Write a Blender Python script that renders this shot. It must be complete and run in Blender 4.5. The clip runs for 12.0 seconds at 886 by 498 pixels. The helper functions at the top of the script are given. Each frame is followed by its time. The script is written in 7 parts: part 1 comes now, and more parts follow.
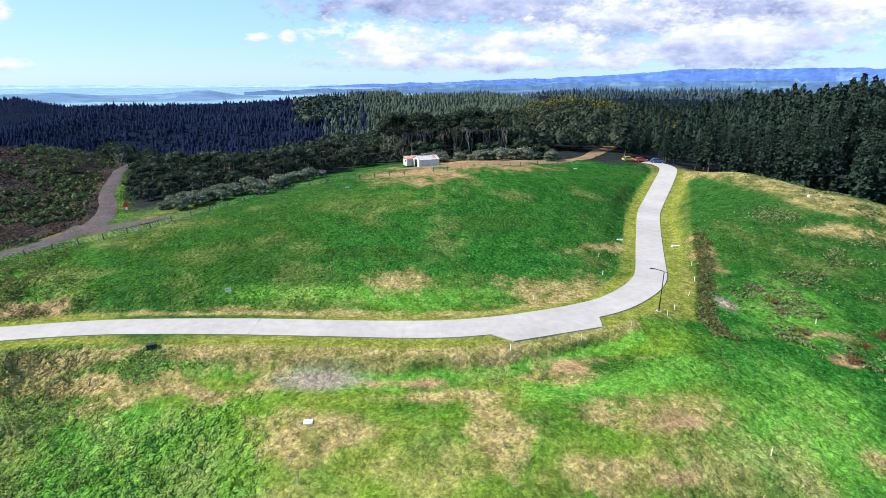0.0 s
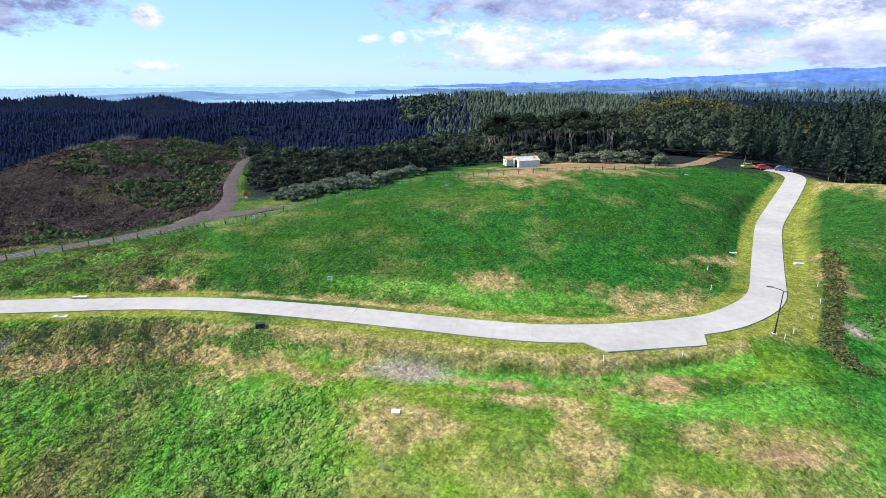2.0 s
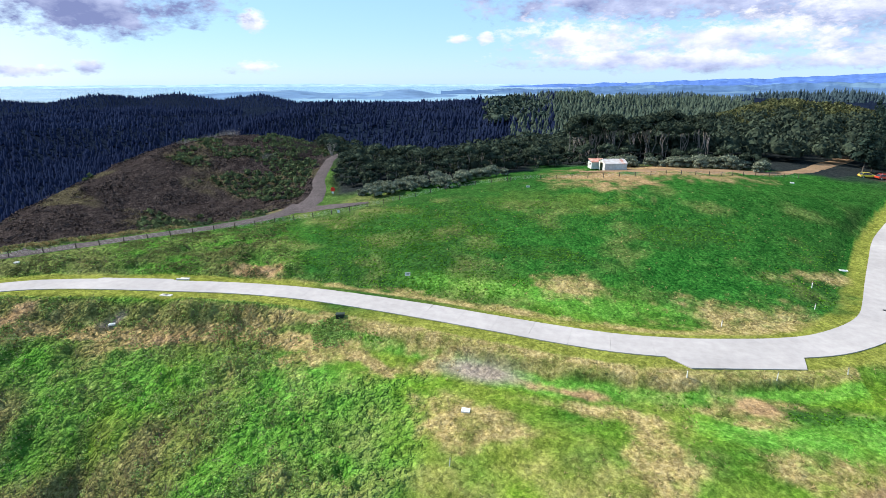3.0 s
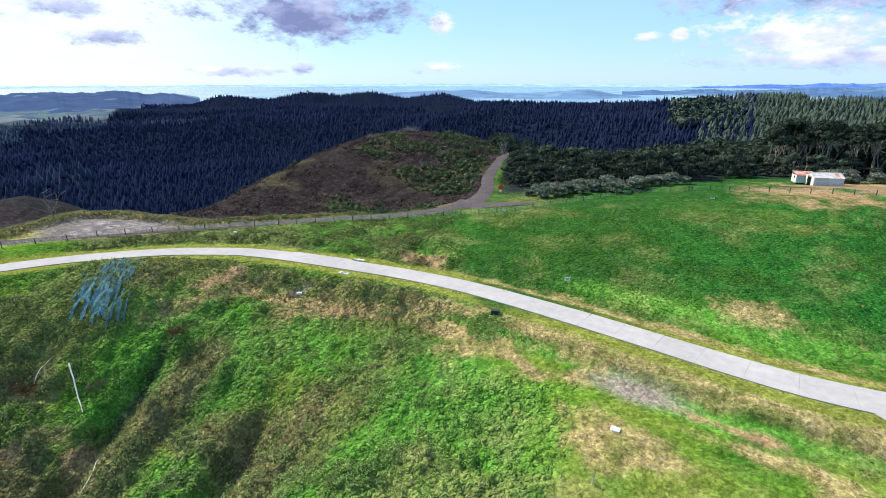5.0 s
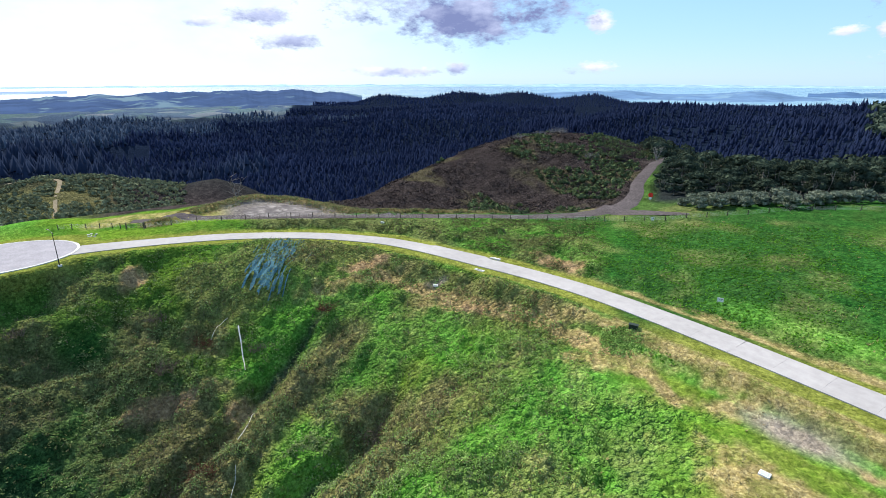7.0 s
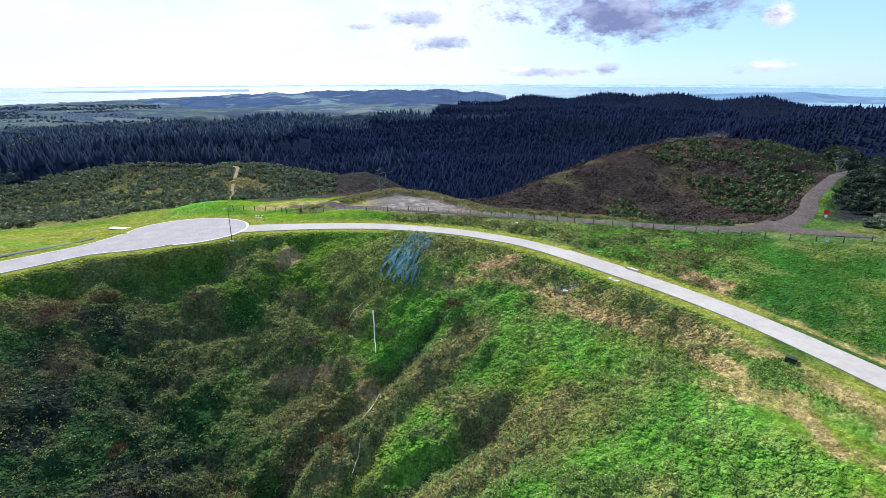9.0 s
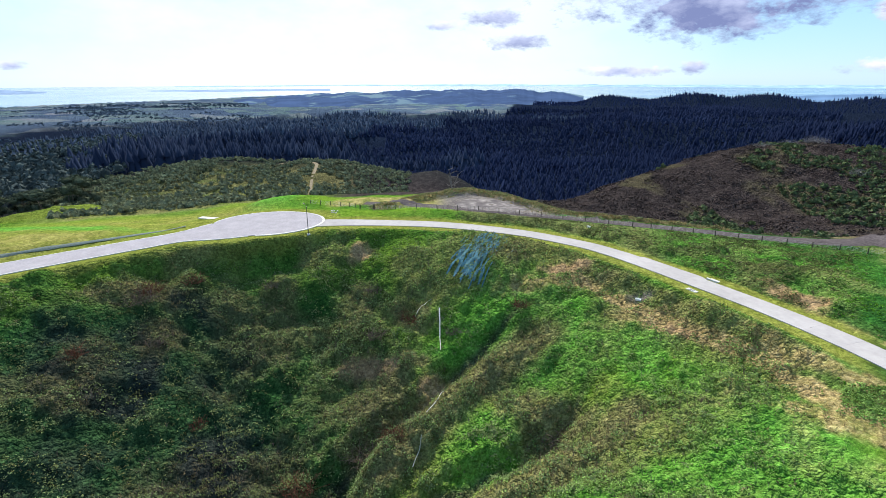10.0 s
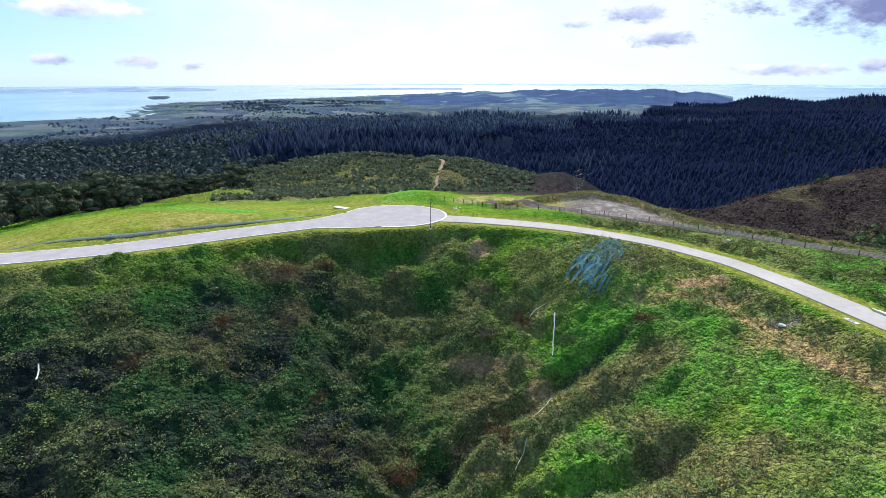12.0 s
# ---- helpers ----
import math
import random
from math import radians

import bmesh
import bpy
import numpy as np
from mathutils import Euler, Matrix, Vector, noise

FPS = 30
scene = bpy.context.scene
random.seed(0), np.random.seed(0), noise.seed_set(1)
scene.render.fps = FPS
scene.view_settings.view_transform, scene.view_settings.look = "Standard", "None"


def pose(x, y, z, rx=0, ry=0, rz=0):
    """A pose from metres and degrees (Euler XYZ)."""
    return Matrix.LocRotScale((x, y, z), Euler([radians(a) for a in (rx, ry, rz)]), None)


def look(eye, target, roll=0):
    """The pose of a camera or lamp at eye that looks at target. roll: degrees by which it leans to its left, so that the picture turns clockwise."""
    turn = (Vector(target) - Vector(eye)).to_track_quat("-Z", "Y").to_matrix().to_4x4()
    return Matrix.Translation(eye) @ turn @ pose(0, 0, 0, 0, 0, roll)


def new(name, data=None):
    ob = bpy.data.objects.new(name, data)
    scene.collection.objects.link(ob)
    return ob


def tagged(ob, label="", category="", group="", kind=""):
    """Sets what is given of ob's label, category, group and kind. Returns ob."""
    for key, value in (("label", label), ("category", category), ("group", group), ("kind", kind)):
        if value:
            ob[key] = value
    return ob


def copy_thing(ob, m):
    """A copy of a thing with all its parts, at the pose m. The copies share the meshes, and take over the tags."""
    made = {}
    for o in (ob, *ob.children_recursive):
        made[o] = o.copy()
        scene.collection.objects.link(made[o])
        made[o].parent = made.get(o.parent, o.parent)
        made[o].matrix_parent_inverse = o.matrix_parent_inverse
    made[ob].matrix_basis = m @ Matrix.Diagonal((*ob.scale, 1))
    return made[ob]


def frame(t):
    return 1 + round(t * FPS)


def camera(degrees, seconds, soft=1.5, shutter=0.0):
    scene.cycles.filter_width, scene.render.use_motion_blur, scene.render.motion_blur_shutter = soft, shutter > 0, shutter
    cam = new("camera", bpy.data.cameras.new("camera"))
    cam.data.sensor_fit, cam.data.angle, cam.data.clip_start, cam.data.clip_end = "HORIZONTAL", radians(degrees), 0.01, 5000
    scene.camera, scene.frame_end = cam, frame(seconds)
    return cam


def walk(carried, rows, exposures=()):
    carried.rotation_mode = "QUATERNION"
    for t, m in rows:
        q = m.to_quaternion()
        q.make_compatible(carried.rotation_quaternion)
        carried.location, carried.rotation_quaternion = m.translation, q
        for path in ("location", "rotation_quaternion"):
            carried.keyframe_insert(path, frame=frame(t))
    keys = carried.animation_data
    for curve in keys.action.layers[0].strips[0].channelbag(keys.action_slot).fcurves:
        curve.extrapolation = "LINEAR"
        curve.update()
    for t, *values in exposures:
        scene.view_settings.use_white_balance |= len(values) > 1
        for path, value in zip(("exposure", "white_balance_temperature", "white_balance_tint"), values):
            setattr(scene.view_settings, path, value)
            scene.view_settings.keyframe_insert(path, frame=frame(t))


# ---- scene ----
cam = camera(80.2, 12.0, soft=0.5)
walk(cam, [
    (0.0, pose(0.05, 0.05, 32, 71.94, 0, 0.0)),
    (0.5, pose(0.05, 0.05, 32, 71.94, 0, 3.76)),
    (1.0, pose(0.05, 0.05, 32, 71.94, 0, 5.6)),
    (1.5, pose(0.05, 0.05, 32, 71.94, 0, 7.25)),
    (2.0, pose(0.05, 0.05, 32, 71.93, 0, 10.81)),
    (2.5, pose(0.05, 0.05, 32, 71.93, 0, 14.94)),
    (3.0, pose(0.05, 0.05, 32, 71.93, 0, 19.69)),
    (5.0, pose(0.05, 0.05, 32, 71.92, 0, 38.01)),
    (5.5, pose(0.05, 0.05, 32, 71.92, 0, 41.88)),
    (6.0, pose(0.05, 0.05, 32, 71.92, 0, 46.09)),
    (6.5, pose(0.05, 0.05, 32, 71.93, 0, 49.68)),
    (7.0, pose(0.05, 0.05, 32, 71.93, 0, 53.59)),
    (9.0, pose(0.05, 0.05, 32, 71.92, 0, 68.57)),
    (9.5, pose(0.05, 0.05, 32, 71.92, 0, 72.48)),
    (10.0, pose(0.05, 0.05, 32, 71.91, 0, 76.42)),
    (10.5, pose(0.05, 0.05, 32, 71.9, 0, 79.77)),
    (11.0, pose(0.05, 0.05, 32, 71.88, 0, 83.11)),
    (11.5, pose(0.05, 0.05, 32, 71.86, 0, 86.3)),
    (12.0, pose(0.05, 0.05, 32, 71.83, 0, 89.95)),
], [(0.0, 1.0), (12.0, 0.95)])

# ---- daylight ----
SUN_AZ, SUN_EL = radians(88), radians(40)   # azimuth counted from +y towards -x
sun = new("sun", bpy.data.lights.new("sun", "SUN"))
sun.data.energy, sun.data.angle, sun.data.color = 4.0, radians(0.6), (1.0, 0.93, 0.82)
SUN_WAY = Vector((-math.sin(SUN_AZ) * math.cos(SUN_EL), math.cos(SUN_AZ) * math.cos(SUN_EL), math.sin(SUN_EL)))
sun.matrix_world = look(SUN_WAY * 300, (0, 0, 0))


def add(nt, kind, **values):
    """One shader node with its settings; a key such as in_Scale sets an input."""
    n = nt.nodes.new(kind)
    for key, value in values.items():
        if key.startswith("in_"):
            n.inputs[key[3:].replace("_", " ")].default_value = value
        elif key == "blend":
            n.blend_type = value
        elif key == "op":
            n.operation = value
        elif key == "data":
            n.data_type = value
    return n


def ramp(nt, source, stops):
    n = nt.nodes.new("ShaderNodeValToRGB")
    e = n.color_ramp.elements
    while len(e) < len(stops):
        e.new(0.5)
    for s, (p, c) in zip(e, stops):
        s.position = p
        s.color = (*c, 1) if len(c) == 3 else c
    nt.links.new(source, n.inputs[0])
    return n.outputs[0]


def mix(nt, fac, a, b, blend="MIX"):
    n = nt.nodes.new("ShaderNodeMix")
    n.data_type, n.blend_type = "RGBA", blend
    for v, k in ((fac, 0), (a, 6), (b, 7)):
        if isinstance(v, (int, float)):
            n.inputs[k].default_value = v
        elif isinstance(v, tuple):
            n.inputs[k].default_value = (*v, 1)
        else:
            nt.links.new(v, n.inputs[k])
    return n.outputs[2]


def calc(nt, op, a, b=0.0, c=None):
    n = nt.nodes.new("ShaderNodeMath")
    n.operation = op
    for v, k in ((a, 0), (b, 1)) + (((c, 2),) if c is not None else ()):
        if isinstance(v, (int, float)):
            n.inputs[k].default_value = v
        else:
            nt.links.new(v, n.inputs[k])
    return n.outputs[0]


def noise_tex(nt, vec, scale, detail=4.0, rough=0.55, distort=0.0):
    n = add(nt, "ShaderNodeTexNoise", in_Scale=scale, in_Detail=detail, in_Roughness=rough, in_Distortion=distort)
    if vec is not None:
        nt.links.new(vec, n.inputs["Vector"])
    return n.outputs["Fac"]


CLOUD_BANK = [(-24, 0.112, 31, 0.085, 0.64), (-4, 0.120, 21, 0.045, 0.62), (-31, 0.055, 13, 0.045, 0.25), (-17, 0.105, 7, 0.035, 0.05), (-35, 0.11, 8, 0.03, 0.0),
              (5.9, 0.064, 8.0, 0.036, 0.1), (-6.6, 0.060, 9.5, 0.038, 0.2), (-27, 0.045, 15, 0.032, 0.4), (-4, 0.026, 17, 0.018, 0.3)]
LONE_CLOUDS = [(18, 0.064, 1.3, 0.008, 0), (15.3, 0.066, 0.9, 0.011, 0), (38.2, 0.087, 1.2, 0.02, 0.1), (38.6, 0.017, 3, 0.012, 0.15), (52.6, 0.105, 12, 0.045, 0.9), (68.9, 0.059, 3.2, 0.014, 0.75),
               (71, 0.097, 3, 0.016, 0.55), (52.2, 0.015, 1.3, 0.012, 0.4), (58.6, 0.010, 5, 0.009, 0.3), (76.2, 0.085, 2.4, 0.010, 0.4), (118.4, 0.022, 2, 0.010, 0.45), (114.1, 0.017, 1.2, 0.007, 0.4),
               (125.1, 0.024, 1.4, 0.008, 0.4), (123, 0.096, 6, 0.016, 0.05)]


def sky_world():
    w = bpy.data.worlds.new("sky")
    w.use_nodes = True
    scene.world = w
    nt = w.node_tree
    bg = nt.nodes["Background"]
    bg.inputs["Strength"].default_value = 0.08
    sky = nt.nodes.new("ShaderNodeTexSky")
    sky.sky_type, sky.sun_disc = "NISHITA", False
    sky.sun_elevation, sky.sun_rotation = SUN_EL, -SUN_AZ
    sky.altitude, sky.air_density, sky.dust_density, sky.ozone_density = 300, 1.0, 0.1, 3.0
    geo = nt.nodes.new("ShaderNodeTexCoord")
    sep = nt.nodes.new("ShaderNodeSeparateXYZ")
    nt.links.new(geo.outputs["Generated"], sep.inputs[0])
    z = sep.outputs["Z"]
    # clouds: bearing and rise of each, half widths, and how grey its underside is
    side = calc(nt, "SQRT", calc(nt, "ADD", calc(nt, "MULTIPLY", sep.outputs["X"], sep.outputs["X"]), calc(nt, "MULTIPLY", sep.outputs["Y"], sep.outputs["Y"])))
    az = calc(nt, "DEGREES", calc(nt, "ARCTAN2", calc(nt, "MULTIPLY", sep.outputs["X"], -1.0), sep.outputs["Y"]))
    rise = calc(nt, "DIVIDE", z, calc(nt, "MAXIMUM", side, 0.02))
    stretch = nt.nodes.new("ShaderNodeVectorMath")
    stretch.operation = "MULTIPLY"
    stretch.inputs[1].default_value = (1, 1, 2.2)
    nt.links.new(geo.outputs["Generated"], stretch.inputs[0])
    puff = noise_tex(nt, stretch.outputs[0], 9.0, 8.0, 0.62, 0.2)
    billow = noise_tex(nt, stretch.outputs[0], 16.0, 6.0, 0.6)
    broad = noise_tex(nt, stretch.outputs[0], 3.4, 6.0, 0.6)
    ragged = calc(nt, "ADD", calc(nt, "MULTIPLY", calc(nt, "SUBTRACT", puff, 0.5), 2.4), calc(nt, "MULTIPLY", calc(nt, "SUBTRACT", noise_tex(nt, stretch.outputs[0], 34.0, 6.0, 0.62), 0.5), 1.5))
    ragged = calc(nt, "ADD", ragged, calc(nt, "MULTIPLY", calc(nt, "SUBTRACT", noise_tex(nt, stretch.outputs[0], 95.0, 4.0, 0.6), 0.5), 0.7))
    zenith = ramp(nt, rise, [(0.0, (0.25, 0.25, 0.25)), (0.35, (0, 0, 0))])
    haze = mix(nt, zenith, mix(nt, 0.6, sky.outputs[0], (2.2, 4.5, 7.4)), (3.9, 6.2, 8.1))
    glow = nt.nodes.new("ShaderNodeVectorMath")
    glow.operation = "DOT_PRODUCT"
    glow.inputs[1].default_value = (-0.934, 0.033, 0.356)   # the bright haze below the sun
    nt.links.new(geo.outputs["Generated"], glow.inputs[0])
    veil = calc(nt, "MULTIPLY", ramp(nt, glow.outputs["Value"], [(0.74, (0, 0, 0)), (0.955, (1, 1, 1))]), ramp(nt, broad, [(0.3, (0.5, 0.5, 0.5)), (0.6, (1, 1, 1))]))
    colour = mix(nt, veil, haze, (7.0, 7.4, 8.0))
    for ca, ce, cw, ch, grey in CLOUD_BANK + LONE_CLOUDS:
        u = calc(nt, "DIVIDE", calc(nt, "SUBTRACT", az, ca), cw)
        v = calc(nt, "DIVIDE", calc(nt, "SUBTRACT", rise, ce), ch)
        r = calc(nt, "SQRT", calc(nt, "ADD", calc(nt, "MULTIPLY", u, u), calc(nt, "MULTIPLY", v, v)))
        cover = ramp(nt, calc(nt, "ADD", r, ragged), [(0.40, (1, 1, 1)), (1.25, (0, 0, 0))])
        light = calc(nt, "ADD", calc(nt, "MULTIPLY", v, 0.22), calc(nt, "ADD", calc(nt, "MULTIPLY", calc(nt, "SUBTRACT", billow, 0.5), 1.3), 0.78 - 0.66 * grey))
        tone = ramp(nt, light, [(0.05, (1.6, 1.95, 3.7)), (0.45, (3.9, 4.4, 6.3)), (0.88, (7.2, 7.4, 7.9))])
        colour = mix(nt, cover, colour, tone)
    # the rest of the sky, overhead and behind: broken cloud
    rest = calc(nt, "MULTIPLY", calc(nt, "MULTIPLY", ramp(nt, rise, [(0.16, (0, 0, 0)), (0.45, (1, 1, 1))]), ramp(nt, broad, [(0.48, (0, 0, 0)), (0.62, (1, 1, 1))])), 0.8)
    colour = mix(nt, rest, colour, (6.0, 6.5, 7.5))
    nt.links.new(colour, bg.inputs["Color"])


sky_world()


# ---- materials ----
def material(name, colours, scale=1.0, rough=0.85, bump=0.3, bump_scale=None, metal=0.0, stain=0.25, island=0.0, leafy=0.0, piece=0.0, gloss=0.25):
    """A surface with grain and stains: colours run along a fine noise, a coarse noise darkens or lightens it."""
    m = bpy.data.materials.new(name)
    m.use_nodes = True
    nt = m.node_tree
    b = nt.nodes["Principled BSDF"]
    co = nt.nodes.new("ShaderNodeTexCoord").outputs["Object"]
    fine = noise_tex(nt, co, scale, 6.0, 0.62)
    n = len(colours)
    c = ramp(nt, fine, [(0.3 + 0.4 * i / max(1, n - 1), k) for i, k in enumerate(colours)])
    coarse = noise_tex(nt, co, scale * 0.13, 3.0, 0.5)
    c = mix(nt, stain, c, ramp(nt, coarse, [(0.3, (0.35, 0.35, 0.35)), (0.7, (0.75, 0.75, 0.75))]), "OVERLAY")
    if island or piece:
        r = nt.nodes.new("ShaderNodeNewGeometry").outputs["Random Per Island"] if island else nt.nodes.new("ShaderNodeObjectInfo").outputs["Random"]
        k = island or piece
        c = mix(nt, 1.0, c, ramp(nt, r, [(0.0, (1 - k, 1 - k, 1 - k)), (1.0, (1 + k * 0.6, 1 + k * 0.6, 1 + k * 0.4))]), "MULTIPLY")
    nt.links.new(c, b.inputs["Base Color"])
    b.inputs["Roughness"].default_value, b.inputs["Metallic"].default_value = rough, metal
    b.inputs["Specular IOR Level"].default_value = 0.0 if island else gloss
    if bump:
        bn = add(nt, "ShaderNodeBump", in_Strength=bump, in_Distance=0.05)
        nt.links.new(noise_tex(nt, co, bump_scale or scale * 2, 5.0, 0.6), bn.inputs["Height"])
        nt.links.new(bn.outputs[0], b.inputs["Normal"])
    if leafy:
        t = nt.nodes.new("ShaderNodeBsdfTranslucent")
        nt.links.new(c, t.inputs["Color"])
        s = nt.nodes.new("ShaderNodeMixShader")
        s.inputs[0].default_value = leafy
        nt.links.new(b.outputs[0], s.inputs[1])
        nt.links.new(t.outputs[0], s.inputs[2])
        nt.links.new(s.outputs[0], nt.nodes["Material Output"].inputs[0])
    return m


M_CONCRETE = material("concrete", [(0.325, 0.308, 0.308), (0.395, 0.376, 0.374)], 0.8, 0.9, 0.15, 30, stain=0.22, piece=0.035, gloss=0.0)
M_SEAL = material("chip_seal", [(0.27, 0.255, 0.275), (0.35, 0.335, 0.36)], 3.0, 0.9, 0.3, 40, stain=0.25, gloss=0.0)
M_KERB = material("kerb_concrete", [(0.50, 0.49, 0.48), (0.62, 0.61, 0.60)], 4.0, 0.85, 0.2, gloss=0.0)
M_GRAVEL = material("gravel", [(0.055, 0.046, 0.050), (0.085, 0.073, 0.075), (0.14, 0.124, 0.12)], 2.5, 0.95, 0.6, 12, stain=0.4, gloss=0.0)
M_DIRT = material("clay_dirt", [(0.16, 0.10, 0.06), (0.27, 0.19, 0.12)], 1.5, 0.95, 0.5, 8, stain=0.4, gloss=0.0)
M_PALE_DIRT = material("pale_rutted_clay", [(0.15, 0.125, 0.085), (0.27, 0.23, 0.165)], 1.5, 0.95, 0.5, 8, stain=0.4, gloss=0.0)
M_PINE = material("pine_needles", [(0.018, 0.034, 0.030), (0.042, 0.066, 0.052)], 1.5, 0.8, 0, stain=0.2, island=0.3, leafy=0.15)
# distance haze is put into these pines' blue, cloud shade into their darkness
M_FAR_PINE = material("hazy_far_pine", [(0.0090, 0.0140, 0.037), (0.0165, 0.025, 0.058)], 0.03, 0.95, 0, stain=0.4, island=0.12)
M_MID_PINE = material("hazy_mid_pine", [(0.013, 0.020, 0.044), (0.027, 0.039, 0.072)], 0.03, 0.95, 0, stain=0.4, island=0.15)
M_SKY_PINE = material("hazy_skyline_pine", [(0.009, 0.015, 0.044), (0.016, 0.026, 0.066)], 0.05, 0.95, 0, stain=0.25, island=0.15)
# paler copy of the far pine, with sunlight put into its colour
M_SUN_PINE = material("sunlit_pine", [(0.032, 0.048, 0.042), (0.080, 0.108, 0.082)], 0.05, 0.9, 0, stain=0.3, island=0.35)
# far ridge, bush and plain trees: haze put into the base colours
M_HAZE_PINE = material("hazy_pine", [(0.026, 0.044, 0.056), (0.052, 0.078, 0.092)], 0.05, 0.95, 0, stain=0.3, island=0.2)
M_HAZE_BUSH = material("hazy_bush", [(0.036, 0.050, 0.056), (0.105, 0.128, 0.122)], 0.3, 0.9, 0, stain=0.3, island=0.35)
M_PLAIN_TREE = material("hazy_plain_trees", [(0.050, 0.074, 0.108), (0.095, 0.125, 0.165)], 0.05, 0.95, 0, stain=0.3, island=0.25)
# yellower, paler bush colour with the hill's sunlight painted in
M_OLIVE = material("sunlit_olive_bush", [(0.040, 0.050, 0.024), (0.135, 0.145, 0.070)], 0.5, 0.85, 0, stain=0.3, island=0.45, leafy=0.15)
M_WEST_BUSH = material("coastal_bush", [(0.030, 0.042, 0.030), (0.125, 0.145, 0.095)], 0.5, 0.85, 0, stain=0.3, island=0.4, leafy=0.1)
M_BUSH = material("bush_leaves", [(0.024, 0.037, 0.030), (0.070, 0.092, 0.066)], 0.8, 0.8, 0, stain=0.2, island=0.4, leafy=0.15)
M_GREY_BUSH = material("grey_bush_leaves", [(0.085, 0.11, 0.08), (0.25, 0.28, 0.22)], 0.8, 0.6, 0, stain=0.2, island=0.4, leafy=0.15)
M_SCRUB = material("scrub_leaves", [(0.066, 0.084, 0.034), (0.18, 0.200, 0.085)], 0.8, 0.7, 0, stain=0.2, island=0.5, leafy=0.2)
M_WEED = material("weed_leaves", [(0.078, 0.118, 0.044), (0.235, 0.30, 0.14)], 0.8, 0.7, 0, stain=0.3, island=0.5, leafy=0.2)
# blue here is distance haze put into the base colour
M_FAR_TREE = material("hazy_far_trees", [(0.028, 0.042, 0.075), (0.060, 0.082, 0.125)], 0.05, 0.95, 0, stain=0.4, island=0.3)
M_SPUR = material("spur_scrub", [(0.085, 0.103, 0.068), (0.22, 0.245, 0.155)], 0.6, 0.8, 0, stain=0.3, island=0.45, leafy=0.15)
M_HILL_SCRUB = material("hill_scrub", [(0.042, 0.064, 0.032), (0.12, 0.158, 0.080)], 0.8, 0.8, 0, stain=0.3, island=0.45, leafy=0.15)
M_SLASH = material("old_slash", [(0.038, 0.030, 0.031), (0.100, 0.082, 0.081)], 2.0, 0.9, 0, stain=0.3, island=0.4)
M_VINE = material("vine_leaves", [(0.11, 0.225, 0.045), (0.31, 0.47, 0.15)], 0.5, 0.55, 0, stain=0.35, island=0.5, leafy=0.3)
M_GRASS = material("grass_blades", [(0.05, 0.16, 0.012), (0.13, 0.32, 0.035)], 0.12, 0.6, 0, stain=0.4, island=0.45, leafy=0.3)
M_STRAW = material("dry_stalks", [(0.22, 0.17, 0.08), (0.42, 0.34, 0.18)], 0.5, 0.8, 0, stain=0.3, island=0.4, leafy=0.2)
M_BRANCH = material("dead_branches", [(0.10, 0.07, 0.055), (0.22, 0.17, 0.14)], 2.0, 0.9, 0.2, stain=0.3, island=0.4)
M_BARK = material("bark", [(0.09, 0.07, 0.055), (0.20, 0.165, 0.14)], 3.0, 0.9, 0.5)
M_PALE_BARK = material("pale_bark", [(0.13, 0.115, 0.105), (0.30, 0.27, 0.25)], 3.0, 0.9, 0.4)


# ---- landform ----
# Spot heights of the ridges and hollows: degrees from +y towards -x, metres out, metres up.
LOBE = [(0, 37.7, -3), (-34.5, 47.1, -4), (-45.6, 55.4, -4), (32.8, 46.8, -4.5), (0, 47.2, -2.2), (19.8, 50.5, -2.4), (36, 65, -3), (-24.5, 55.5, -1.6),
        (-39.1, 73.7, -2), (-31.4, 81.5, -1), (-39.3, 114.4, 0), (-8, 57.3, -1), (0, 18, -5), (-60, 70, -6), (-60, 20, -8), (50, 18, -12)]
KNOLL = [(0, 77.9, 1), (0, 87.5, 2.5), (0, 100.7, 4), (0, 115.4, 6.5), (-7.1, 138, 8), (11.4, 122.6, 6), (23.3, 102.9, 3.5), (31.3, 100.5, 2), (10.7, 82.3, 1.8),
         (-16.5, 112.4, 2), (-16.2, 141, 5), (20.1, 133, 5), (8.9, 135.9, 7), (28.3, 123.4, 3), (-27, 116.9, 3), (2.6, 165, 5.6), (-22, 185, 5.7), (-15.3, 195, 5.7),
         (-29.1, 165, 7.2), (-36, 155, 6.3), (-40.8, 148, 5.3), (-34.5, 125, 3.3), (-33, 200, -4), (-44, 190, -6), (-60, 150, -8)]
TRACK_SIDE = [(39.8, 121.2, 0.6), (51.4, 118.6, 0.5), (66.5, 123.8, 0.5), (73.3, 141.8, 0.5), (81.4, 135.1, 0.3), (73.2, 150.1, 0.6), (86.4, 139, 0), (32.5, 138, 1.6),
              (32.1, 180, 3.3), (31.8, 200, 4), (70, 96, 0), (85, 114, 0), (110, 116, 0), (127, 112, 0), (45, 85, 0), (20, 68, 0)]
SCRUB_HILL = [(40.9, 270, 3.4), (50.6, 240, 0.6), (59.1, 205, -7), (47.1, 165, -4.4), (37.8, 165, -0.8), (34.9, 250, 4.4), (45, 350, -34), (62, 260, -30), (30, 330, -18)]
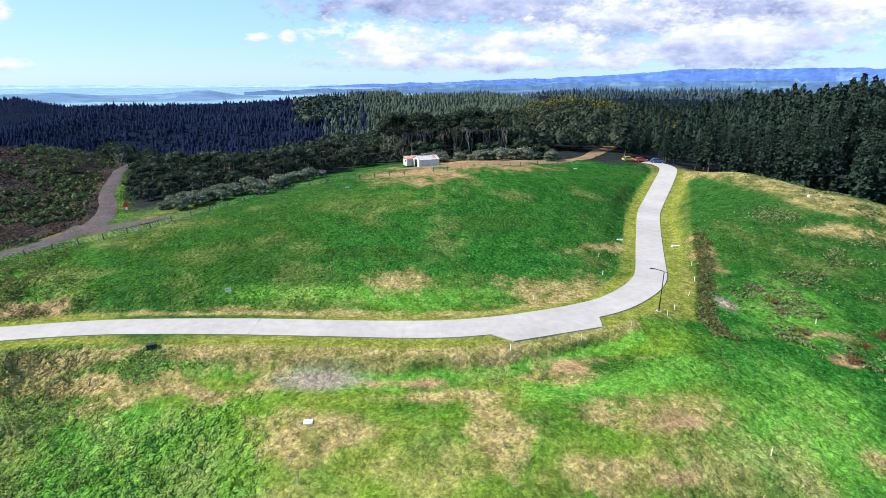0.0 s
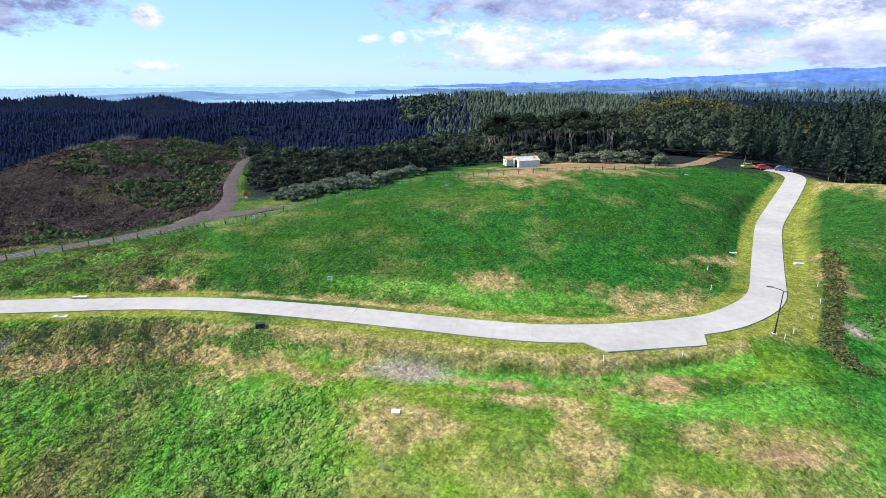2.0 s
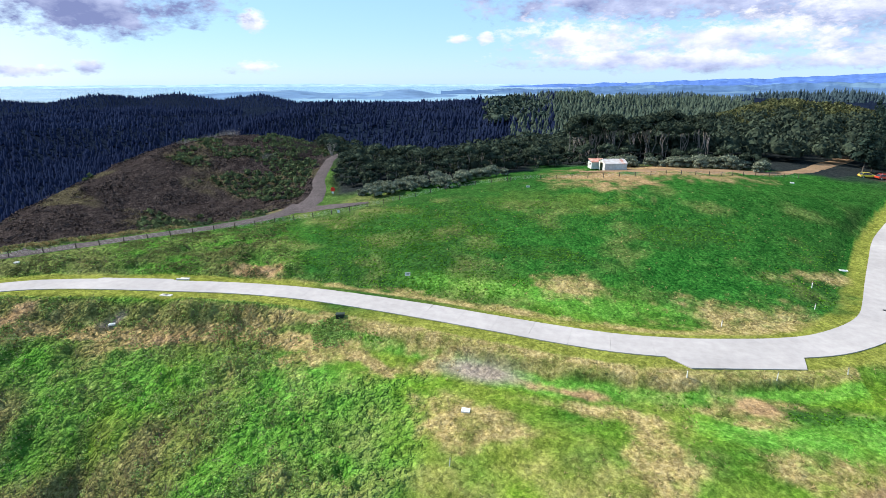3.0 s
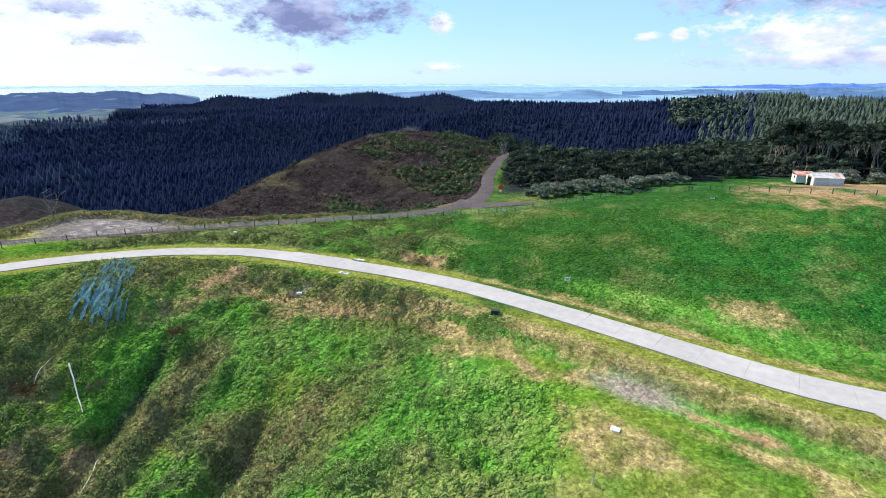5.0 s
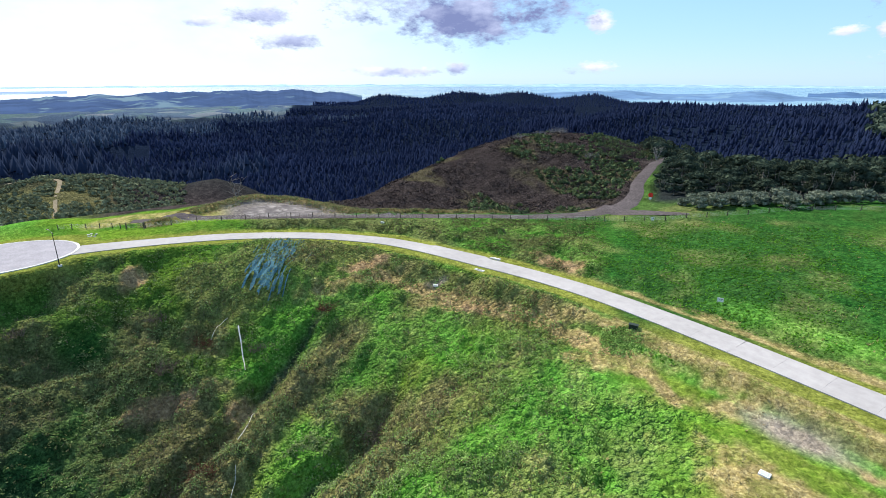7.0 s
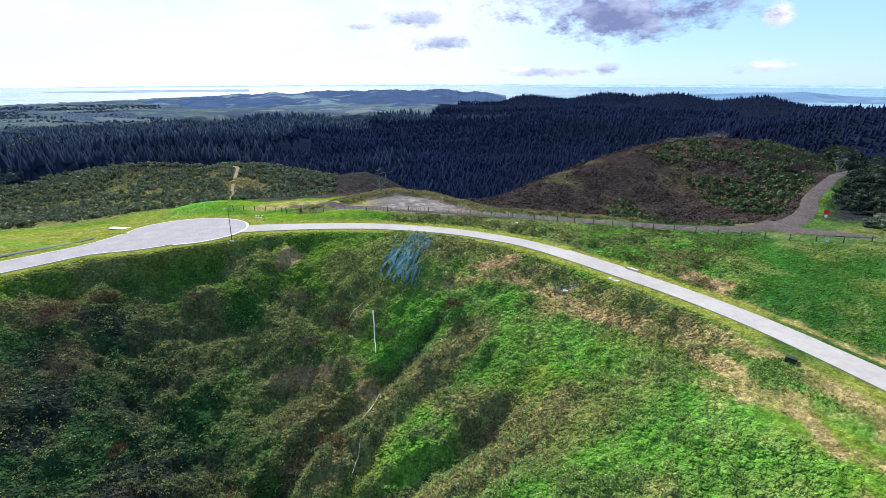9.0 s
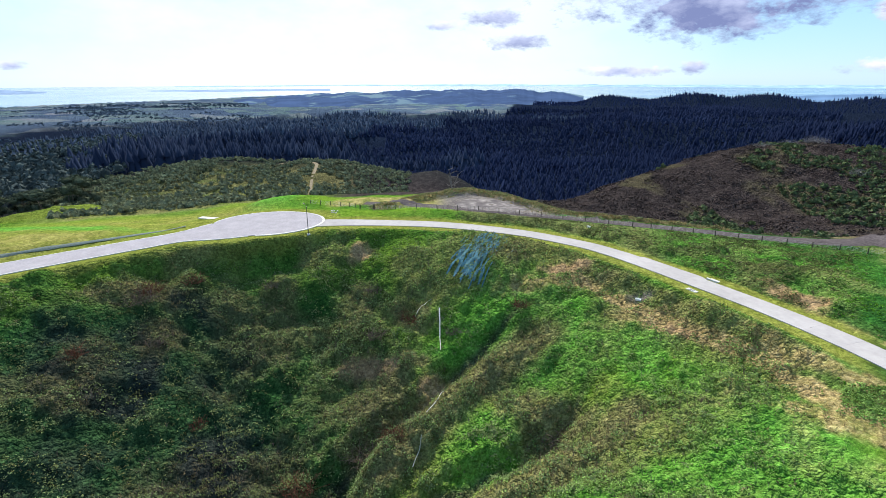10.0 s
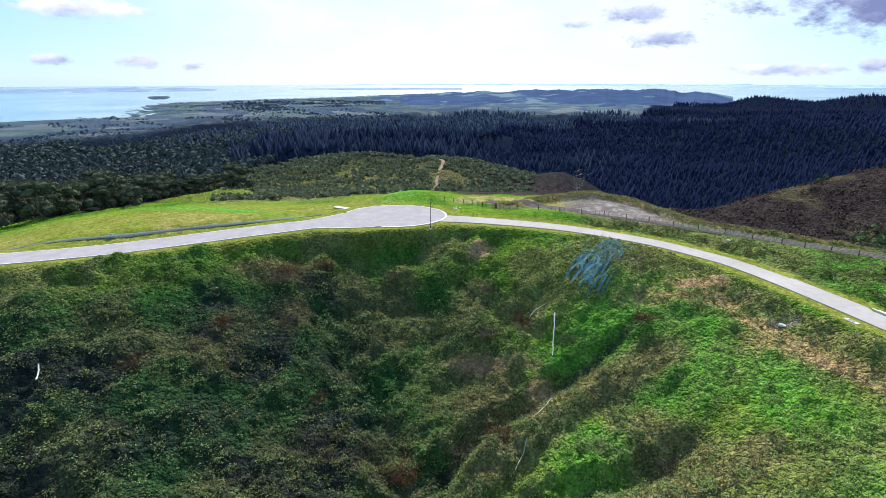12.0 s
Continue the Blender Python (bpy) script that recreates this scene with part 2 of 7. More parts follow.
GULLY = [(90, 93, -12.1), (90, 76, -18.6), (90, 58, -21.8), (124.5, 92, -4.5), (126, 75, -10), (127.8, 57, -15), (108.5, 92, -9.4), (78.4, 65, -15.7), (76.7, 79, -14.3),
         (69.5, 86, -6.2), (58.7, 88, -2.3), (63.3, 60, -12.7), (55.6, 45, -8), (38, 56, -4.5), (47.6, 69.7, -4.5), (34.7, 44, -5), (90, 30, -26), (130, 25, -28), (150, 60, -22)]
WEST_SPUR = [(122.8, 185, -6.8), (111.7, 230, -14.1), (98.7, 330, -13.6), (117.6, 330, -26), (107.2, 250, -18.2), (92.7, 160, -2.5), (103.8, 155, -3.9), (127.2, 165, -3.8),
             (85.9, 300, -24.4), (98.1, 290, -12.7), (74.9, 185, -10), (70, 168, -6), (76, 260, -32), (140, 160, -8)]
FOREST_HILLS = [(35, 700, -16), (35, 450, -34), (27, 800, -18), (22, 450, -20), (10.7, 600, 0), (5, 600, 2), (-7, 500, -5), (-12.6, 330, 11), (-18, 380, 5), (-23, 260, 5), (-30, 240, 4),
                (-38, 220, 6), (51.5, 900, -24), (51, 420, -42), (62, 420, -46), (60, 1000, -26), (68.7, 700, -30), (83, 600, -30), (100, 560, -27), (117, 450, -32), (126, 450, -32),
                (90, 420, -34), (110, 900, -38), (125, 900, -38), (135, 300, -24), (14, 250, -7), (24, 250, -12), (14, 330, -20), (24, 330, -28), (62.5, 215, -17), (66, 205, -19)]
# Forest ridges, each along its crest: degrees from +y towards -x, metres up; then how far out and the half width.
RIDGES = [
    ([(119, -46), (113, -36), (108, -31), (103, -29), (98, -31), (92, -40)], 650, 80),
    ([(67, -48), (64, -40), (62, -24), (60.2, -10), (55.7, -20), (51.6, -4), (48.7, -14), (45.7, -4), (42, -19), (38, -9), (34.4, -29), (28, -36), (21, -37), (16, -44)], 1400, 150),
    ([(97, -54), (92, -46), (87, -38), (83, -32), (77, -34), (71.7, -33), (66.5, -29), (57, -24), (48, -26), (40, -34)], 760, 130),
    ([(112, -44), (106, -35), (101, -28), (95, -24), (91, -27), (86, -33), (80, -44)], 500, 70),
    ([(43, -36), (39.4, -19), (34.4, -3), (31.6, 0), (27.6, -5), (21, -9), (15.8, -2), (12.9, 4), (9.4, 4), (4, 6), (0, 3), (-7, 2), (-14, 0)], 600, 90),
    ([(4, -4), (-7, 2), (-12, 5), (-18, 5), (-28, 5), (-40, 3)], 900, 110),
    ([(-2, 0), (-5, 2), (-8, 10), (-10.3, 15), (-12.5, 16.5), (-17, 14), (-20, 10), (-27, 6)], 330, 46),
    ([(71, -34), (72.6, -30), (74.4, -24), (77, -18.5), (78.5, -19), (80.3, -21), (82.8, -18), (86, -14), (90, -12.5), (94, -15)], 300, 42)]

PLAINS = [(75, 1500, -32), (95, 1300, -36), (60, 1900, -30), (40, 1500, -38), (20, 1500, -30), (0, 1200, -20), (-30, 900, 0), (-45, 500, 10), (-20, 2500, -30), (30, 3000, -46),
          (90, 2300, -38.5), (90, 2900, -44), (124, 1450, -42), (128, 1250, -41.5), (115, 1500, -38.3), (111, 1750, -39), (106, 2300, -44), (110, 4800, -48), (60, 4800, -48), (20, 4800, -48), (-30, 4800, -40),
          (-100, 60, -12), (-100, 600, -10), (-100, 4800, -40), (180, 60, -18), (180, 600, -30), (180, 4800, -48), (-134, 60, -14), (-134, 600, -20), (-134, 4800, -44),
          (224, 60, -14), (224, 600, -20), (224, 4800, -44)]
ROADSIDE = [(-22.4, 106, 0.0), (-22.1, 120, 0.5), (-21.9, 135, 1.2), (-22.5, 148, 2.2), (-23, 160, 3.2), (-26.5, 130, 2.5), (-19, 118, 1.0), (-18.5, 133, 2.0), (-19.5, 148, 3.2)]
# Sealed ways: x, y, z, width along the middle.
MAIN_ROAD = [(66.0, 173.5, 5.6, 4.4), (69.6, 170.5, 5.4, 4.8), (70.6, 165.3, 5.0, 5.1), (68.4, 159.4, 4.5, 5.1), (62.2, 147.6, 3.0, 5.3), (56.3, 137.0, 1.2, 5.3), (50.4, 125.2, 0.4, 5.2),
             (45.3, 111.5, 0.0, 5.1), (40.6, 98.4, 0.0, 5.1), (37.3, 88.9, 0.0, 5.1), (34.9, 82.7, 0.0, 5.2), (31.4, 77.6, 0.0, 5.2), (26.1, 72.5, 0.0, 5.1), (21.0, 69.6, 0.0, 5.0),
             (16.0, 67.6, 0.0, 5.0), (9.5, 65.4, 0.0, 5.1), (1.3, 63.8, 0.0, 5.1), (-6.4, 63.6, 0.0, 5.0), (-14.0, 63.9, 0.0, 4.8), (-25.4, 64.4, 0.0, 4.8)]
NARROW_ROAD = [(-25.4, 64.4, 0.0, 4.8), (-36.5, 64.5, 0.0, 4.6), (-46.4, 64.1, 0.0, 4.5), (-57.0, 62.4, 0.0, 4.4), (-67.8, 59.6, 0.0, 4.4), (-79.7, 56.2, 0.0, 4.4), (-86.6, 53.6, 0.0, 4.3),
               (-92.0, 50.6, 0.0, 4.3), (-100.9, 43.3, 0.0, 4.3), (-107.8, 34.7, 0.0, 4.4), (-113.1, 25.7, 0.0, 4.6), (-116.9, 15.5, 0.0, 4.8), (-119.6, 6.0, 0.0, 5.4), (-121.0, -2.0, 0.0, 6.0)]
WEST_ROAD = [(-122.5, -14.0, 0.0, 18.0), (-118.6, -22.5, 0.0, 13.0), (-115.9, -29.0, 0.0, 7.4), (-112.3, -36.2, 0.0, 7.0), (-106.9, -46.6, 0.0, 7.0), (-101.7, -56.0, 0.0, 6.9), (-97.3, -64.8, 0.0, 6.8), (-94.0, -73.5, 0.0, 6.6),
             (-91.6, -81.2, 0.0, 6.6), (-88.0, -95.0, 0.0, 6.6), (-85.0, -112.0, 0.0, 6.6)]
FARM_TRACK = [(-138.0, 12.0, 0.2, 4.0), (-130.5, 27.0, 0.4, 4.5), (-122.0, 39.5, 0.5, 4.5), (-114.0, 50.5, 0.5, 4.0), (-103.2, 65.5, 0.5, 4.0), (-93.5, 78.2, 0.6, 4.2), (-84.4, 88.6, 0.8, 4.5),
              (-77.5, 99.0, 1.2, 5.5), (-76.3, 112.0, 1.5, 6.0), (-80.3, 123.1, 2.5, 4.5), (-87.2, 134.1, 3.0, 4.2), (-95.7, 152.5, 4.1, 3.8), (-100.4, 163.7, 4.7, 3.6), (-104.0, 178.0, 4.6, 3.4)]
BUND = [(-131.0, 16.0, 0.0, 0.8), (-137.0, 26.0, 0.0, 1.0), (-141.5, 38.0, 0.0, 1.2), (-139.5, 48.5, 0.0, 1.2), (-126.5, 54.2, 0.0, 1.0), (-113.5, 60.0, 0.0, 0.8), (-104.0, 73.0, 0.0, 0.7), (-94.0, 87.0, 0.0, 0.7)]
CIRCLE = (-123.6, -11.6, 10.2, 12.4)   # turning head: middle, half widths
# Gullies and ribs in the hollow: x, y, depth, half width.
RAVINES = [[(-78.5, 33.0, 0.2, 0.8), (-76.5, 27.0, 1.6, 1.6), (-74.0, 19.0, 2.4, 2.2), (-69.0, 9.5, 2.6, 2.6), (-63.0, 1.0, 2.6, 3.0), (-56.0, -8.0, 2.0, 4.0)],
           [(-60.0, 36.5, 0.2, 0.8), (-56.2, 32.5, 1.4, 1.5), (-52.8, 27.5, 2.2, 2.0), (-51.6, 20.5, 2.4, 2.4), (-51.0, 12.0, 2.2, 3.0)],
           [(-99.0, -27.0, 0.2, 1.0), (-92.0, -26.0, 1.0, 2.4), (-84.0, -20.0, 1.2, 2.6), (-74.0, -12.0, 1.2, 3.0), (-63.0, -8.0, 1.2, 3.5)],
           [(-71.0, 33.5, -0.3, 2.0), (-69.5, 25.0, -1.4, 2.6), (-64.5, 14.5, -1.8, 3.0), (-58.0, 5.5, -1.6, 3.4)],
           [(-49.5, 36.5, -0.3, 2.0), (-46.5, 27.5, -1.1, 2.8), (-45.0, 16.0, -1.1, 3.0)],
           [(-96.0, 6.0, -0.6, 3.0), (-88.0, 3.0, -1.4, 4.0), (-78.0, -3.0, -0.8, 4.0)],
           [(-95.0, -14.0, -0.8, 3.0), (-86.0, -10.0, -0.9, 3.5), (-76.0, -6.0, -0.6, 3.5)]]


def hashed(ix, iy, seed):
    v = np.sin(ix * 127.1 + iy * 311.7 + seed * 74.7) * 43758.5453
    return v - np.floor(v)


def lattice(x, y, seed):
    ix, iy = np.floor(x), np.floor(y)
    fx, fy = x - ix, y - iy
    fx, fy = fx * fx * (3 - 2 * fx), fy * fy * (3 - 2 * fy)
    a, b = hashed(ix, iy, seed), hashed(ix + 1, iy, seed)
    c, d = hashed(ix, iy + 1, seed), hashed(ix + 1, iy + 1, seed)
    return (a + (b - a) * fx) * (1 - fy) + (c + (d - c) * fx) * fy


def fbm(x, y, size, octaves=4, seed=1):
    """Rolling noise about 0, from -1 to 1, with features of that size in metres."""
    out, amp, tot = np.zeros_like(x, dtype=float), 1.0, 0.0
    for k in range(octaves):
        out += amp * (lattice(x / size + 17.3 * k, y / size - 9.1 * k, seed + k) * 2 - 1)
        tot += amp
        amp, size = amp * 0.5, size * 0.5
    return out / tot


def smooth(e0, e1, v):
    t = np.clip((v - e0) / (e1 - e0), 0, 1)
    return t * t * (3 - 2 * t)


def bearing(x, y):
    a = np.degrees(np.arctan2(-x, y))
    return np.where(a < -135, a + 360, a)


SPOTS = np.array(LOBE + KNOLL + TRACK_SIDE + SCRUB_HILL + GULLY + WEST_SPUR + FOREST_HILLS + PLAINS + ROADSIDE, dtype=float)
S_A, S_L = np.radians(SPOTS[:, 0]), np.log(SPOTS[:, 1])


def kernel(r2):
    return 0.5 * r2 * np.log(r2 + 1e-9)


def spline_weights():
    n = len(SPOTS)
    k = kernel((S_A[:, None] - S_A) ** 2 + (S_L[:, None] - S_L) ** 2) + np.eye(n) * 2e-4
    q = np.column_stack([np.ones(n), S_A, S_L])
    big = np.block([[k, q], [q.T, np.zeros((3, 3))]])
    return np.linalg.solve(big, np.concatenate([SPOTS[:, 2], np.zeros(3)]))


S_W = spline_weights()


def landform(x, y):
    a, l = np.radians(bearing(x, y)), np.log(np.maximum(np.hypot(x, y), 14.0))
    z = S_W[-3] + S_W[-2] * a + S_W[-1] * l
    for i in range(len(SPOTS)):
        z = z + S_W[i] * kernel((a - S_A[i]) ** 2 + (l - S_L[i]) ** 2)
    w = smooth(6.0, 31.0, np.hypot(x, y))
    return z * w - 7.0 * (1 - w)


def smooth_line(points, step=1.5):
    """The points of a way joined by a Catmull-Rom curve."""
    p = np.array(points, dtype=float)
    p = np.vstack([2 * p[0] - p[1], p, 2 * p[-1] - p[-2]])
    out = []
    for i in range(1, len(p) - 2):
        n = max(2, int(np.linalg.norm(p[i + 1, :2] - p[i, :2]) / step))
        for t in np.arange(n) / n:
            out.append(0.5 * (2 * p[i] + (p[i + 1] - p[i - 1]) * t + (2 * p[i - 1] - 5 * p[i] + 4 * p[i + 1] - p[i + 2]) * t * t + (3 * p[i] - p[i - 1] - 3 * p[i + 1] + p[i + 2]) * t ** 3))
    out.append(p[-2])
    return np.array(out)


LINES = {"main": smooth_line(MAIN_ROAD), "narrow": smooth_line(NARROW_ROAD), "west": smooth_line(WEST_ROAD), "track": smooth_line(FARM_TRACK)}
BUND_LINE = smooth_line(BUND, 3.0)
RAVINE_LINES = [smooth_line(r, 3.0) for r in RAVINES]


def beside(x, y, line):
    """Distance from the edge of a way, and the way's height there."""
    best, height = np.full(x.shape, 1e9), np.zeros(x.shape)
    near = (x > line[:, 0].min() - 25) & (x < line[:, 0].max() + 25) & (y > line[:, 1].min() - 25) & (y < line[:, 1].max() + 25)
    xs, ys = x[near], y[near]
    bd, bh = np.full(xs.shape, 1e9), np.zeros(xs.shape)
    coarse = line[::2] if len(line) > 8 else line
    if not np.array_equal(coarse[-1], line[-1]):
        coarse = np.vstack([coarse, line[-1]])
    for a, b in zip(coarse, coarse[1:]):
        ux, uy = b[0] - a[0], b[1] - a[1]
        t = np.clip(((xs - a[0]) * ux + (ys - a[1]) * uy) / (ux * ux + uy * uy + 1e-9), 0, 1)
        d = np.hypot(xs - a[0] - t * ux, ys - a[1] - t * uy) - (a[3] + t * (b[3] - a[3])) / 2
        k = d < bd
        bd[k], bh[k] = d[k], (a[2] + t * (b[2] - a[2]))[k]
    best[near], height[near] = bd, bh
    return best, height


RIM = np.vstack([LINES["narrow"], LINES["west"][8:]])
RIM_A = np.degrees(np.arctan2(-RIM[:, 0], RIM[:, 1])) % 360
RIM_ORDER = np.argsort(RIM_A)


def rim(a):
    """How far out the ways round the gully lie, by bearing."""
    return np.interp(a, RIM_A[RIM_ORDER], np.hypot(RIM[:, 0], RIM[:, 1])[RIM_ORDER])


def circle_gap(x, y):
    dx, dy = (x - CIRCLE[0]) / CIRCLE[2], (y - CIRCLE[1]) / CIRCLE[3]
    return (np.hypot(dx, dy) - 1) * 11.0


def patch(x, y, spots, wobble=1.0, seed=5):
    """Cover from 0 to 1 by uneven patches: x, y, half length, half width, turn in degrees."""
    out = np.zeros_like(x, dtype=float)
    n = fbm(x, y, 5.0, 4, seed) * wobble + fbm(x, y, 1.3, 3, seed + 9) * wobble * 0.6
    for px, py, rx, ry, turn in spots:
        c, s = math.cos(radians(turn)), math.sin(radians(turn))
        dx, dy = x - px, y - py
        r = np.hypot((dx * c + dy * s) / rx, (dy * c - dx * s) / ry)
        out = np.maximum(out, smooth(1.5, 0.35, r + n))
    return out


def roughness_of(x, y, d):
    """How tangled the growth is: 0 on mown verges and lawn, 1 in the gully and on scrub."""
    a = bearing(x, y)
    a = a + np.where((a < 60) & (d < 90), fbm(x, y, 8.0, 4, 66) * 9.0, 0.0)
    gully = np.maximum(smooth(33, 42, a), smooth(21, 27, a) * smooth(60, 54, d)) * smooth(128, 108, d)
    hill = smooth(30, 34, a) * smooth(130, 150, d) * smooth(72, 62, a)
    spur = smooth(82, 90, a) * smooth(160, 190, d)
    return np.clip(np.maximum(np.maximum(gully, hill), spur), 0, 1)


def ground(x, y, detail=True):
    """Height of the land at arrays of places."""
    x, y = np.asarray(x, dtype=float), np.asarray(y, dtype=float)
    z = landform(x, y)
    d = np.hypot(x, y)
    gaps = [beside(x, y, LINES[k]) for k in ("main", "narrow", "west", "track")] + [(circle_gap(x, y), np.zeros(x.shape))]
    edge = np.full(x.shape, 1e9)
    for (gap, height), verge, slope in zip(gaps, (1.4, 1.6, 2.2, 0.6, 1.8), (5.0, 5.0, 4.0, 3.0, 4.0)):
        w = smooth(verge + slope, verge, gap)
        z = z * (1 - w) + (height - 0.06) * w
        edge = np.minimum(edge, gap)
    z = z + 1.0 * smooth(3.2, 0.0, beside(x, y, BUND_LINE)[0] + fbm(x, y, 3.0, 3, 29) * 1.5)
    # gullies and ribs in the hollow, and the scarp below the verge
    for line in RAVINE_LINES:
        gap, depth = beside(x, y, line)
        z = z - depth * smooth(2.6, -0.8, gap + fbm(x, y, 3.0, 2, 17) * 0.8)
    a = bearing(x, y)
    inner = smooth(0.0, 3.0, rim(a) - d) * smooth(34, 44, a)
    z = z - inner * (1.2 - 0.7 * smooth(64, 76, a)) * smooth(2.8, 6.0, edge + fbm(x, y, 5.0, 3, 19) * 1.6) * smooth(16.0, 7.0, edge)
    for crest, out, half in RIDGES:
        ca, cz = [c[0] for c in crest][::-1], [c[1] for c in crest][::-1]
        if ca[0] > ca[-1]:
            ca, cz = ca[::-1], cz[::-1]
        top = np.interp(a, ca, cz)
        w = np.exp(-((d + fbm(x, y, 120.0, 3, 27) * half * 0.5 - out) / half) ** 2) * smooth(ca[0] - 3, ca[0] + 1, a) * smooth(ca[-1] + 3, ca[-1] - 1, a)
        z = z + w * np.maximum(0, top - z)
    # a low step down from the lane's verge to the near lobe
    step = np.where((d < 80) & (y < 66), smooth(-34, -22, x) * smooth(27, 20, x), 0.0)
    z = z - 0.9 * step * smooth(3.9, 5.0, edge + fbm(x, y, 4.0, 3, 20) * 0.8) * smooth(16, 9, edge)
    # beyond the skyline hills the land drops under the bay
    z = z - 30.0 * smooth(1480, 1700, d) * smooth(68, 63, a) * smooth(-12, -4, a)
    # grassy mounds past the turning head and below the lawn
    z = z + 2.0 * smooth(13.0, 1.0, np.hypot(x + 151, (y + 9) * 0.8)) + 2.2 * smooth(24.0, 2.0, np.hypot(x + 196, y + 84))
    if detail:
        rough = roughness_of(x, y, d) * smooth(1.5, 4.5, edge)
        calm = smooth(1.0, 5.0, edge)
        z = z + calm * fbm(x, y, 9.0, 3, 3) * 0.35 + rough * fbm(x, y, 6.0, 3, 11) * (1.1 + 1.3 * smooth(78, 90, a) * smooth(125, 110, d))
        lawn = calm * smooth(175, 120, d)
        z = z + lawn * (0.13 + 0.36 * rough) * fbm(x + 0.35 * y, y, 0.78, 2, 7) + lawn * (0.10 + 0.32 * rough) * fbm(x, y, 2.4, 2, 8)
        far = smooth(300, 560, d) * smooth(120, 106, a)
        z = z + far * (fbm(x, y, 150.0, 3, 21) * 8.0 - np.abs(fbm(x, y, 120.0, 3, 22)) * 22.0 + 5.0) * smooth(1500, 900, d)
        z = np.where((d < 1150) | ((d < 1480) & (a < 117)), np.maximum(z, -38.5 + fbm(x, y, 60.0, 2, 23)), z)
    return z
# ---- landform ends ----


def part(name, bm, mat, parent=None, label="", flat=False):
    """Links a bmesh as one mesh object, under a thing or a part."""
    me = bpy.data.meshes.new(name)
    bm.to_mesh(me)
    bm.free()
    if not flat:
        me.shade_smooth()
        me.set_sharp_from_angle(angle=radians(35))
    if mat:
        me.materials.append(mat)
    ob = new(name, me)
    if parent is not None:
        ob.parent = parent
    if label:
        ob["label"] = label
    return ob


def sheet(name, verts, faces, mat, parent=None, flat=False):
    """One mesh object from arrays of places and of faces with the same number of corners."""
    verts, faces = np.asarray(verts, dtype=np.float32), np.asarray(faces, dtype=np.int32)
    me = bpy.data.meshes.new(name)
    me.vertices.add(len(verts))
    me.vertices.foreach_set("co", verts.ravel())
    k = faces.shape[1]
    me.loops.add(faces.size)
    me.loops.foreach_set("vertex_index", faces.ravel())
    me.polygons.add(len(faces))
    me.polygons.foreach_set("loop_start", np.arange(0, faces.size, k, dtype=np.int32))
    me.update(calc_edges=True)
    me.validate()
    if not flat:
        me.shade_smooth()
    me.materials.append(mat)
    ob = new(name, me)
    if parent is not None:
        ob.parent = parent
    return ob


def grid_faces(n, m, wrap=False):
    i, j = np.meshgrid(np.arange(n - 1), np.arange(m if wrap else m - 1), indexing="ij")
    j2 = (j + 1) % m
    return np.stack([i * m + j, (i + 1) * m + j, (i + 1) * m + j2, i * m + j2], -1).reshape(-1, 4)


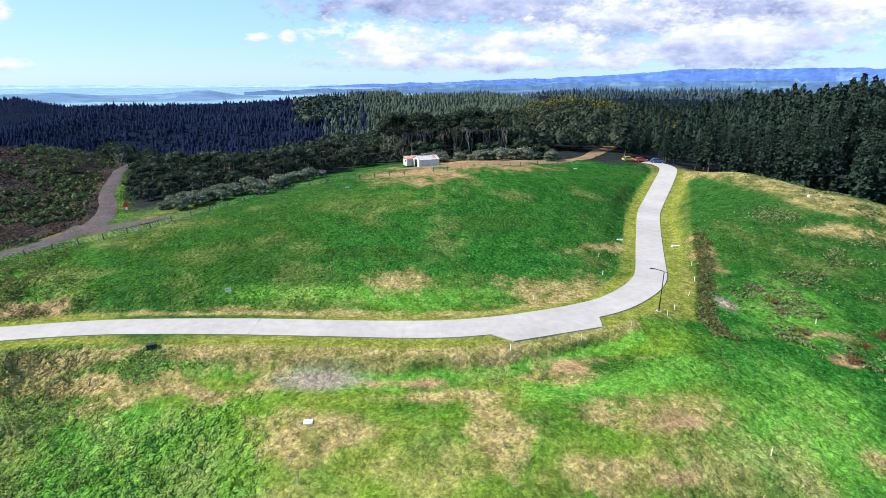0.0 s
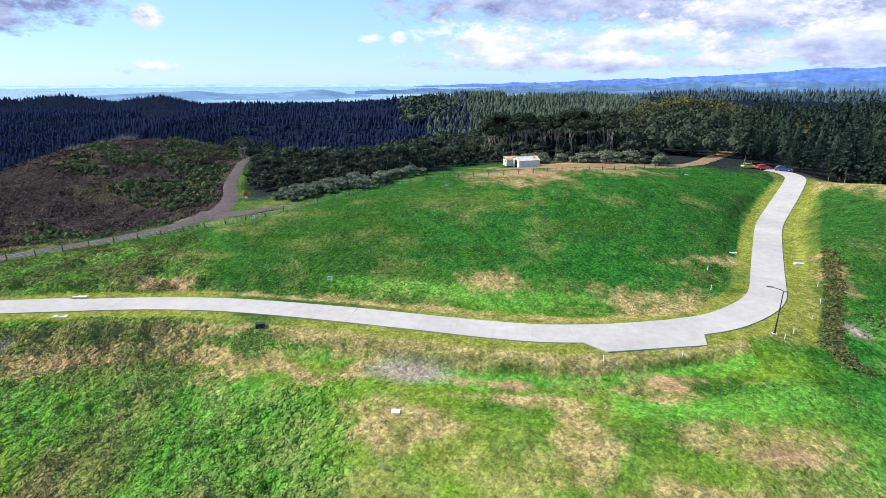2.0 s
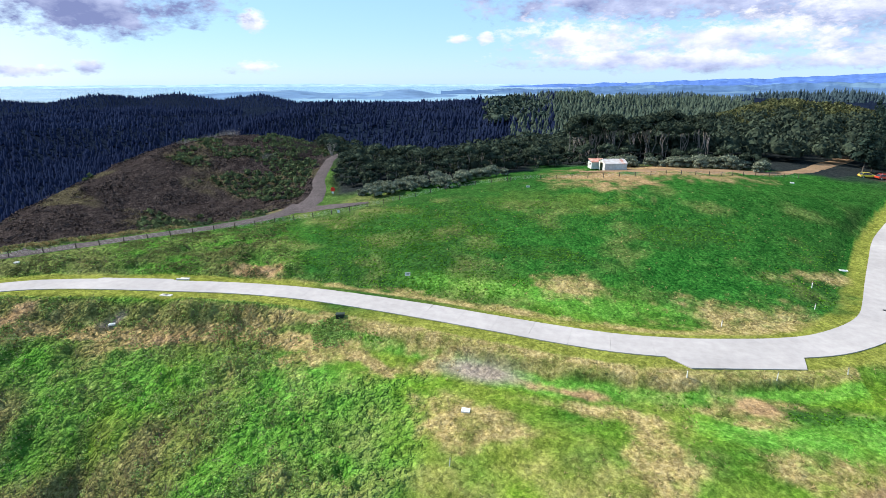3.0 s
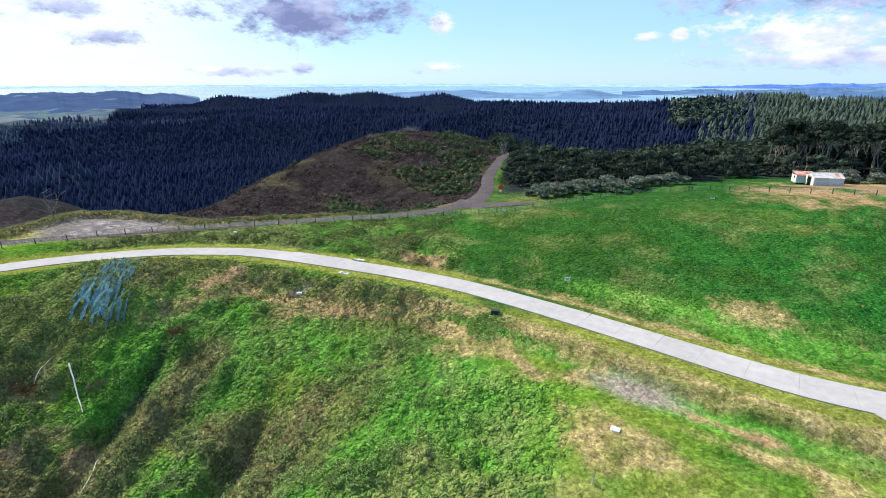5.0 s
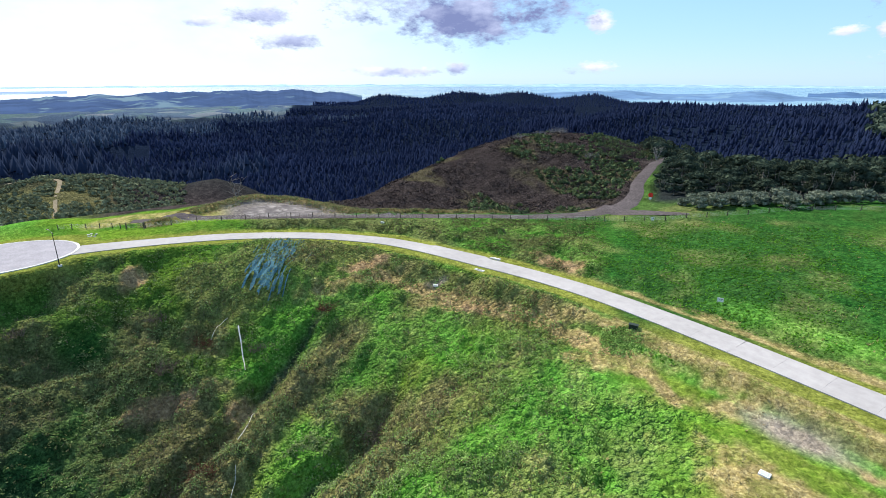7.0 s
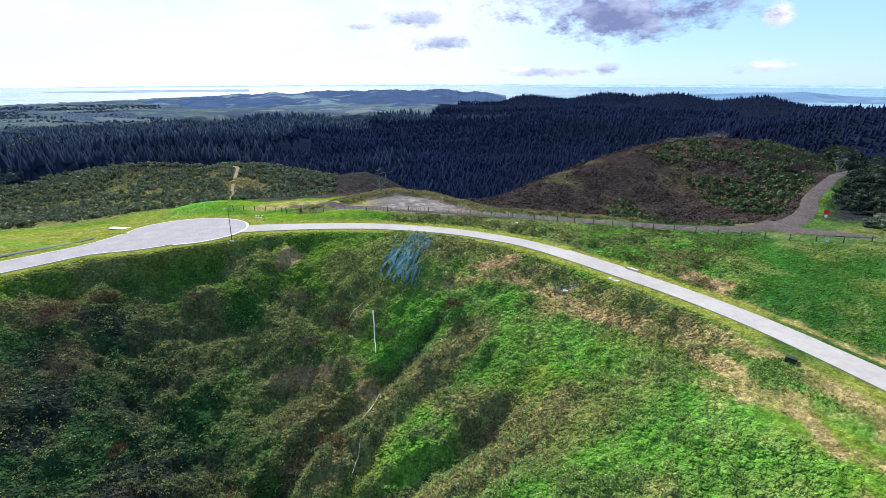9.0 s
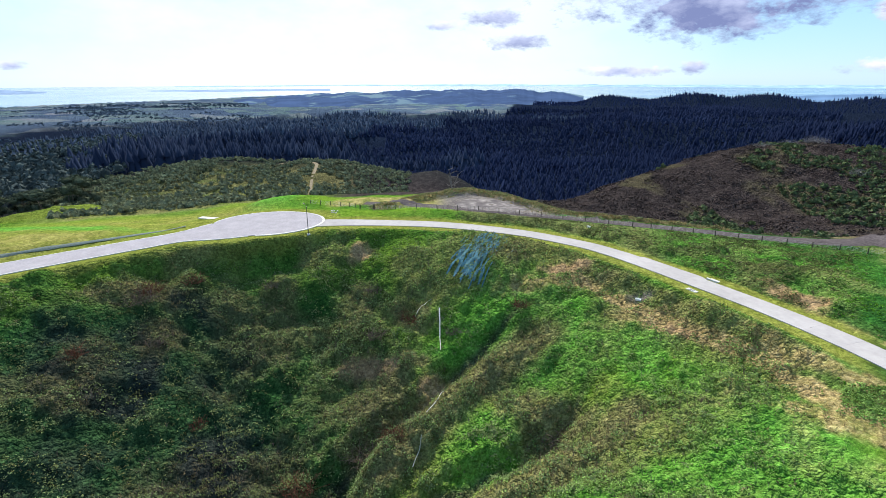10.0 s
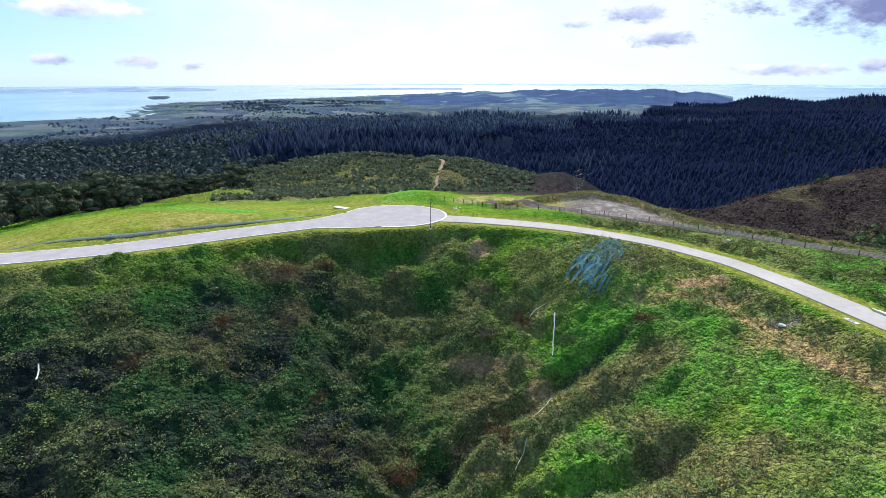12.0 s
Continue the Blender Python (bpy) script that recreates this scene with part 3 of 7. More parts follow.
def ground_material():
    m = bpy.data.materials.new("hill_ground")
    m.use_nodes = True
    nt = m.node_tree
    b = nt.nodes["Principled BSDF"]
    co = nt.nodes.new("ShaderNodeTexCoord").outputs["Object"]

    def layer(name):
        n = nt.nodes.new("ShaderNodeAttribute")
        n.attribute_name = name
        return n.outputs["Fac"]
    fine, mid, broad = noise_tex(nt, co, 2.2, 8, 0.7), noise_tex(nt, co, 0.35, 5, 0.6), noise_tex(nt, co, 0.05, 4, 0.55)
    blade = noise_tex(nt, co, 9.0, 5, 0.7)
    clump = noise_tex(nt, co, 1.5, 3, 0.5)
    tone = calc(nt, "ADD", calc(nt, "MULTIPLY", fine, 0.75), calc(nt, "ADD", calc(nt, "MULTIPLY", mid, 0.4), calc(nt, "MULTIPLY", blade, 0.65)))
    tone = calc(nt, "SUBTRACT", tone, 0.40)
    grass = ramp(nt, tone, [(0.36, (0.007, 0.046, 0.009)), (0.50, (0.018, 0.098, 0.016)), (0.64, (0.048, 0.170, 0.032))])
    warm = ramp(nt, tone, [(0.36, (0.062, 0.140, 0.011)), (0.64, (0.195, 0.285, 0.036))])
    grass = mix(nt, calc(nt, "MULTIPLY", layer("sunny"), ramp(nt, broad, [(0.40, (0.25, 0.25, 0.25)), (0.60, (0.85, 0.85, 0.85))])), grass, warm)
    c = mix(nt, layer("mown"), grass, ramp(nt, tone, [(0.36, (0.095, 0.115, 0.020)), (0.64, (0.235, 0.255, 0.060))]))
    # lush rank grass; the same dark green carries painted cloud shade
    c = mix(nt, layer("lush_and_shade"), c, ramp(nt, tone, [(0.36, (0.012, 0.045, 0.012)), (0.64, (0.042, 0.115, 0.026))]))
    c = mix(nt, layer("vivid"), c, ramp(nt, tone, [(0.36, (0.042, 0.142, 0.018)), (0.50, (0.084, 0.235, 0.033)), (0.64, (0.155, 0.330, 0.066))]))
    c = mix(nt, layer("heather"), c, ramp(nt, tone, [(0.36, (0.015, 0.012, 0.013)), (0.50, (0.037, 0.030, 0.032)), (0.64, (0.085, 0.071, 0.071))]))
    c = mix(nt, layer("scrub"), c, ramp(nt, tone, [(0.36, (0.085, 0.084, 0.034)), (0.50, (0.160, 0.152, 0.066)), (0.64, (0.265, 0.245, 0.120))]))
    dry = calc(nt, "MULTIPLY", layer("dry"), ramp(nt, mid, [(0.3, (0.35, 0.35, 0.35)), (0.55, (1, 1, 1))]))
    c = mix(nt, dry, c, ramp(nt, tone, [(0.36, (0.15, 0.115, 0.045)), (0.50, (0.27, 0.215, 0.095)), (0.64, (0.41, 0.34, 0.175))]))
    c = mix(nt, layer("bare"), c, ramp(nt, tone, [(0.36, (0.18, 0.115, 0.060)), (0.64, (0.39, 0.275, 0.160))]))
    c = mix(nt, layer("stony"), c, ramp(nt, tone, [(0.36, (0.165, 0.14, 0.12)), (0.64, (0.34, 0.29, 0.25))]))
    # litter on the forest floor, near black because shade is painted into it
    c = mix(nt, layer("litter_shade"), c, ramp(nt, tone, [(0.36, (0.010, 0.014, 0.017)), (0.64, (0.032, 0.038, 0.040))]))
    # wooded valley floor: haze and cloud shade put into its navy
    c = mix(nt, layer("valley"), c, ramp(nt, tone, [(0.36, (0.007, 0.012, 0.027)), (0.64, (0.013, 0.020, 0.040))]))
    c = mix(nt, layer("gravelly"), c, ramp(nt, tone, [(0.36, (0.10, 0.088, 0.088)), (0.64, (0.24, 0.215, 0.205))]))
    fields = nt.nodes.new("ShaderNodeTexVoronoi")
    fields.inputs["Scale"].default_value = 0.021
    nt.links.new(co, fields.inputs["Vector"])
    sepc = nt.nodes.new("ShaderNodeSeparateColor")
    nt.links.new(fields.outputs["Color"], sepc.inputs[0])
    # field colours pulled towards blue, with the plain's haze painted in
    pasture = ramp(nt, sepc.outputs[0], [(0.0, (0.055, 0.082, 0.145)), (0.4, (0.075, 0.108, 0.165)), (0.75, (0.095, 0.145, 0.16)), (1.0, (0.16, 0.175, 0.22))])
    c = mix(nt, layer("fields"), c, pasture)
    b.inputs["Roughness"].default_value = 0.9
    b.inputs["Specular IOR Level"].default_value = 0.0
    # growth in cushions: rounded clumps with creases between them, larger in the tangle than on the pasture
    warp = nt.nodes.new("ShaderNodeTexNoise")
    warp.inputs["Scale"].default_value, warp.inputs["Detail"].default_value = 0.9, 3.0
    nt.links.new(co, warp.inputs["Vector"])
    shift = nt.nodes.new("ShaderNodeVectorMath")
    shift.operation = "MULTIPLY_ADD"
    shift.inputs[1].default_value = (0.9, 0.9, 0.3)
    nt.links.new(warp.outputs["Color"], shift.inputs[0])
    nt.links.new(co, shift.inputs[2])

    def cushions(scale):
        v = nt.nodes.new("ShaderNodeTexVoronoi")
        v.inputs["Scale"].default_value = scale
        nt.links.new(shift.outputs[0], v.inputs["Vector"])
        tint = nt.nodes.new("ShaderNodeSeparateColor")
        nt.links.new(v.outputs["Color"], tint.inputs[0])
        return v.outputs["Distance"], tint.outputs[0]
    (far_in, kind), (near_in, kind2) = cushions(1.5), cushions(3.6)
    for k, low, high in ((kind, 0.80, 1.20), (kind2, 0.76, 1.24)):
        c = mix(nt, 1.0, c, ramp(nt, k, [(0.0, (low, low, low)), (1.0, (high, high, high * 0.95))]), "MULTIPLY")
    nt.links.new(c, b.inputs["Base Color"])
    large, small = calc(nt, "MULTIPLY", far_in, -0.72), calc(nt, "MULTIPLY", near_in, -0.34)
    depth = calc(nt, "ADD", calc(nt, "MULTIPLY", layer("tangle"), 0.85), calc(nt, "SUBTRACT", 0.26, calc(nt, "MULTIPLY", calc(nt, "MAXIMUM", layer("sunny"), layer("mown")), 0.17)))
    lumps = calc(nt, "MULTIPLY", calc(nt, "ADD", calc(nt, "ADD", large, small), calc(nt, "MULTIPLY", clump, 0.3)), depth)
    bn = add(nt, "ShaderNodeBump", in_Strength=1.0, in_Distance=1.0)
    nt.links.new(calc(nt, "ADD", lumps, calc(nt, "MULTIPLY", fine, 0.14)), bn.inputs["Height"])
    nt.links.new(bn.outputs[0], b.inputs["Normal"])
    return m


# ---- patches of other growth: x, y, half length, half width, turn ----
DRY_NEAR = [(-6.1, 76.8, 6.2, 3.3, 3), (17.7, 75.5, 9.8, 5.5, 3), (-18.1, 68.4, 20.9, 0.9, 0), (-32.4, 70.0, 4.1, 1.0, 1), (-0.9, 51.7, 8.3, 1.3, -0), (-14.0, 45.8, 6.6, 3.1, -3),
            (5.5, 44.7, 2.9, 5.5, -1), (22.0, 47.6, 6.7, 2.6, 1), (15.6, 40.1, 6.5, 2.2, 3), (11.9, 55.1, 4.7, 1.6, -1), (-23.5, 58.1, 30.2, 0.7, 0), 
            (79.8, 99.6, 6.3, 2.5, -6), (32.4, 96.9, 6.3, 2.2, 23), (-48.7, 56.9, 5.2, 1.3, 4)]
DRY_BANKS = [(-23.1, 57.0, 4.2, 1.6, -1), (-38.7, 53.4, 10.7, 1.0, -1), (42.6, 42.1, 1.8, 2.6, 3), (-80.9, 39.3, 7.7, 1.7, 70), (-66.1, 48.9, 5.8, 2.5, 60), (-61.5, 48.9, 8.7, 1.1, 30),
             (-35.8, 53.2, 8.4, 1.7, 26), (-23.0, 53.8, 4.5, 1.7, 29)]
BARE = [(24.7, 46.9, 3.1, 1.7, 2), (22.8, 40.1, 3.0, 1.1, 3), (49.0, 92.7, 2.1, 6.1, -6), (-4.3, 54.2, 4.0, 0.8, 0), (-58.5, 68.7, 4.5, 1.6, 6), (49.6, 100.2, 2.5, 1.7, -53),
        (11.6, 163.9, 16.4, 19.0, -16), (-6.8, 143.1, 14.8, 10.9, -49), (15.4, 57.4, 1.8, 1.2, 2), (51.9, 65.2, 5.2, 0.8, 8), (52.2, 59.1, 2.1, 1.0, 10), (-73.9, 17.6, 2.3, 3.5, 33),
        (-106.7, 8.1, 3.1, 2.4, 74), (-83.6, 44.9, 5.4, 1.5, 80), (-60.3, 50.3, 3.9, 1.0, 29), (-80.7, 7.6, 5.9, 1.6, 76)]
STONY = [(-14.7, 54.9, 5.4, 2.1, -1), (43.0, 74.0, 1.4, 2.6, 6), (-70.7, 50.7, 2.0, 0.7, 54)]
LUSH = [(-53.1, 73.8, 8.4, 4.3, 2), (27.4, 90.6, 7.2, 6.2, 17), (-38.1, 82.6, 11.6, 3.7, -2), (-16.3, 87.5, 15.9, 2.8, 2), (11.0, 103.7, 7.3, 6.3, 13), 
        (18.4, 56.8, 15.4, 2.3, 2), (-35.2, 57.3, 8.5, 1.1, -2), (-55.3, 28.0, 5.1, 4.1, 27), (-66.5, 26.2, 7.8, 4.4, 63), (-31.0, 75.8, 17.5, 1.8, 1)]
VIVID = [(-12.4, 73.7, 17.1, 3.0, 2), (-32.3, 47.4, 9.6, 4.5, -5), (-33.9, 44.6, 8.4, 7.4, 26), (-81.5, 34.9, 7.9, 4.3, 66), (42.8, 51.6, 5.5, 5.8, 5), (17.2, 52.4, 7.8, 2.5, 0), (38.0, 46.0, 9.0, 9.0, 40), (52.0, 72.0, 10.0, 6.0, 60), (28.0, 55.0, 6.0, 3.0, 20),
         (-140.0, -66.0, 34.0, 3.6, 60), (-152.0, -9.0, 10.0, 9.0, 0), (-92.0, 40.0, 16.0, 3.5, 130), (-70.0, 37.0, 12.0, 6.0, 140), (-62.0, 46.0, 14.0, 4.0, 150), (-77.5, 20.4, 5.6, 2.0, 62)]
BROWN = [(-98.1, -31.9, 8.6, 4.7, 112), (-86.8, -27.1, 3.9, 5.1, 112), (-72.1, 6.9, 8.1, 10.7, 73), (-56.8, 28.1, 9.4, 4.9, 27), (-75.0, -36.5, 4.9, 4.8, 117), (-63.3, -15.0, 9.5, 4.8, 106),
         (-88.6, 14.8, 6.4, 3.0, 47), (-91.6, 37.1, 7.7, 5.3, 93), (-78.9, 45.7, 7.2, 2.2, 69), (-50.1, 56.8, 7.1, 1.7, 4)]


EAST_EDGE = smooth_line([(36.7, 69.4, 0, 0), (44.6, 86.4, 0, 0), (52.2, 106.4, 0, 0), (67.3, 141.3, 0, 0), (76.0, 163.4, 0, 0)])
EAST_X, EAST_Y = EAST_EDGE[:, 0], EAST_EDGE[:, 1]
LANE_X, LANE_Y = LINES["main"][::-1][:, 0], LINES["main"][::-1][:, 1]
LANE_UP = np.argsort(LANE_Y)
LANE_X, LANE_Y = LANE_X[LANE_UP], LANE_Y[LANE_UP]
NEAR_X, NEAR_Y = np.vstack([LINES["main"][::-1], LINES["narrow"]])[:, 0], np.vstack([LINES["main"][::-1], LINES["narrow"]])[:, 1]
NEAR_ORDER = np.argsort(NEAR_X)
NEAR_X, NEAR_Y = NEAR_X[NEAR_ORDER], NEAR_Y[NEAR_ORDER]
TRACK_A, TRACK_D = bearing(LINES["track"][:, 0], LINES["track"][:, 1]), np.hypot(LINES["track"][:, 0], LINES["track"][:, 1])
TRACK_ORDER = np.argsort(TRACK_A)


LEDGE = smooth_line([(-84.0, 42.0, 0, 0.8), (-76.0, 46.0, 0, 0.8), (-64.5, 50.0, 0, 0.8), (-50.8, 54.0, 0, 0.8), (-42.0, 54.5, 0, 0.8), (-33.4, 54.4, 0, 0.8), (-26.0, 52.0, 0, 0.8)])
CREST = smooth_line([(72.0, 160.0, 0, 3.0), (79.0, 141.5, 0, 3.0), (83.0, 123.0, 0, 3.0), (88.0, 110.0, 0, 3.0), (97.0, 100.0, 0, 3.0)])


def covers(x, y):
    """The growth on the land at arrays of places, with painted shade and haze tints, each kind from 0 to 1."""
    d, a = np.hypot(x, y), bearing(x, y)
    gaps = {k: beside(x, y, LINES[k])[0] for k in LINES}
    ring = circle_gap(x, y)
    edge = np.minimum(np.minimum(gaps["main"], gaps["narrow"]), np.minimum(gaps["west"], ring))
    n = fbm(x, y, 6.0, 4, 31)
    out = {}
    out["mown"] = np.maximum(smooth(2.9, 2.3, edge + n * 0.7), smooth(5.0, 3.6, np.minimum(gaps["west"], ring) + n) * 0.8)
    out["mown"] = np.maximum(out["mown"], smooth(92, 98, a) * smooth(112, 118, d) * smooth(175, 150, d + n * 8) * (0.85 + 0.4 * n))
    rough = roughness_of(x, y, d) * smooth(2.0, 3.6, edge)
    inner = smooth(0.0, 3.0, rim(a) - d)
    track_out = np.interp(a, TRACK_A[TRACK_ORDER], TRACK_D[TRACK_ORDER])
    outer = smooth(-3.0, -1.0, d - track_out) * smooth(63, 67, a)
    out["gravelly"] = outer * smooth(15.0, 12.0, gaps["track"] + n * 2.0) * smooth(78, 75.5, a) * smooth(0.3, 1.6, beside(x, y, BUND_LINE)[0])
    scarp = inner * smooth(2.6, 4.0, edge + n) * smooth(13.0, 7.0, edge + n * 2) * smooth(38, 46, a) * smooth(76, 68, a)
    ledge = smooth(1.3, 0.2, beside(x, y, LEDGE)[0] + fbm(x, y, 2.5, 3, 57) * 1.2)
    crest = smooth(7.0, 1.5, beside(x, y, CREST)[0] + n * 5)
    plot = smooth(26, 15, np.hypot(x + 196, y + 84) + n * 5)
    bank = smooth(50, 56, a) * smooth(76, 72, a) * smooth(0, 2, d - rim(a) - 4.5 + n) * smooth(0, 2, track_out - d - 1)
    brown, vivid = patch(x, y, BROWN, 0.6, seed=87), patch(x, y, VIVID, 0.45, seed=83)
    mottle = smooth(-0.25, 0.35, fbm(x, y, 9.0, 4, 41))
    heather = smooth(0.2, 1.4, d - track_out - 2.0) * smooth(30.4, 31.2, a) * smooth(70, 64, a)
    out["scrub"] = np.clip(rough * np.clip(0.26 + 0.10 * smooth(66, 84, a) + 0.6 * (mottle - 0.5), 0, 1), 0, 1)
    out["scrub"] = np.maximum(out["scrub"] * (1 - 0.7 * vivid), brown * rough * 0.9) * smooth(150, 136, d)
    out["scrub"] = np.clip(np.maximum(out["scrub"], np.maximum(scarp * 0.6, bank * 0.6)) + heather * 0.25 * smooth(0.0, 0.3, fbm(x * 0.5 + y, y - x * 0.3, 14.0, 3, 44)), 0, 1)
    out["heather"] = np.maximum(heather, smooth(66, 69, a) * smooth(93, 86, a) * smooth(12.5, 15.0, d - track_out + n * 2))
    vivid = vivid * np.clip(inner + smooth(40, 36, a) + smooth(90, 94, a), 0, 1)
    out["mown"] = np.maximum(out["mown"], plot * 0.75)
    wedge = smooth(25, 27.5, a) * smooth(108, 114, d) * smooth(0.0, 1.5, track_out - d - 1) * smooth(36, 34, a)
    spur = smooth(84, 89, a) * smooth(118, 112, a) * smooth(163, 178, d) * smooth(380, 340, d) * (1 - plot)
    out["scrub"] = np.maximum(out["scrub"], np.maximum(wedge * 0.2, spur * (0.8 + 0.4 * n)))
    out["vivid"] = np.maximum(np.maximum(vivid, rough * 0.85 * smooth(84, 70, a) * smooth(-0.30, 0.15, fbm(x, y, 9.0, 3, 49))) * (1 - scarp), plot * 0.12) * smooth(1.5, 3.0, edge)
    out["dry"] = np.clip(patch(x, y, DRY_NEAR + DRY_BANKS) + smooth(0.0, 0.6, fbm(x, y, 8.0, 5, 51)) * smooth(160, 130, d) * smooth(60, 35, a) * (0.55 - 0.3 * smooth(70, 76, d)) + smooth(3.5, 1.0, beside(x, y, BUND_LINE)[0]) * 0.85 + ledge * 0.9 + crest * 0.85 + scarp * 0.12 + smooth(94, 100, a) * smooth(118, 124, d) * smooth(160, 145, d) * smooth(-0.2, 0.4, fbm(x, y, 10.0, 4, 52)) * 0.45 + outer * smooth(9, 6, gaps["track"]) * 0.8, 0, 1) * smooth(1.0, 3.0, edge)
    out["bare"] = np.maximum(patch(x, y, BARE, seed=61), ledge * 0.35)
    out["stony"] = patch(x, y, STONY, 0.25, seed=71)
    # far knoll and east slope: cloud shade put in as darker grass
    back = smooth(86, 112, d + n * 10) * smooth(34, 30, a) * smooth(2.5, 5.0, edge) * (1 - 0.55 * smooth(-22, -14, a) * smooth(10, 2, a))
    out["lush_and_shade"] = np.clip(np.maximum(patch(x, y, LUSH, 0.7, seed=81) * 0.9, np.maximum(np.maximum(back * (0.72 + 0.35 * n), smooth(33, 37, a) * smooth(78, 70, a) * smooth(0, 2, d - rim(a) - 5.0 + n) * smooth(0, 2, track_out - d - 1) * (0.85 + 0.3 * n)), smooth(4, 20, a) * smooth(36, 32, a) * smooth(66, 74, d) * (0.9 + 0.4 * n))), 0, 1)
    out["mown"] = np.clip(np.maximum(out["mown"], smooth(66, 58, d) * smooth(34, 24, a) * smooth(-44, -30, a) * (0.22 + 0.8 * fbm(x, y, 7.0, 4, 33))), 0, 1)
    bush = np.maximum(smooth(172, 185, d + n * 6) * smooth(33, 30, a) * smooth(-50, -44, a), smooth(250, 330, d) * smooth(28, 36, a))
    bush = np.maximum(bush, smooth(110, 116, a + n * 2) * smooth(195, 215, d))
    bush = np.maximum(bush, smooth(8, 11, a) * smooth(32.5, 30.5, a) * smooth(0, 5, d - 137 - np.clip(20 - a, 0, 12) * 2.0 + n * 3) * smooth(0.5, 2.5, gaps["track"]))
    # litter under trees; in the gully it paints the deep shade between leaves
    out["litter_shade"] = np.maximum(bush * (1 - plot) * smooth(1500, 1000, d), inner * rough * (0.05 + 0.30 * smooth(74, 88, a) + 0.60 * smooth(90, 104, a)) * (0.6 + 0.4 * smooth(-0.3, 0.4, fbm(x, y, 8.0, 3, 47))) * (1 - 0.6 * scarp))
    ribs, clefts = np.zeros_like(x), np.zeros_like(x)
    for k, line in enumerate(RAVINE_LINES):
        gap = beside(x, y, line)[0] + n * 1.2
        if k in (3, 4, 5):
            ribs = np.maximum(ribs, smooth(5.0, 0.0, gap))
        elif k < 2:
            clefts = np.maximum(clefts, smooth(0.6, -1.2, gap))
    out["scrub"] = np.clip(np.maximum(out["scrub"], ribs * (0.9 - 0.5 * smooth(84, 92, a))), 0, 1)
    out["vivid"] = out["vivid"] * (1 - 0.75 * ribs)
    # floors of the first two ravines take the dark brown layer
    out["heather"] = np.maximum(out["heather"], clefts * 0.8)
    # the wide mown verge along the lane's east side, and the dark bank at its edge
    past = x - np.interp(y, EAST_Y, EAST_X)
    span = smooth(67, 70, y) * smooth(172, 165, y)
    out["mown"] = np.maximum(out["mown"], span * smooth(0.3, -0.3, past + n * 0.5) * smooth(-0.5, 0.5, x - np.interp(y, LANE_Y, LANE_X)))
    out["lush_and_shade"] = np.maximum(out["lush_and_shade"], span * smooth(-0.2, 0.4, past) * smooth(3.4, 2.0, past + n * 1.5) * smooth(108, 96, y))
    # the dry strip and small scarp between the lane's verge and the near lobe
    main_y = np.interp(x, NEAR_X, NEAR_Y)
    below = (y < main_y) & (x > -40) & (x < 27)
    strip = np.where(below, smooth(2.3, 2.7, edge + n * 0.3) * smooth(5.2, 4.2, edge + n * 1.2), 0)
    above = (y > main_y) & (x > -45) & (x < 24)
    crust = np.where(above, smooth(1.0, 1.5, edge + n * 0.4) * smooth(3.2, 2.0, edge + n * 2.6), 0)
    out["dry"] = np.clip(out["dry"] + strip * 0.75 + crust * 0.8, 0, 1)
    out["vivid"] = np.clip(out["vivid"] + np.where(below, smooth(4.6, 5.4, edge + n) * smooth(8.5, 6.5, edge + n * 2), 0) * 0.8, 0, 1)
    out["mown"] = np.maximum(out["mown"], patch(x, y, [(-18.3, 116.6, 14.0, 6.7, -16)]) * 0.45)
    out["sunny"] = np.maximum(smooth(84, 64, d + n * 6) * smooth(44, 34, a) * smooth(-33, -25, a), np.maximum(roughness_of(x, y, d) * smooth(92, 78, a) * smooth(125, 115, d), smooth(68, 74, a) * smooth(96, 104, d) * smooth(240, 200, d)))
    out["tangle"] = roughness_of(x, y, d) * smooth(1.5, 4.0, edge) * (1 - 0.6 * out["bare"])
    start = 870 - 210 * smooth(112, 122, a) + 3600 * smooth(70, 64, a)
    out["litter_shade"] = out["litter_shade"] * np.where(d < 190, 1 - 0.75 * inner * smooth(26, 10, rim(a) - d + n * 6), 1.0)
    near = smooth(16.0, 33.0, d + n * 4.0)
    for key in ("vivid", "litter_shade", "scrub", "lush_and_shade", "mown"):
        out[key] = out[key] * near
    out["litter_shade"] = out["litter_shade"] * np.where(d < 190, smooth(158, 138, a), 1.0)
    out["scrub"] = out["scrub"] * smooth(175, 140, a)
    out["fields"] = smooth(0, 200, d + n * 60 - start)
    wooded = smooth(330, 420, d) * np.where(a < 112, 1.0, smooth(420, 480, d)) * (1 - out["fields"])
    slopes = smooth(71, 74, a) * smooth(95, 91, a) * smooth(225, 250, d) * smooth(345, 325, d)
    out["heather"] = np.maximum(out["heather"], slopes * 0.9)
    # ground that takes the navy with haze and cloud shade in it
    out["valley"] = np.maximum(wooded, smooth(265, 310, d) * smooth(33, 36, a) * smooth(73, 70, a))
    return out


# ---- ground ----
M_GROUND = ground_material()
ring_r = np.concatenate([(0.02, 4.0, 8.0), np.exp(np.arange(math.log(12), math.log(36), 0.06)), np.exp(np.arange(math.log(36), math.log(112), 0.0054)), np.exp(np.arange(math.log(112), math.log(420), 0.0105)), np.exp(np.arange(math.log(420), math.log(4950), 0.026))])
ring_a = np.radians(np.concatenate([np.arange(-52, 142, 0.28), np.arange(142, 308, 3.0)]))
GR, GA = np.meshgrid(ring_r, ring_a, indexing="ij")
GX, GY = (-GR * np.sin(GA)).ravel(), (GR * np.cos(GA)).ravel()
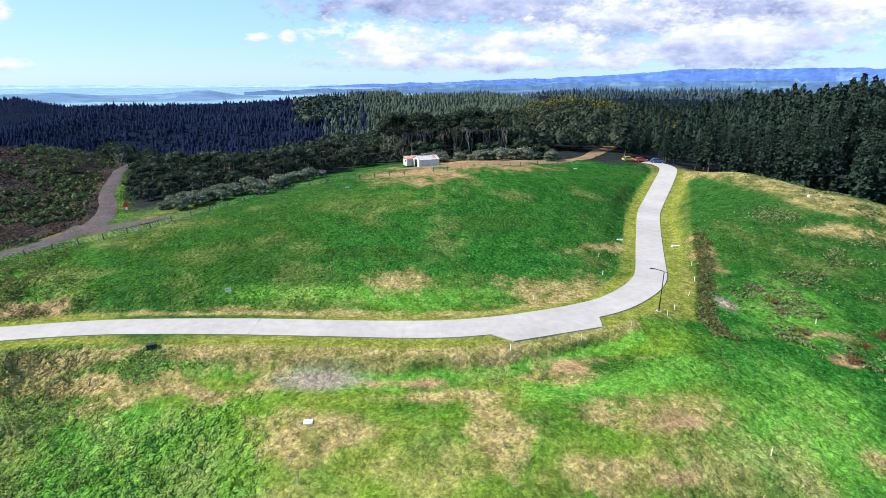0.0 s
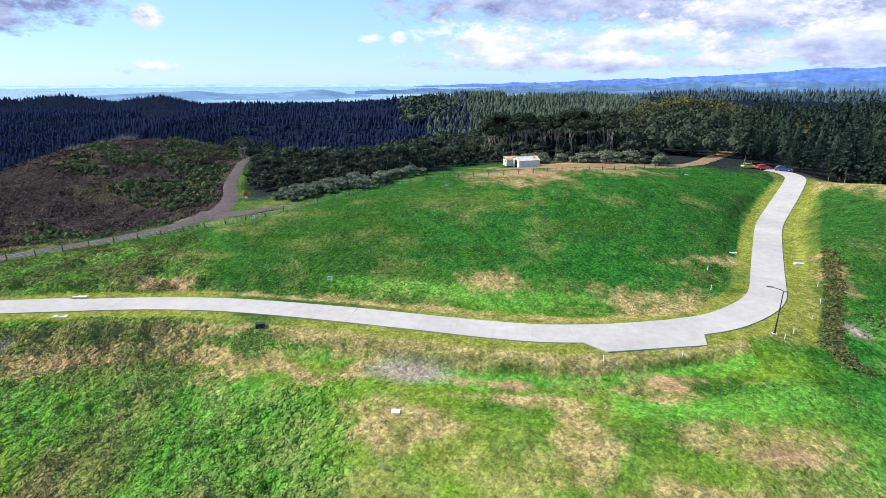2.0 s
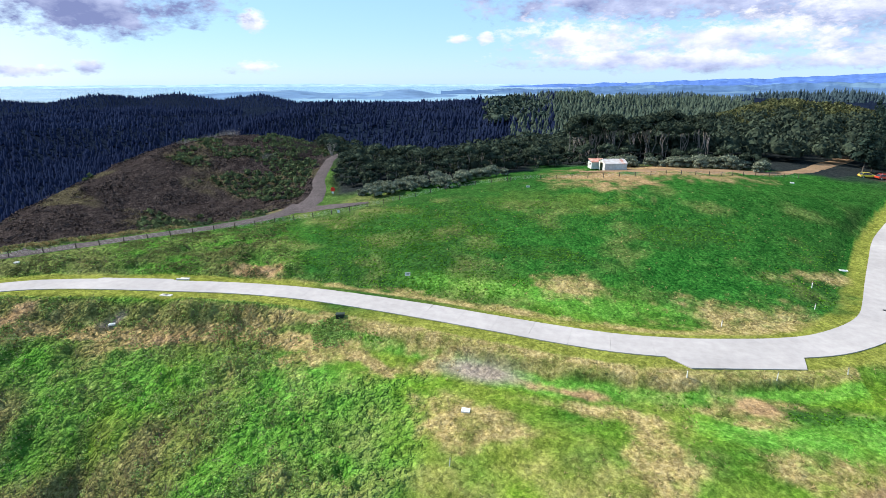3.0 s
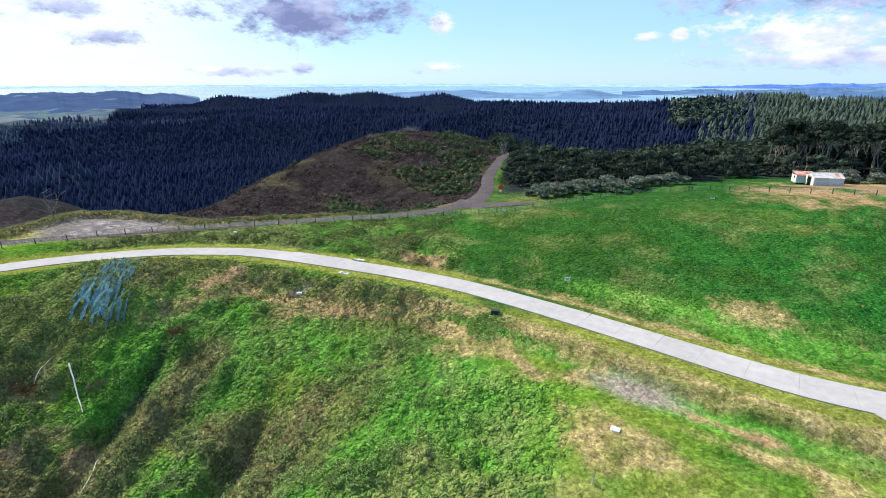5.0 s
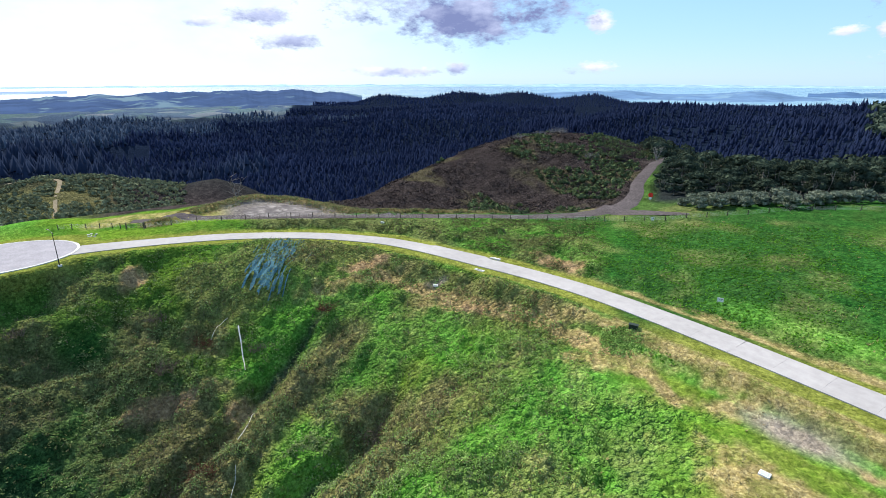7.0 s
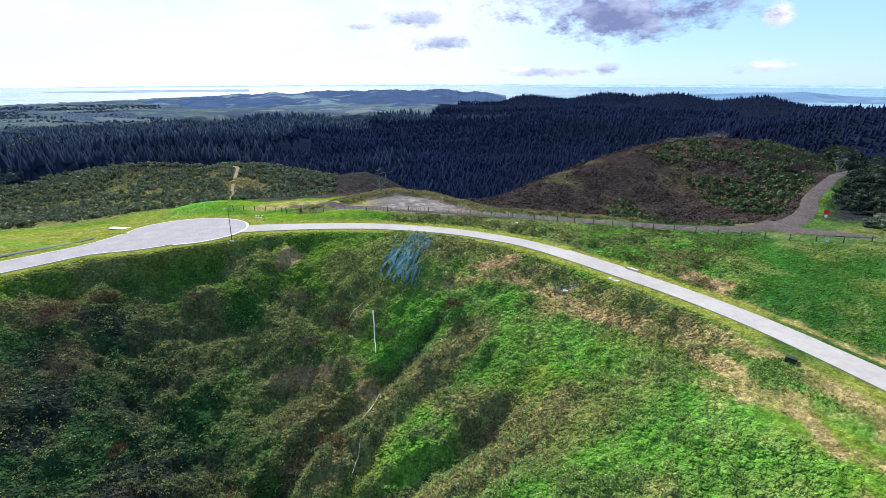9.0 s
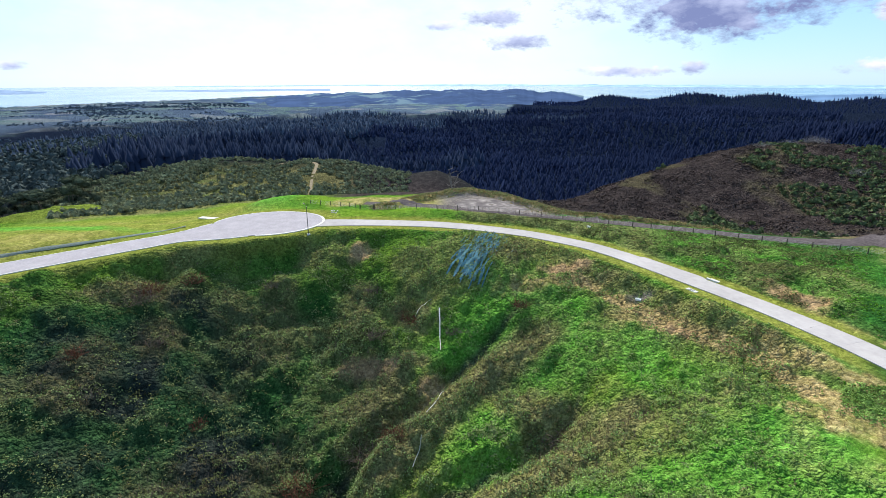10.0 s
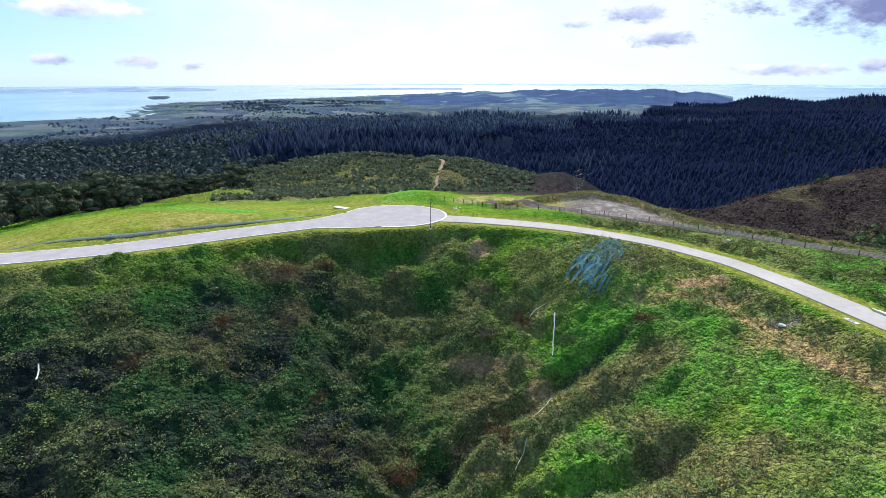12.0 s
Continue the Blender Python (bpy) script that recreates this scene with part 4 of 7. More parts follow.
GZ = ground(GX, GY)
verts = np.column_stack([GX, GY, GZ])
land = tagged(sheet("ground", verts, grid_faces(len(ring_r), len(ring_a), True), M_GROUND), "rolling green hill land with dry and rough patches", "ground", kind="structure")
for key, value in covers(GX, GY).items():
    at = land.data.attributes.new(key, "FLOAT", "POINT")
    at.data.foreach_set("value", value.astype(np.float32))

# the bay beyond the plain
def sea_material():
    m = bpy.data.materials.new("sea_water")
    m.use_nodes = True
    nt = m.node_tree
    b = nt.nodes["Principled BSDF"]
    co = nt.nodes.new("ShaderNodeTexCoord").outputs["Object"]
    c = ramp(nt, noise_tex(nt, co, 0.004, 4, 0.6), [(0.35, (0.10, 0.22, 0.32)), (0.65, (0.22, 0.34, 0.42))])
    nt.links.new(c, b.inputs["Base Color"])
    b.inputs["Roughness"].default_value = 0.22
    bn = add(nt, "ShaderNodeBump", in_Strength=0.5, in_Distance=1.0)
    nt.links.new(noise_tex(nt, co, 0.3, 4, 0.6), bn.inputs["Height"])
    nt.links.new(bn.outputs[0], b.inputs["Normal"])
    return m


bm = bmesh.new()
SEGS = 160
for k in range(SEGS):
    for rr in (1150, 4960):
        bm.verts.new((rr * math.cos(6.283185 * k / SEGS), rr * math.sin(6.283185 * k / SEGS), 0))
bm.verts.ensure_lookup_table()
for k in range(SEGS):
    j = (k + 1) % SEGS
    bm.faces.new([bm.verts[i] for i in (2 * k, 2 * k + 1, 2 * j + 1, 2 * j)])
sea = part("water", bm, sea_material(), flat=True)
sea.location.z = -40
tagged(sea, "pale blue sheltered sea in a wide bay", "sea", kind="structure")


# ---- sealed ways ----
def sides(line, extra=0.0):
    """Left and right edges of a way."""
    t = np.gradient(line[:, :2], axis=0)
    t /= np.linalg.norm(t, axis=1)[:, None]
    nrm = np.column_stack([-t[:, 1], t[:, 0]])
    w = (line[:, 3:4] / 2 + extra)
    return line[:, :2] + nrm * w, line[:, :2] - nrm * w


def slab(line, thick, mat, name, parent=None, extra=0.0, edges=None, lift=0.0):
    """A strip of paving with thickness along a piece of a way."""
    a, b = edges or sides(line, extra)
    n = len(line)
    top = line[:, 2] + 0.05 + lift
    bm = bmesh.new()
    rows = []
    for i in range(n):
        rows.append([bm.verts.new((*a[i], top[i])), bm.verts.new((*b[i], top[i])), bm.verts.new((*b[i], top[i] - thick)), bm.verts.new((*a[i], top[i] - thick))])
    for p, q in zip(rows, rows[1:]):
        for k in range(4):
            bm.faces.new((p[k], q[k], q[(k + 1) % 4], p[(k + 1) % 4]))
    bm.faces.new(rows[0][::-1])
    bm.faces.new(rows[-1])
    bmesh.ops.recalc_face_normals(bm, faces=bm.faces)
    return part(name, bm, mat, parent, flat=True)


def paved_way(name, line, mat, label, length):
    road = tagged(new(name), label, "road", kind="structure")
    s = np.concatenate([[0], np.cumsum(np.linalg.norm(np.diff(line[:, :2], axis=0), axis=1))])
    count = max(1, int(s[-1] / length))
    both = sides(line)
    for i in range(count):
        u = np.linspace(s[-1] * i / count + 0.007, s[-1] * (i + 1) / count - 0.007, 4)
        seg = np.column_stack([np.interp(u, s, line[:, k]) for k in range(4)])
        edges = [np.column_stack([np.interp(u, s, e[:, k]) for k in range(2)]) for e in both]
        slab(seg, 0.16, mat, "slab", road, edges=edges)
    return road


road_main = paved_way("road", LINES["main"], M_CONCRETE, "pale grey concrete accessway bending up over the knoll", 5.0)
road_narrow = paved_way("road", LINES["narrow"], M_CONCRETE, "narrow pale concrete lane curving round the gully head", 5.0)
road_west = tagged(new("road"), "grey chip-sealed road with concrete edging", "road", kind="structure")
slab(LINES["west"], 0.16, M_SEAL, "carriageway", road_west)
bm = bmesh.new()
bmesh.ops.create_circle(bm, cap_ends=True, segments=72, radius=1)
for v in bm.verts:
    v.co = Vector((CIRCLE[0] + v.co.x * CIRCLE[2], CIRCLE[1] + v.co.y * CIRCLE[3], 0.06))
g = bmesh.ops.extrude_face_region(bm, geom=list(bm.faces))
bmesh.ops.translate(bm, verts=[v for v in g["geom"] if isinstance(v, bmesh.types.BMVert)], vec=(0, 0, -0.16))
bmesh.ops.recalc_face_normals(bm, faces=bm.faces)
part("turning_head", bm, M_SEAL, road_west, flat=True)


def draped(name, line, mat, lift=0.04, across=7):
    """A ribbon that lies on the land along a way."""
    a, b = sides(line)
    n = len(line)
    t = np.linspace(0, 1, across)
    wob = fbm(line[:, 0], line[:, 1], 2.5, 3, 91) * 0.5
    xs = a[:, None, 0] * (1 - t) + b[:, None, 0] * t + (t - 0.5) * wob[:, None]
    ys = a[:, None, 1] * (1 - t) + b[:, None, 1] * t
    zs = ground(xs.ravel(), ys.ravel(), False).reshape(n, across) + lift + 0.05 * (1 - (2 * t - 1) ** 2)
    zs[:, 0] -= 0.1
    zs[:, -1] -= 0.1
    return sheet(name, np.stack([xs, ys, zs], -1).reshape(-1, 3), grid_faces(n, across), mat)


tagged(draped("track", LINES["track"], M_GRAVEL), "grey gravel farm track behind a wire fence", "track", kind="structure")


# ---- trees and growth ----
rng = np.random.default_rng(7)


def cards(rng, centres, normals, size, squash=0.7):
    """Small leaf sprays: a bent quad each, about facing its normal. Returns places and quads."""
    n = len(centres)
    nrm = normals + rng.normal(0, 0.45, (n, 3))
    nrm /= np.linalg.norm(nrm, axis=1)[:, None]
    side = np.cross(nrm, rng.normal(0, 1, (n, 3)))
    side /= np.linalg.norm(side, axis=1)[:, None] + 1e-9
    up = np.cross(nrm, side)
    s = (size * rng.uniform(0.6, 1.4, n))[:, None]
    k = rng.uniform(0.5, 1.0, (n, 1)) * squash
    bend = nrm * s * 0.35
    v = np.stack([centres - side * s - bend, centres - up * s * k, centres + side * s - bend, centres + up * s * k + bend * 0.3], 1)
    return v.reshape(-1, 3), np.arange(n * 4).reshape(-1, 4)


def on_lumps(rng, lumps, count, low=-0.35):
    """Places and outward ways over a set of lumps (x, y, z, rx, rz)."""
    w = np.array([l[3] ** 2 for l in lumps])
    pick = rng.choice(len(lumps), count, p=w / w.sum())
    L = np.array(lumps)[pick]
    d = rng.normal(0, 1, (count, 3))
    d /= np.linalg.norm(d, axis=1)[:, None]
    d[:, 2] = np.where(d[:, 2] < low, -d[:, 2], d[:, 2])
    r = rng.uniform(0.82, 1.06, (count, 1))
    return L[:, :3] + d * np.column_stack([L[:, 3], L[:, 3], L[:, 4]]) * r, d


ICO = bmesh.new()
bmesh.ops.create_icosphere(ICO, subdivisions=1, radius=1)
ICO_V = np.array([v.co[:] for v in ICO.verts])
ICO_F = np.array([[v.index for v in f.verts] for f in ICO.faces])
ICO.free()


def mesh_of(name, blocks, mats):
    """One mesh from blocks of (places, faces, material number)."""
    me = bpy.data.meshes.new(name)
    vs, fs, ms, off = [], [], [], 0
    for v, f, k in blocks:
        vs.append(np.asarray(v))
        fs += (np.asarray(f) + off).tolist()
        ms += [k] * len(f)
        off += len(v)
    me.from_pydata(np.vstack(vs).tolist(), [], fs)
    me.polygons.foreach_set("material_index", np.array(ms, dtype=np.int32))
    for m in mats:
        me.materials.append(m)
    me.update()
    return me


def limb(points, radii, sides=6):
    """A tapered bough along points."""
    p = np.array(points, dtype=float)
    t = np.gradient(p, axis=0)
    t /= np.linalg.norm(t, axis=1)[:, None] + 1e-9
    ref = np.where(np.abs(t[:, 2:3]) > 0.9, np.array([[1.0, 0, 0]]), np.array([[0, 0, 1.0]]))
    u = np.cross(t, ref)
    u /= np.linalg.norm(u, axis=1)[:, None]
    w = np.cross(t, u)
    a = np.linspace(0, 2 * math.pi, sides, endpoint=False)
    v = p[:, None] + (u[:, None] * np.cos(a)[None, :, None] + w[:, None] * np.sin(a)[None, :, None]) * np.array(radii)[:, None, None]
    return v.reshape(-1, 3), grid_faces(len(p), sides, True)


def crooked(rng, start, end, bends, wander):
    t = np.linspace(0, 1, bends)[:, None]
    p = np.array(start) * (1 - t) + np.array(end) * t
    p[1:-1] += rng.normal(0, wander, (bends - 2, 3)) * np.array([1, 1, 0.3])
    return p


def tree_from(name, trunk_blocks, crown_blocks, bark, leaf, label, category):
    root = tagged(new(name), label, category)
    t = new("trunk", mesh_of("trunk", trunk_blocks, [bark]))
    t.parent = root
    t.data.shade_smooth()
    c = new("crown", mesh_of("crown", crown_blocks, [leaf]))
    c.parent = root
    return root


def pine_tree(seed, height, label):
    r = np.random.default_rng(seed)
    spine = crooked(r, (0, 0, -1.0), (r.normal(0, 0.5), r.normal(0, 0.5), height), 6, 0.15)
    trunk = [(*limb(spine, np.linspace(0.30, 0.04, 6)), 0)]
    crown = []
    base = height * r.uniform(0.14, 0.32)
    z = base
    while z < height:
        f = (z - base) / (height - base)
        reach = (1 - f ** 1.7) ** 0.7 * height * 0.125 * r.uniform(0.65, 1.3) + 0.5
        n = int(8 + 3 * (1 - f))
        a0 = r.uniform(0, 6.28)
        for i in range(n):
            a = a0 + 6.283 * i / n + r.normal(0, 0.25)
            ln = reach * r.uniform(0.65, 1.2)
            lift = 0.25 + 0.5 * f
            c = np.array([math.cos(a), math.sin(a), 0])
            pts = np.array([c * ln * q + np.array([0, 0, z + ln * lift * q * q - 0.12 * ln * q]) for q in (0.3, 0.5, 0.72, 0.95)]) + r.normal(0, 0.12 * ln, (4, 3))
            crown.append((*cards(r, pts, np.tile(c * 0.5 + np.array([0, 0, 0.8]), (4, 1)), ln * 0.20 + 0.12, 0.9), 0))
        z += height * 0.042 * r.uniform(0.8, 1.2)
    for i in range(9):
        a, zz = r.uniform(0, 6.28), r.uniform(0.12, 1.0) * base
        e = np.array([math.cos(a), math.sin(a), 0.1]) * r.uniform(0.8, 2.2)
        trunk.append((*limb([(0, 0, zz), tuple(e * 0.5 + np.array([0, 0, zz])), tuple(e + np.array([0, 0, zz]))], (0.05, 0.035, 0.012), 4), 0))
    return tree_from("pine_tree", trunk, crown, M_BARK, M_PINE, label, "tree")


def bush_tree(seed, height, spread, label, leaf, bark, stem=0.45, stems=3, count=330, name="bush_tree", card=0.5):
    """A broad-leaved tree with several leaning stems and a lumpy crown."""
    r = np.random.default_rng(seed)
    lumps, trunk = [], []
    for i in range(stems + 3):
        a = 6.283 * i / (stems + 3) + r.normal(0, 0.4)
        q = spread * r.uniform(0.25, 0.62)
        rad = spread * r.uniform(0.36, 0.55)
        zc = height - rad * 0.62 - r.uniform(0, 0.22) * height * (1 - stem * 0.6)
        lumps.append((q * math.cos(a), q * math.sin(a), zc, rad, rad * 0.62))
    lumps.append((0, 0, height - spread * 0.3, spread * 0.5, spread * 0.33))
    if stem < 0.5:
        for i in range(5):
            a = 6.283 * i / 5 + r.normal(0, 0.4)
            rad = spread * r.uniform(0.34, 0.46)
            lumps.append((spread * 0.55 * math.cos(a), spread * 0.55 * math.sin(a), height * r.uniform(0.22, 0.42), rad, rad * 0.8))
    for i in range(stems):
        l = lumps[i * len(lumps) // stems]
        foot = (r.normal(0, 0.25 * spread * 0.3), r.normal(0, 0.25 * spread * 0.3), -0.6)
        p = crooked(r, foot, (l[0] * 0.8, l[1] * 0.8, l[2]), 6, 0.06 * height * 0.5)
        trunk.append((*limb(p, np.linspace(0.0095, 0.004, 6) * height + 0.02, 5), 0))
        for k in range(2):
            s = p[r.integers(2, 5)]
            o = lumps[r.integers(0, len(lumps))]
            trunk.append((*limb(crooked(r, s, o[:3], 4, 0.2), np.linspace(0.006, 0.003, 4) * height, 3), 0))
    crown = [(*cards(r, *on_lumps(r, lumps, count), card, 0.8), 0)]
    for l in lumps:
        w = 1 + r.normal(0, 0.10, (len(ICO_V), 1))
        crown.append((ICO_V * np.array([l[3], l[3], l[4]]) * 0.72 * w + np.array(l[:3]), ICO_F, 0))
    return tree_from(name, trunk, crown, bark, leaf, label, "tree" if height > 4 else "shrub")


def zone(a0, a1, d0, d1, gap, seed, keep=None):
    """Places on a shaken grid between two bearings and two distances."""
    r = np.random.default_rng(seed)
    xs = np.arange(-d1, d1, gap)
    x, y = [v.ravel() for v in np.meshgrid(xs, xs)]
    x, y = x + r.uniform(-0.45, 0.45, x.size) * gap, y + r.uniform(-0.45, 0.45, y.size) * gap
    a, d = bearing(x, y), np.hypot(x, y)
    k = (a > a0) & (a < a1) & (d > d0) & (d < d1)
    if keep is not None:
        k &= keep(x, y, a, d)
    return x[k], y[k], r


def plant(kinds, x, y, r, group, low=0.75, high=1.2, sink=0.0, by=None):
    """Copies of a few kinds of tree at the places."""
    z = ground(x, y, False)
    for i in range(len(x)):
        s = r.uniform(low, high) * (1.0 if by is None else by[i])
        k = kinds[i % len(kinds)] if len(kinds) < 3 else kinds[r.integers(0, len(kinds))]
        ob = copy_thing(k, pose(x[i], y[i], z[i] - sink, r.normal(0, 2), r.normal(0, 2), r.uniform(0, 360)))
        ob.scale = (s * r.uniform(0.9, 1.1), s * r.uniform(0.9, 1.1), s)
        ob["group"] = group


def first_at(ob, x, y):
    """Sets the pattern of a kind of tree at a place of its own."""
    ob.location = (x, y, float(ground(np.array([x]), np.array([y]), False)[0]))
    return ob


def mass(name, x, y, templates, r, mat, label, category, low, high, lift=0.0, stretch=(0.85, 1.15), by=None, flat=True):
    """Far growth as one mesh: templates (places, faces) set down at the places."""
    z = ground(x, y) + lift
    vs, fs, off = [], [], 0
    for i in range(len(x)):
        v, f = templates[i % len(templates)]
        s, c = r.uniform(low, high) * (1.0 if by is None else by[i]), r.uniform(0, 6.28)
        q = v * np.array([s, s, s * r.uniform(*stretch)])
        vs.append(np.column_stack([q[:, 0] * math.cos(c) - q[:, 1] * math.sin(c) + x[i], q[:, 0] * math.sin(c) + q[:, 1] * math.cos(c) + y[i], q[:, 2] + z[i]]))
        fs.append(f + off)
        off += len(v)
    return tagged(sheet(name, np.vstack(vs), np.vstack(fs), mat, flat=flat), label, category, kind="stuff")


def far_pine_shape(seed, tiers=3):
    r = np.random.default_rng(seed)
    vs, fs = [], []
    for z0, z1, rad in ((0.0, 0.58, 0.27), (0.26, 0.82, 0.22), (0.55, 1.0, 0.14)) if tiers == 3 else ((0.0, 0.75, 0.27), (0.42, 1.0, 0.17)):
        n, o = 3 + tiers, len(vs)
        for i in range(n):
            a = 6.283 * i / n + r.normal(0, 0.2)
            k = rad * r.uniform(0.6, 1.35)
            vs.append((k * math.cos(a), k * math.sin(a), z0 + r.normal(0, 0.05)))
        vs.append((r.normal(0, 0.05), r.normal(0, 0.05), z1 + r.normal(0, 0.03)))
        fs += [(o + i, o + (i + 1) % n, o + n) for i in range(n)]
    return np.array(vs), np.array(fs)


def sprayed_pine(seed, count, size):
    """A pine of leaf sprays round a dark core, narrow and uneven at the top, in triangles."""
    r = np.random.default_rng(seed)
    t = r.uniform(0, 1, count) ** 0.8
    rad = 0.21 * (1 - t ** 1.6) ** 0.75 * r.uniform(0.55, 1.15, count) + 0.02
    a = r.uniform(0, 6.283, count)
    c = np.column_stack([np.cos(a) * rad, np.sin(a) * rad, 0.08 + 0.92 * t])
    n = np.column_stack([np.cos(a), np.sin(a), np.full(count, 0.7)])
    v, f = cards(r, c, n, size, 0.9)
    tri = np.vstack([f[:, [0, 1, 2]], f[:, [0, 2, 3]]])
    cv, cf = far_pine_shape(seed)
    return np.vstack([cv * np.array([0.75, 0.75, 0.88]), v]), np.vstack([cf, tri + len(cv)])


def far_bush_shape(seed, count=17, size=0.17):
    """A rounded crown: a lumpy core with leaf sprays standing out of it, in triangles."""
    r = np.random.default_rng(seed)
    k = 0.62 + r.normal(0, 0.10, (len(ICO_V), 1))
    core = ICO_V * k * np.array([0.60, 0.60, 0.50]) + np.array([0, 0, 0.40])
    d = r.normal(0, 1, (count, 3))
    d /= np.linalg.norm(d, axis=1)[:, None]
    d[:, 2] = np.abs(d[:, 2]) * 0.9 - 0.1
    v, f = cards(r, d * np.array([0.60, 0.60, 0.52]) + np.array([0, 0, 0.40]), d, size, 0.9)
    tri = np.vstack([f[:, [0, 1, 2]], f[:, [0, 2, 3]]])
    keep = ICO_F[ICO_V[ICO_F].mean(1)[:, 2] > -0.35]
    return np.vstack([core, v]), np.vstack([keep, tri + len(core)])


NEAR_BUSHES = [far_bush_shape(40 + i, 54, 0.10) for i in range(6)]
SHRUBS = [far_bush_shape(20 + i, 7, 0.32) for i in range(6)]
MID_PINES = [sprayed_pine(60 + i, 80, 0.05) for i in range(6)]
FAR_PINES, STAND_PINES, FAR_BUSHES = [far_pine_shape(80 + i, 2) for i in range(9)], [far_pine_shape(90 + i) for i in range(9)], [far_bush_shape(i) for i in range(6)]


def clear_of_ways(x, y, room=3.0):
    k = circle_gap(x, y) > room
    for name in LINES:
        k &= beside(x, y, LINES[name])[0] > room
    return k


SPUR_WAY = smooth_line([(-168, -3, 0, 1.3), (-205, -3.5, 0, 1.3), (-253, -2.5, 0, 1.4), (-289, 0.5, 0, 2.0), (-304, -3, 0, 2.0), (-318, -10, 0, 2.0), (-312, -22, 0, 1.6)])


# pine plantation on the crest
pines = [first_at(pine_tree(i, h, "tall dark plantation pine with a bare lower trunk"), x, y) for i, h, x, y in
         ((1, 25, 66, 192), (2, 30, 90, 178), (3, 24, 104, 160), (4, 29, 118, 148))]
for p in pines:
    p.scale = (0.7, 0.7, 0.7)
    p["group"] = "plantation pines"
x, y, r = zone(-50, -18.5, 168, 232, 6.4, 3, lambda x, y, a, d: (d > 198 - np.clip(-a - 24, 0, 20) * 1.25) & clear_of_ways(x, y, 4))
east = lambda x, y: 0.55 + 0.55 * smooth(-20, -42, np.degrees(np.arctan2(-x, y)))
plant(pines, x, y, r, "plantation pines", 0.50, 0.84, by=east(x, y))
x, y, r = zone(-58, -19, 232, 360, 6.0, 5)
mass("pine_forest", x, y, MID_PINES, r, M_PINE, "dense dark pine plantation behind the crest", "forest", 12, 20, by=east(x, y))
# native bush behind the shed and beside the track
kanuka = [first_at(bush_tree(20 + i, h, 4.6, "tall bush tree with pale bare leaning trunks and flat crown", M_BUSH, M_PALE_BARK, 0.8, 2, 300, card=0.45), x, y) for i, (h, x, y) in
          enumerate(((14, -12, 192), (16, 6, 196), (13, 22, 190)))]
dark_bush = [first_at(bush_tree(30 + i, h, s, "dense dark green native bush tree", M_BUSH, M_PALE_BARK, 0.35, 3, 330, card=0.42), x, y) for i, (h, s, x, y) in
             enumerate(((8, 4.2, -45, 165), (6.5, 3.8, -60, 150), (9.5, 4.8, -38, 180)))]
grey_shrub = [first_at(bush_tree(40 + i, h, s, "pale grey-leaved bushy shrub", M_GREY_BUSH, M_PALE_BARK, 0.2, 3, 300, "grey_shrub", 0.28), x, y) for i, (h, s, x, y) in
              enumerate(((2.8, 2.2, -55, 128), (3.4, 2.6, 14, 174)))]
for k, gname in ((kanuka, "pale-trunked bush trees"), (dark_bush, "dark bush trees"), (grey_shrub, "grey shrubs")):
    for ob in k:
        ob["group"] = gname
x, y, r = zone(-6.5, 6.5, 188, 216, 5.4, 11)
plant(kanuka, x, y, r, "pale-trunked bush trees", 0.85, 1.1)
x, y, r = zone(9, 31.5, 143, 184, 5.8, 13, lambda x, y, a, d: (d > 143 + np.clip(20 - a, 0, 12) * 2.0) & clear_of_ways(x, y, 3.5))
plant(dark_bush, x, y, r, "dark bush trees", 0.5, 0.9)
x, y, r = zone(9, 31.5, 184, 216, 5.0, 18, lambda x, y, a, d: clear_of_ways(x, y, 3.5))
mass("bush_canopy", x, y, NEAR_BUSHES, r, M_BUSH, "dense dark bush canopy behind the fence", "bush", 4.5, 6.5)
x, y, r = zone(12, 22, 146, 164, 7.5, 14, lambda x, y, a, d: d > 143 + np.clip(20 - a, 0, 12) * 2.0)
plant(kanuka, x, y, r, "pale-trunked bush trees", 0.42, 0.6)
x, y, r = zone(-14, 10, 204, 216, 4.2, 19)
mass("bush_canopy", x, y, NEAR_BUSHES, r, M_BUSH, "dark bush canopy behind the pale trunks", "bush", 7, 10)
x, y, r = zone(-12, 9, 176, 188, 5.2, 15)
plant(dark_bush, x, y, r, "dark bush trees", 0.45, 0.75)
x, y, r = zone(-12, 3, 171, 178, 3.6, 16)
plant(grey_shrub, x, y, r, "grey shrubs", 0.7, 1.3)
x, y, r = zone(11, 29.5, 132, 148, 3.6, 17, lambda x, y, a, d: (d > 132 + np.clip(20 - a, 0, 12) * 2.0) & (d < 140 + np.clip(20 - a, 0, 12) * 2.0) & clear_of_ways(x, y, 3.0))
plant(grey_shrub, x, y, r, "grey shrubs", 0.6, 1.1)
# bush and forest further out
stand = lambda x, y: 1.0 + 0.55 * fbm(x, y, 55, 3, 77)


x, y, r = zone(-20, 33, 215, 290, 6.4, 41)
mass("bush_canopy", x, y, NEAR_BUSHES, r, M_BUSH, "dense native bush canopy on the near hills", "bush", 6, 9)
x, y, r = zone(-6, 33, 290, 400, 6.8, 21)
mass("bush_canopy", x, y, FAR_BUSHES, r, M_BUSH, "dense native bush canopy on the hills", "bush", 6, 9)
# the sunlit look of this hill and the stand is in their materials' colours
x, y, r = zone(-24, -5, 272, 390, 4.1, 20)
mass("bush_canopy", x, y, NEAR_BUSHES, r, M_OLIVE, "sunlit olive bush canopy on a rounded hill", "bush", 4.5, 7)
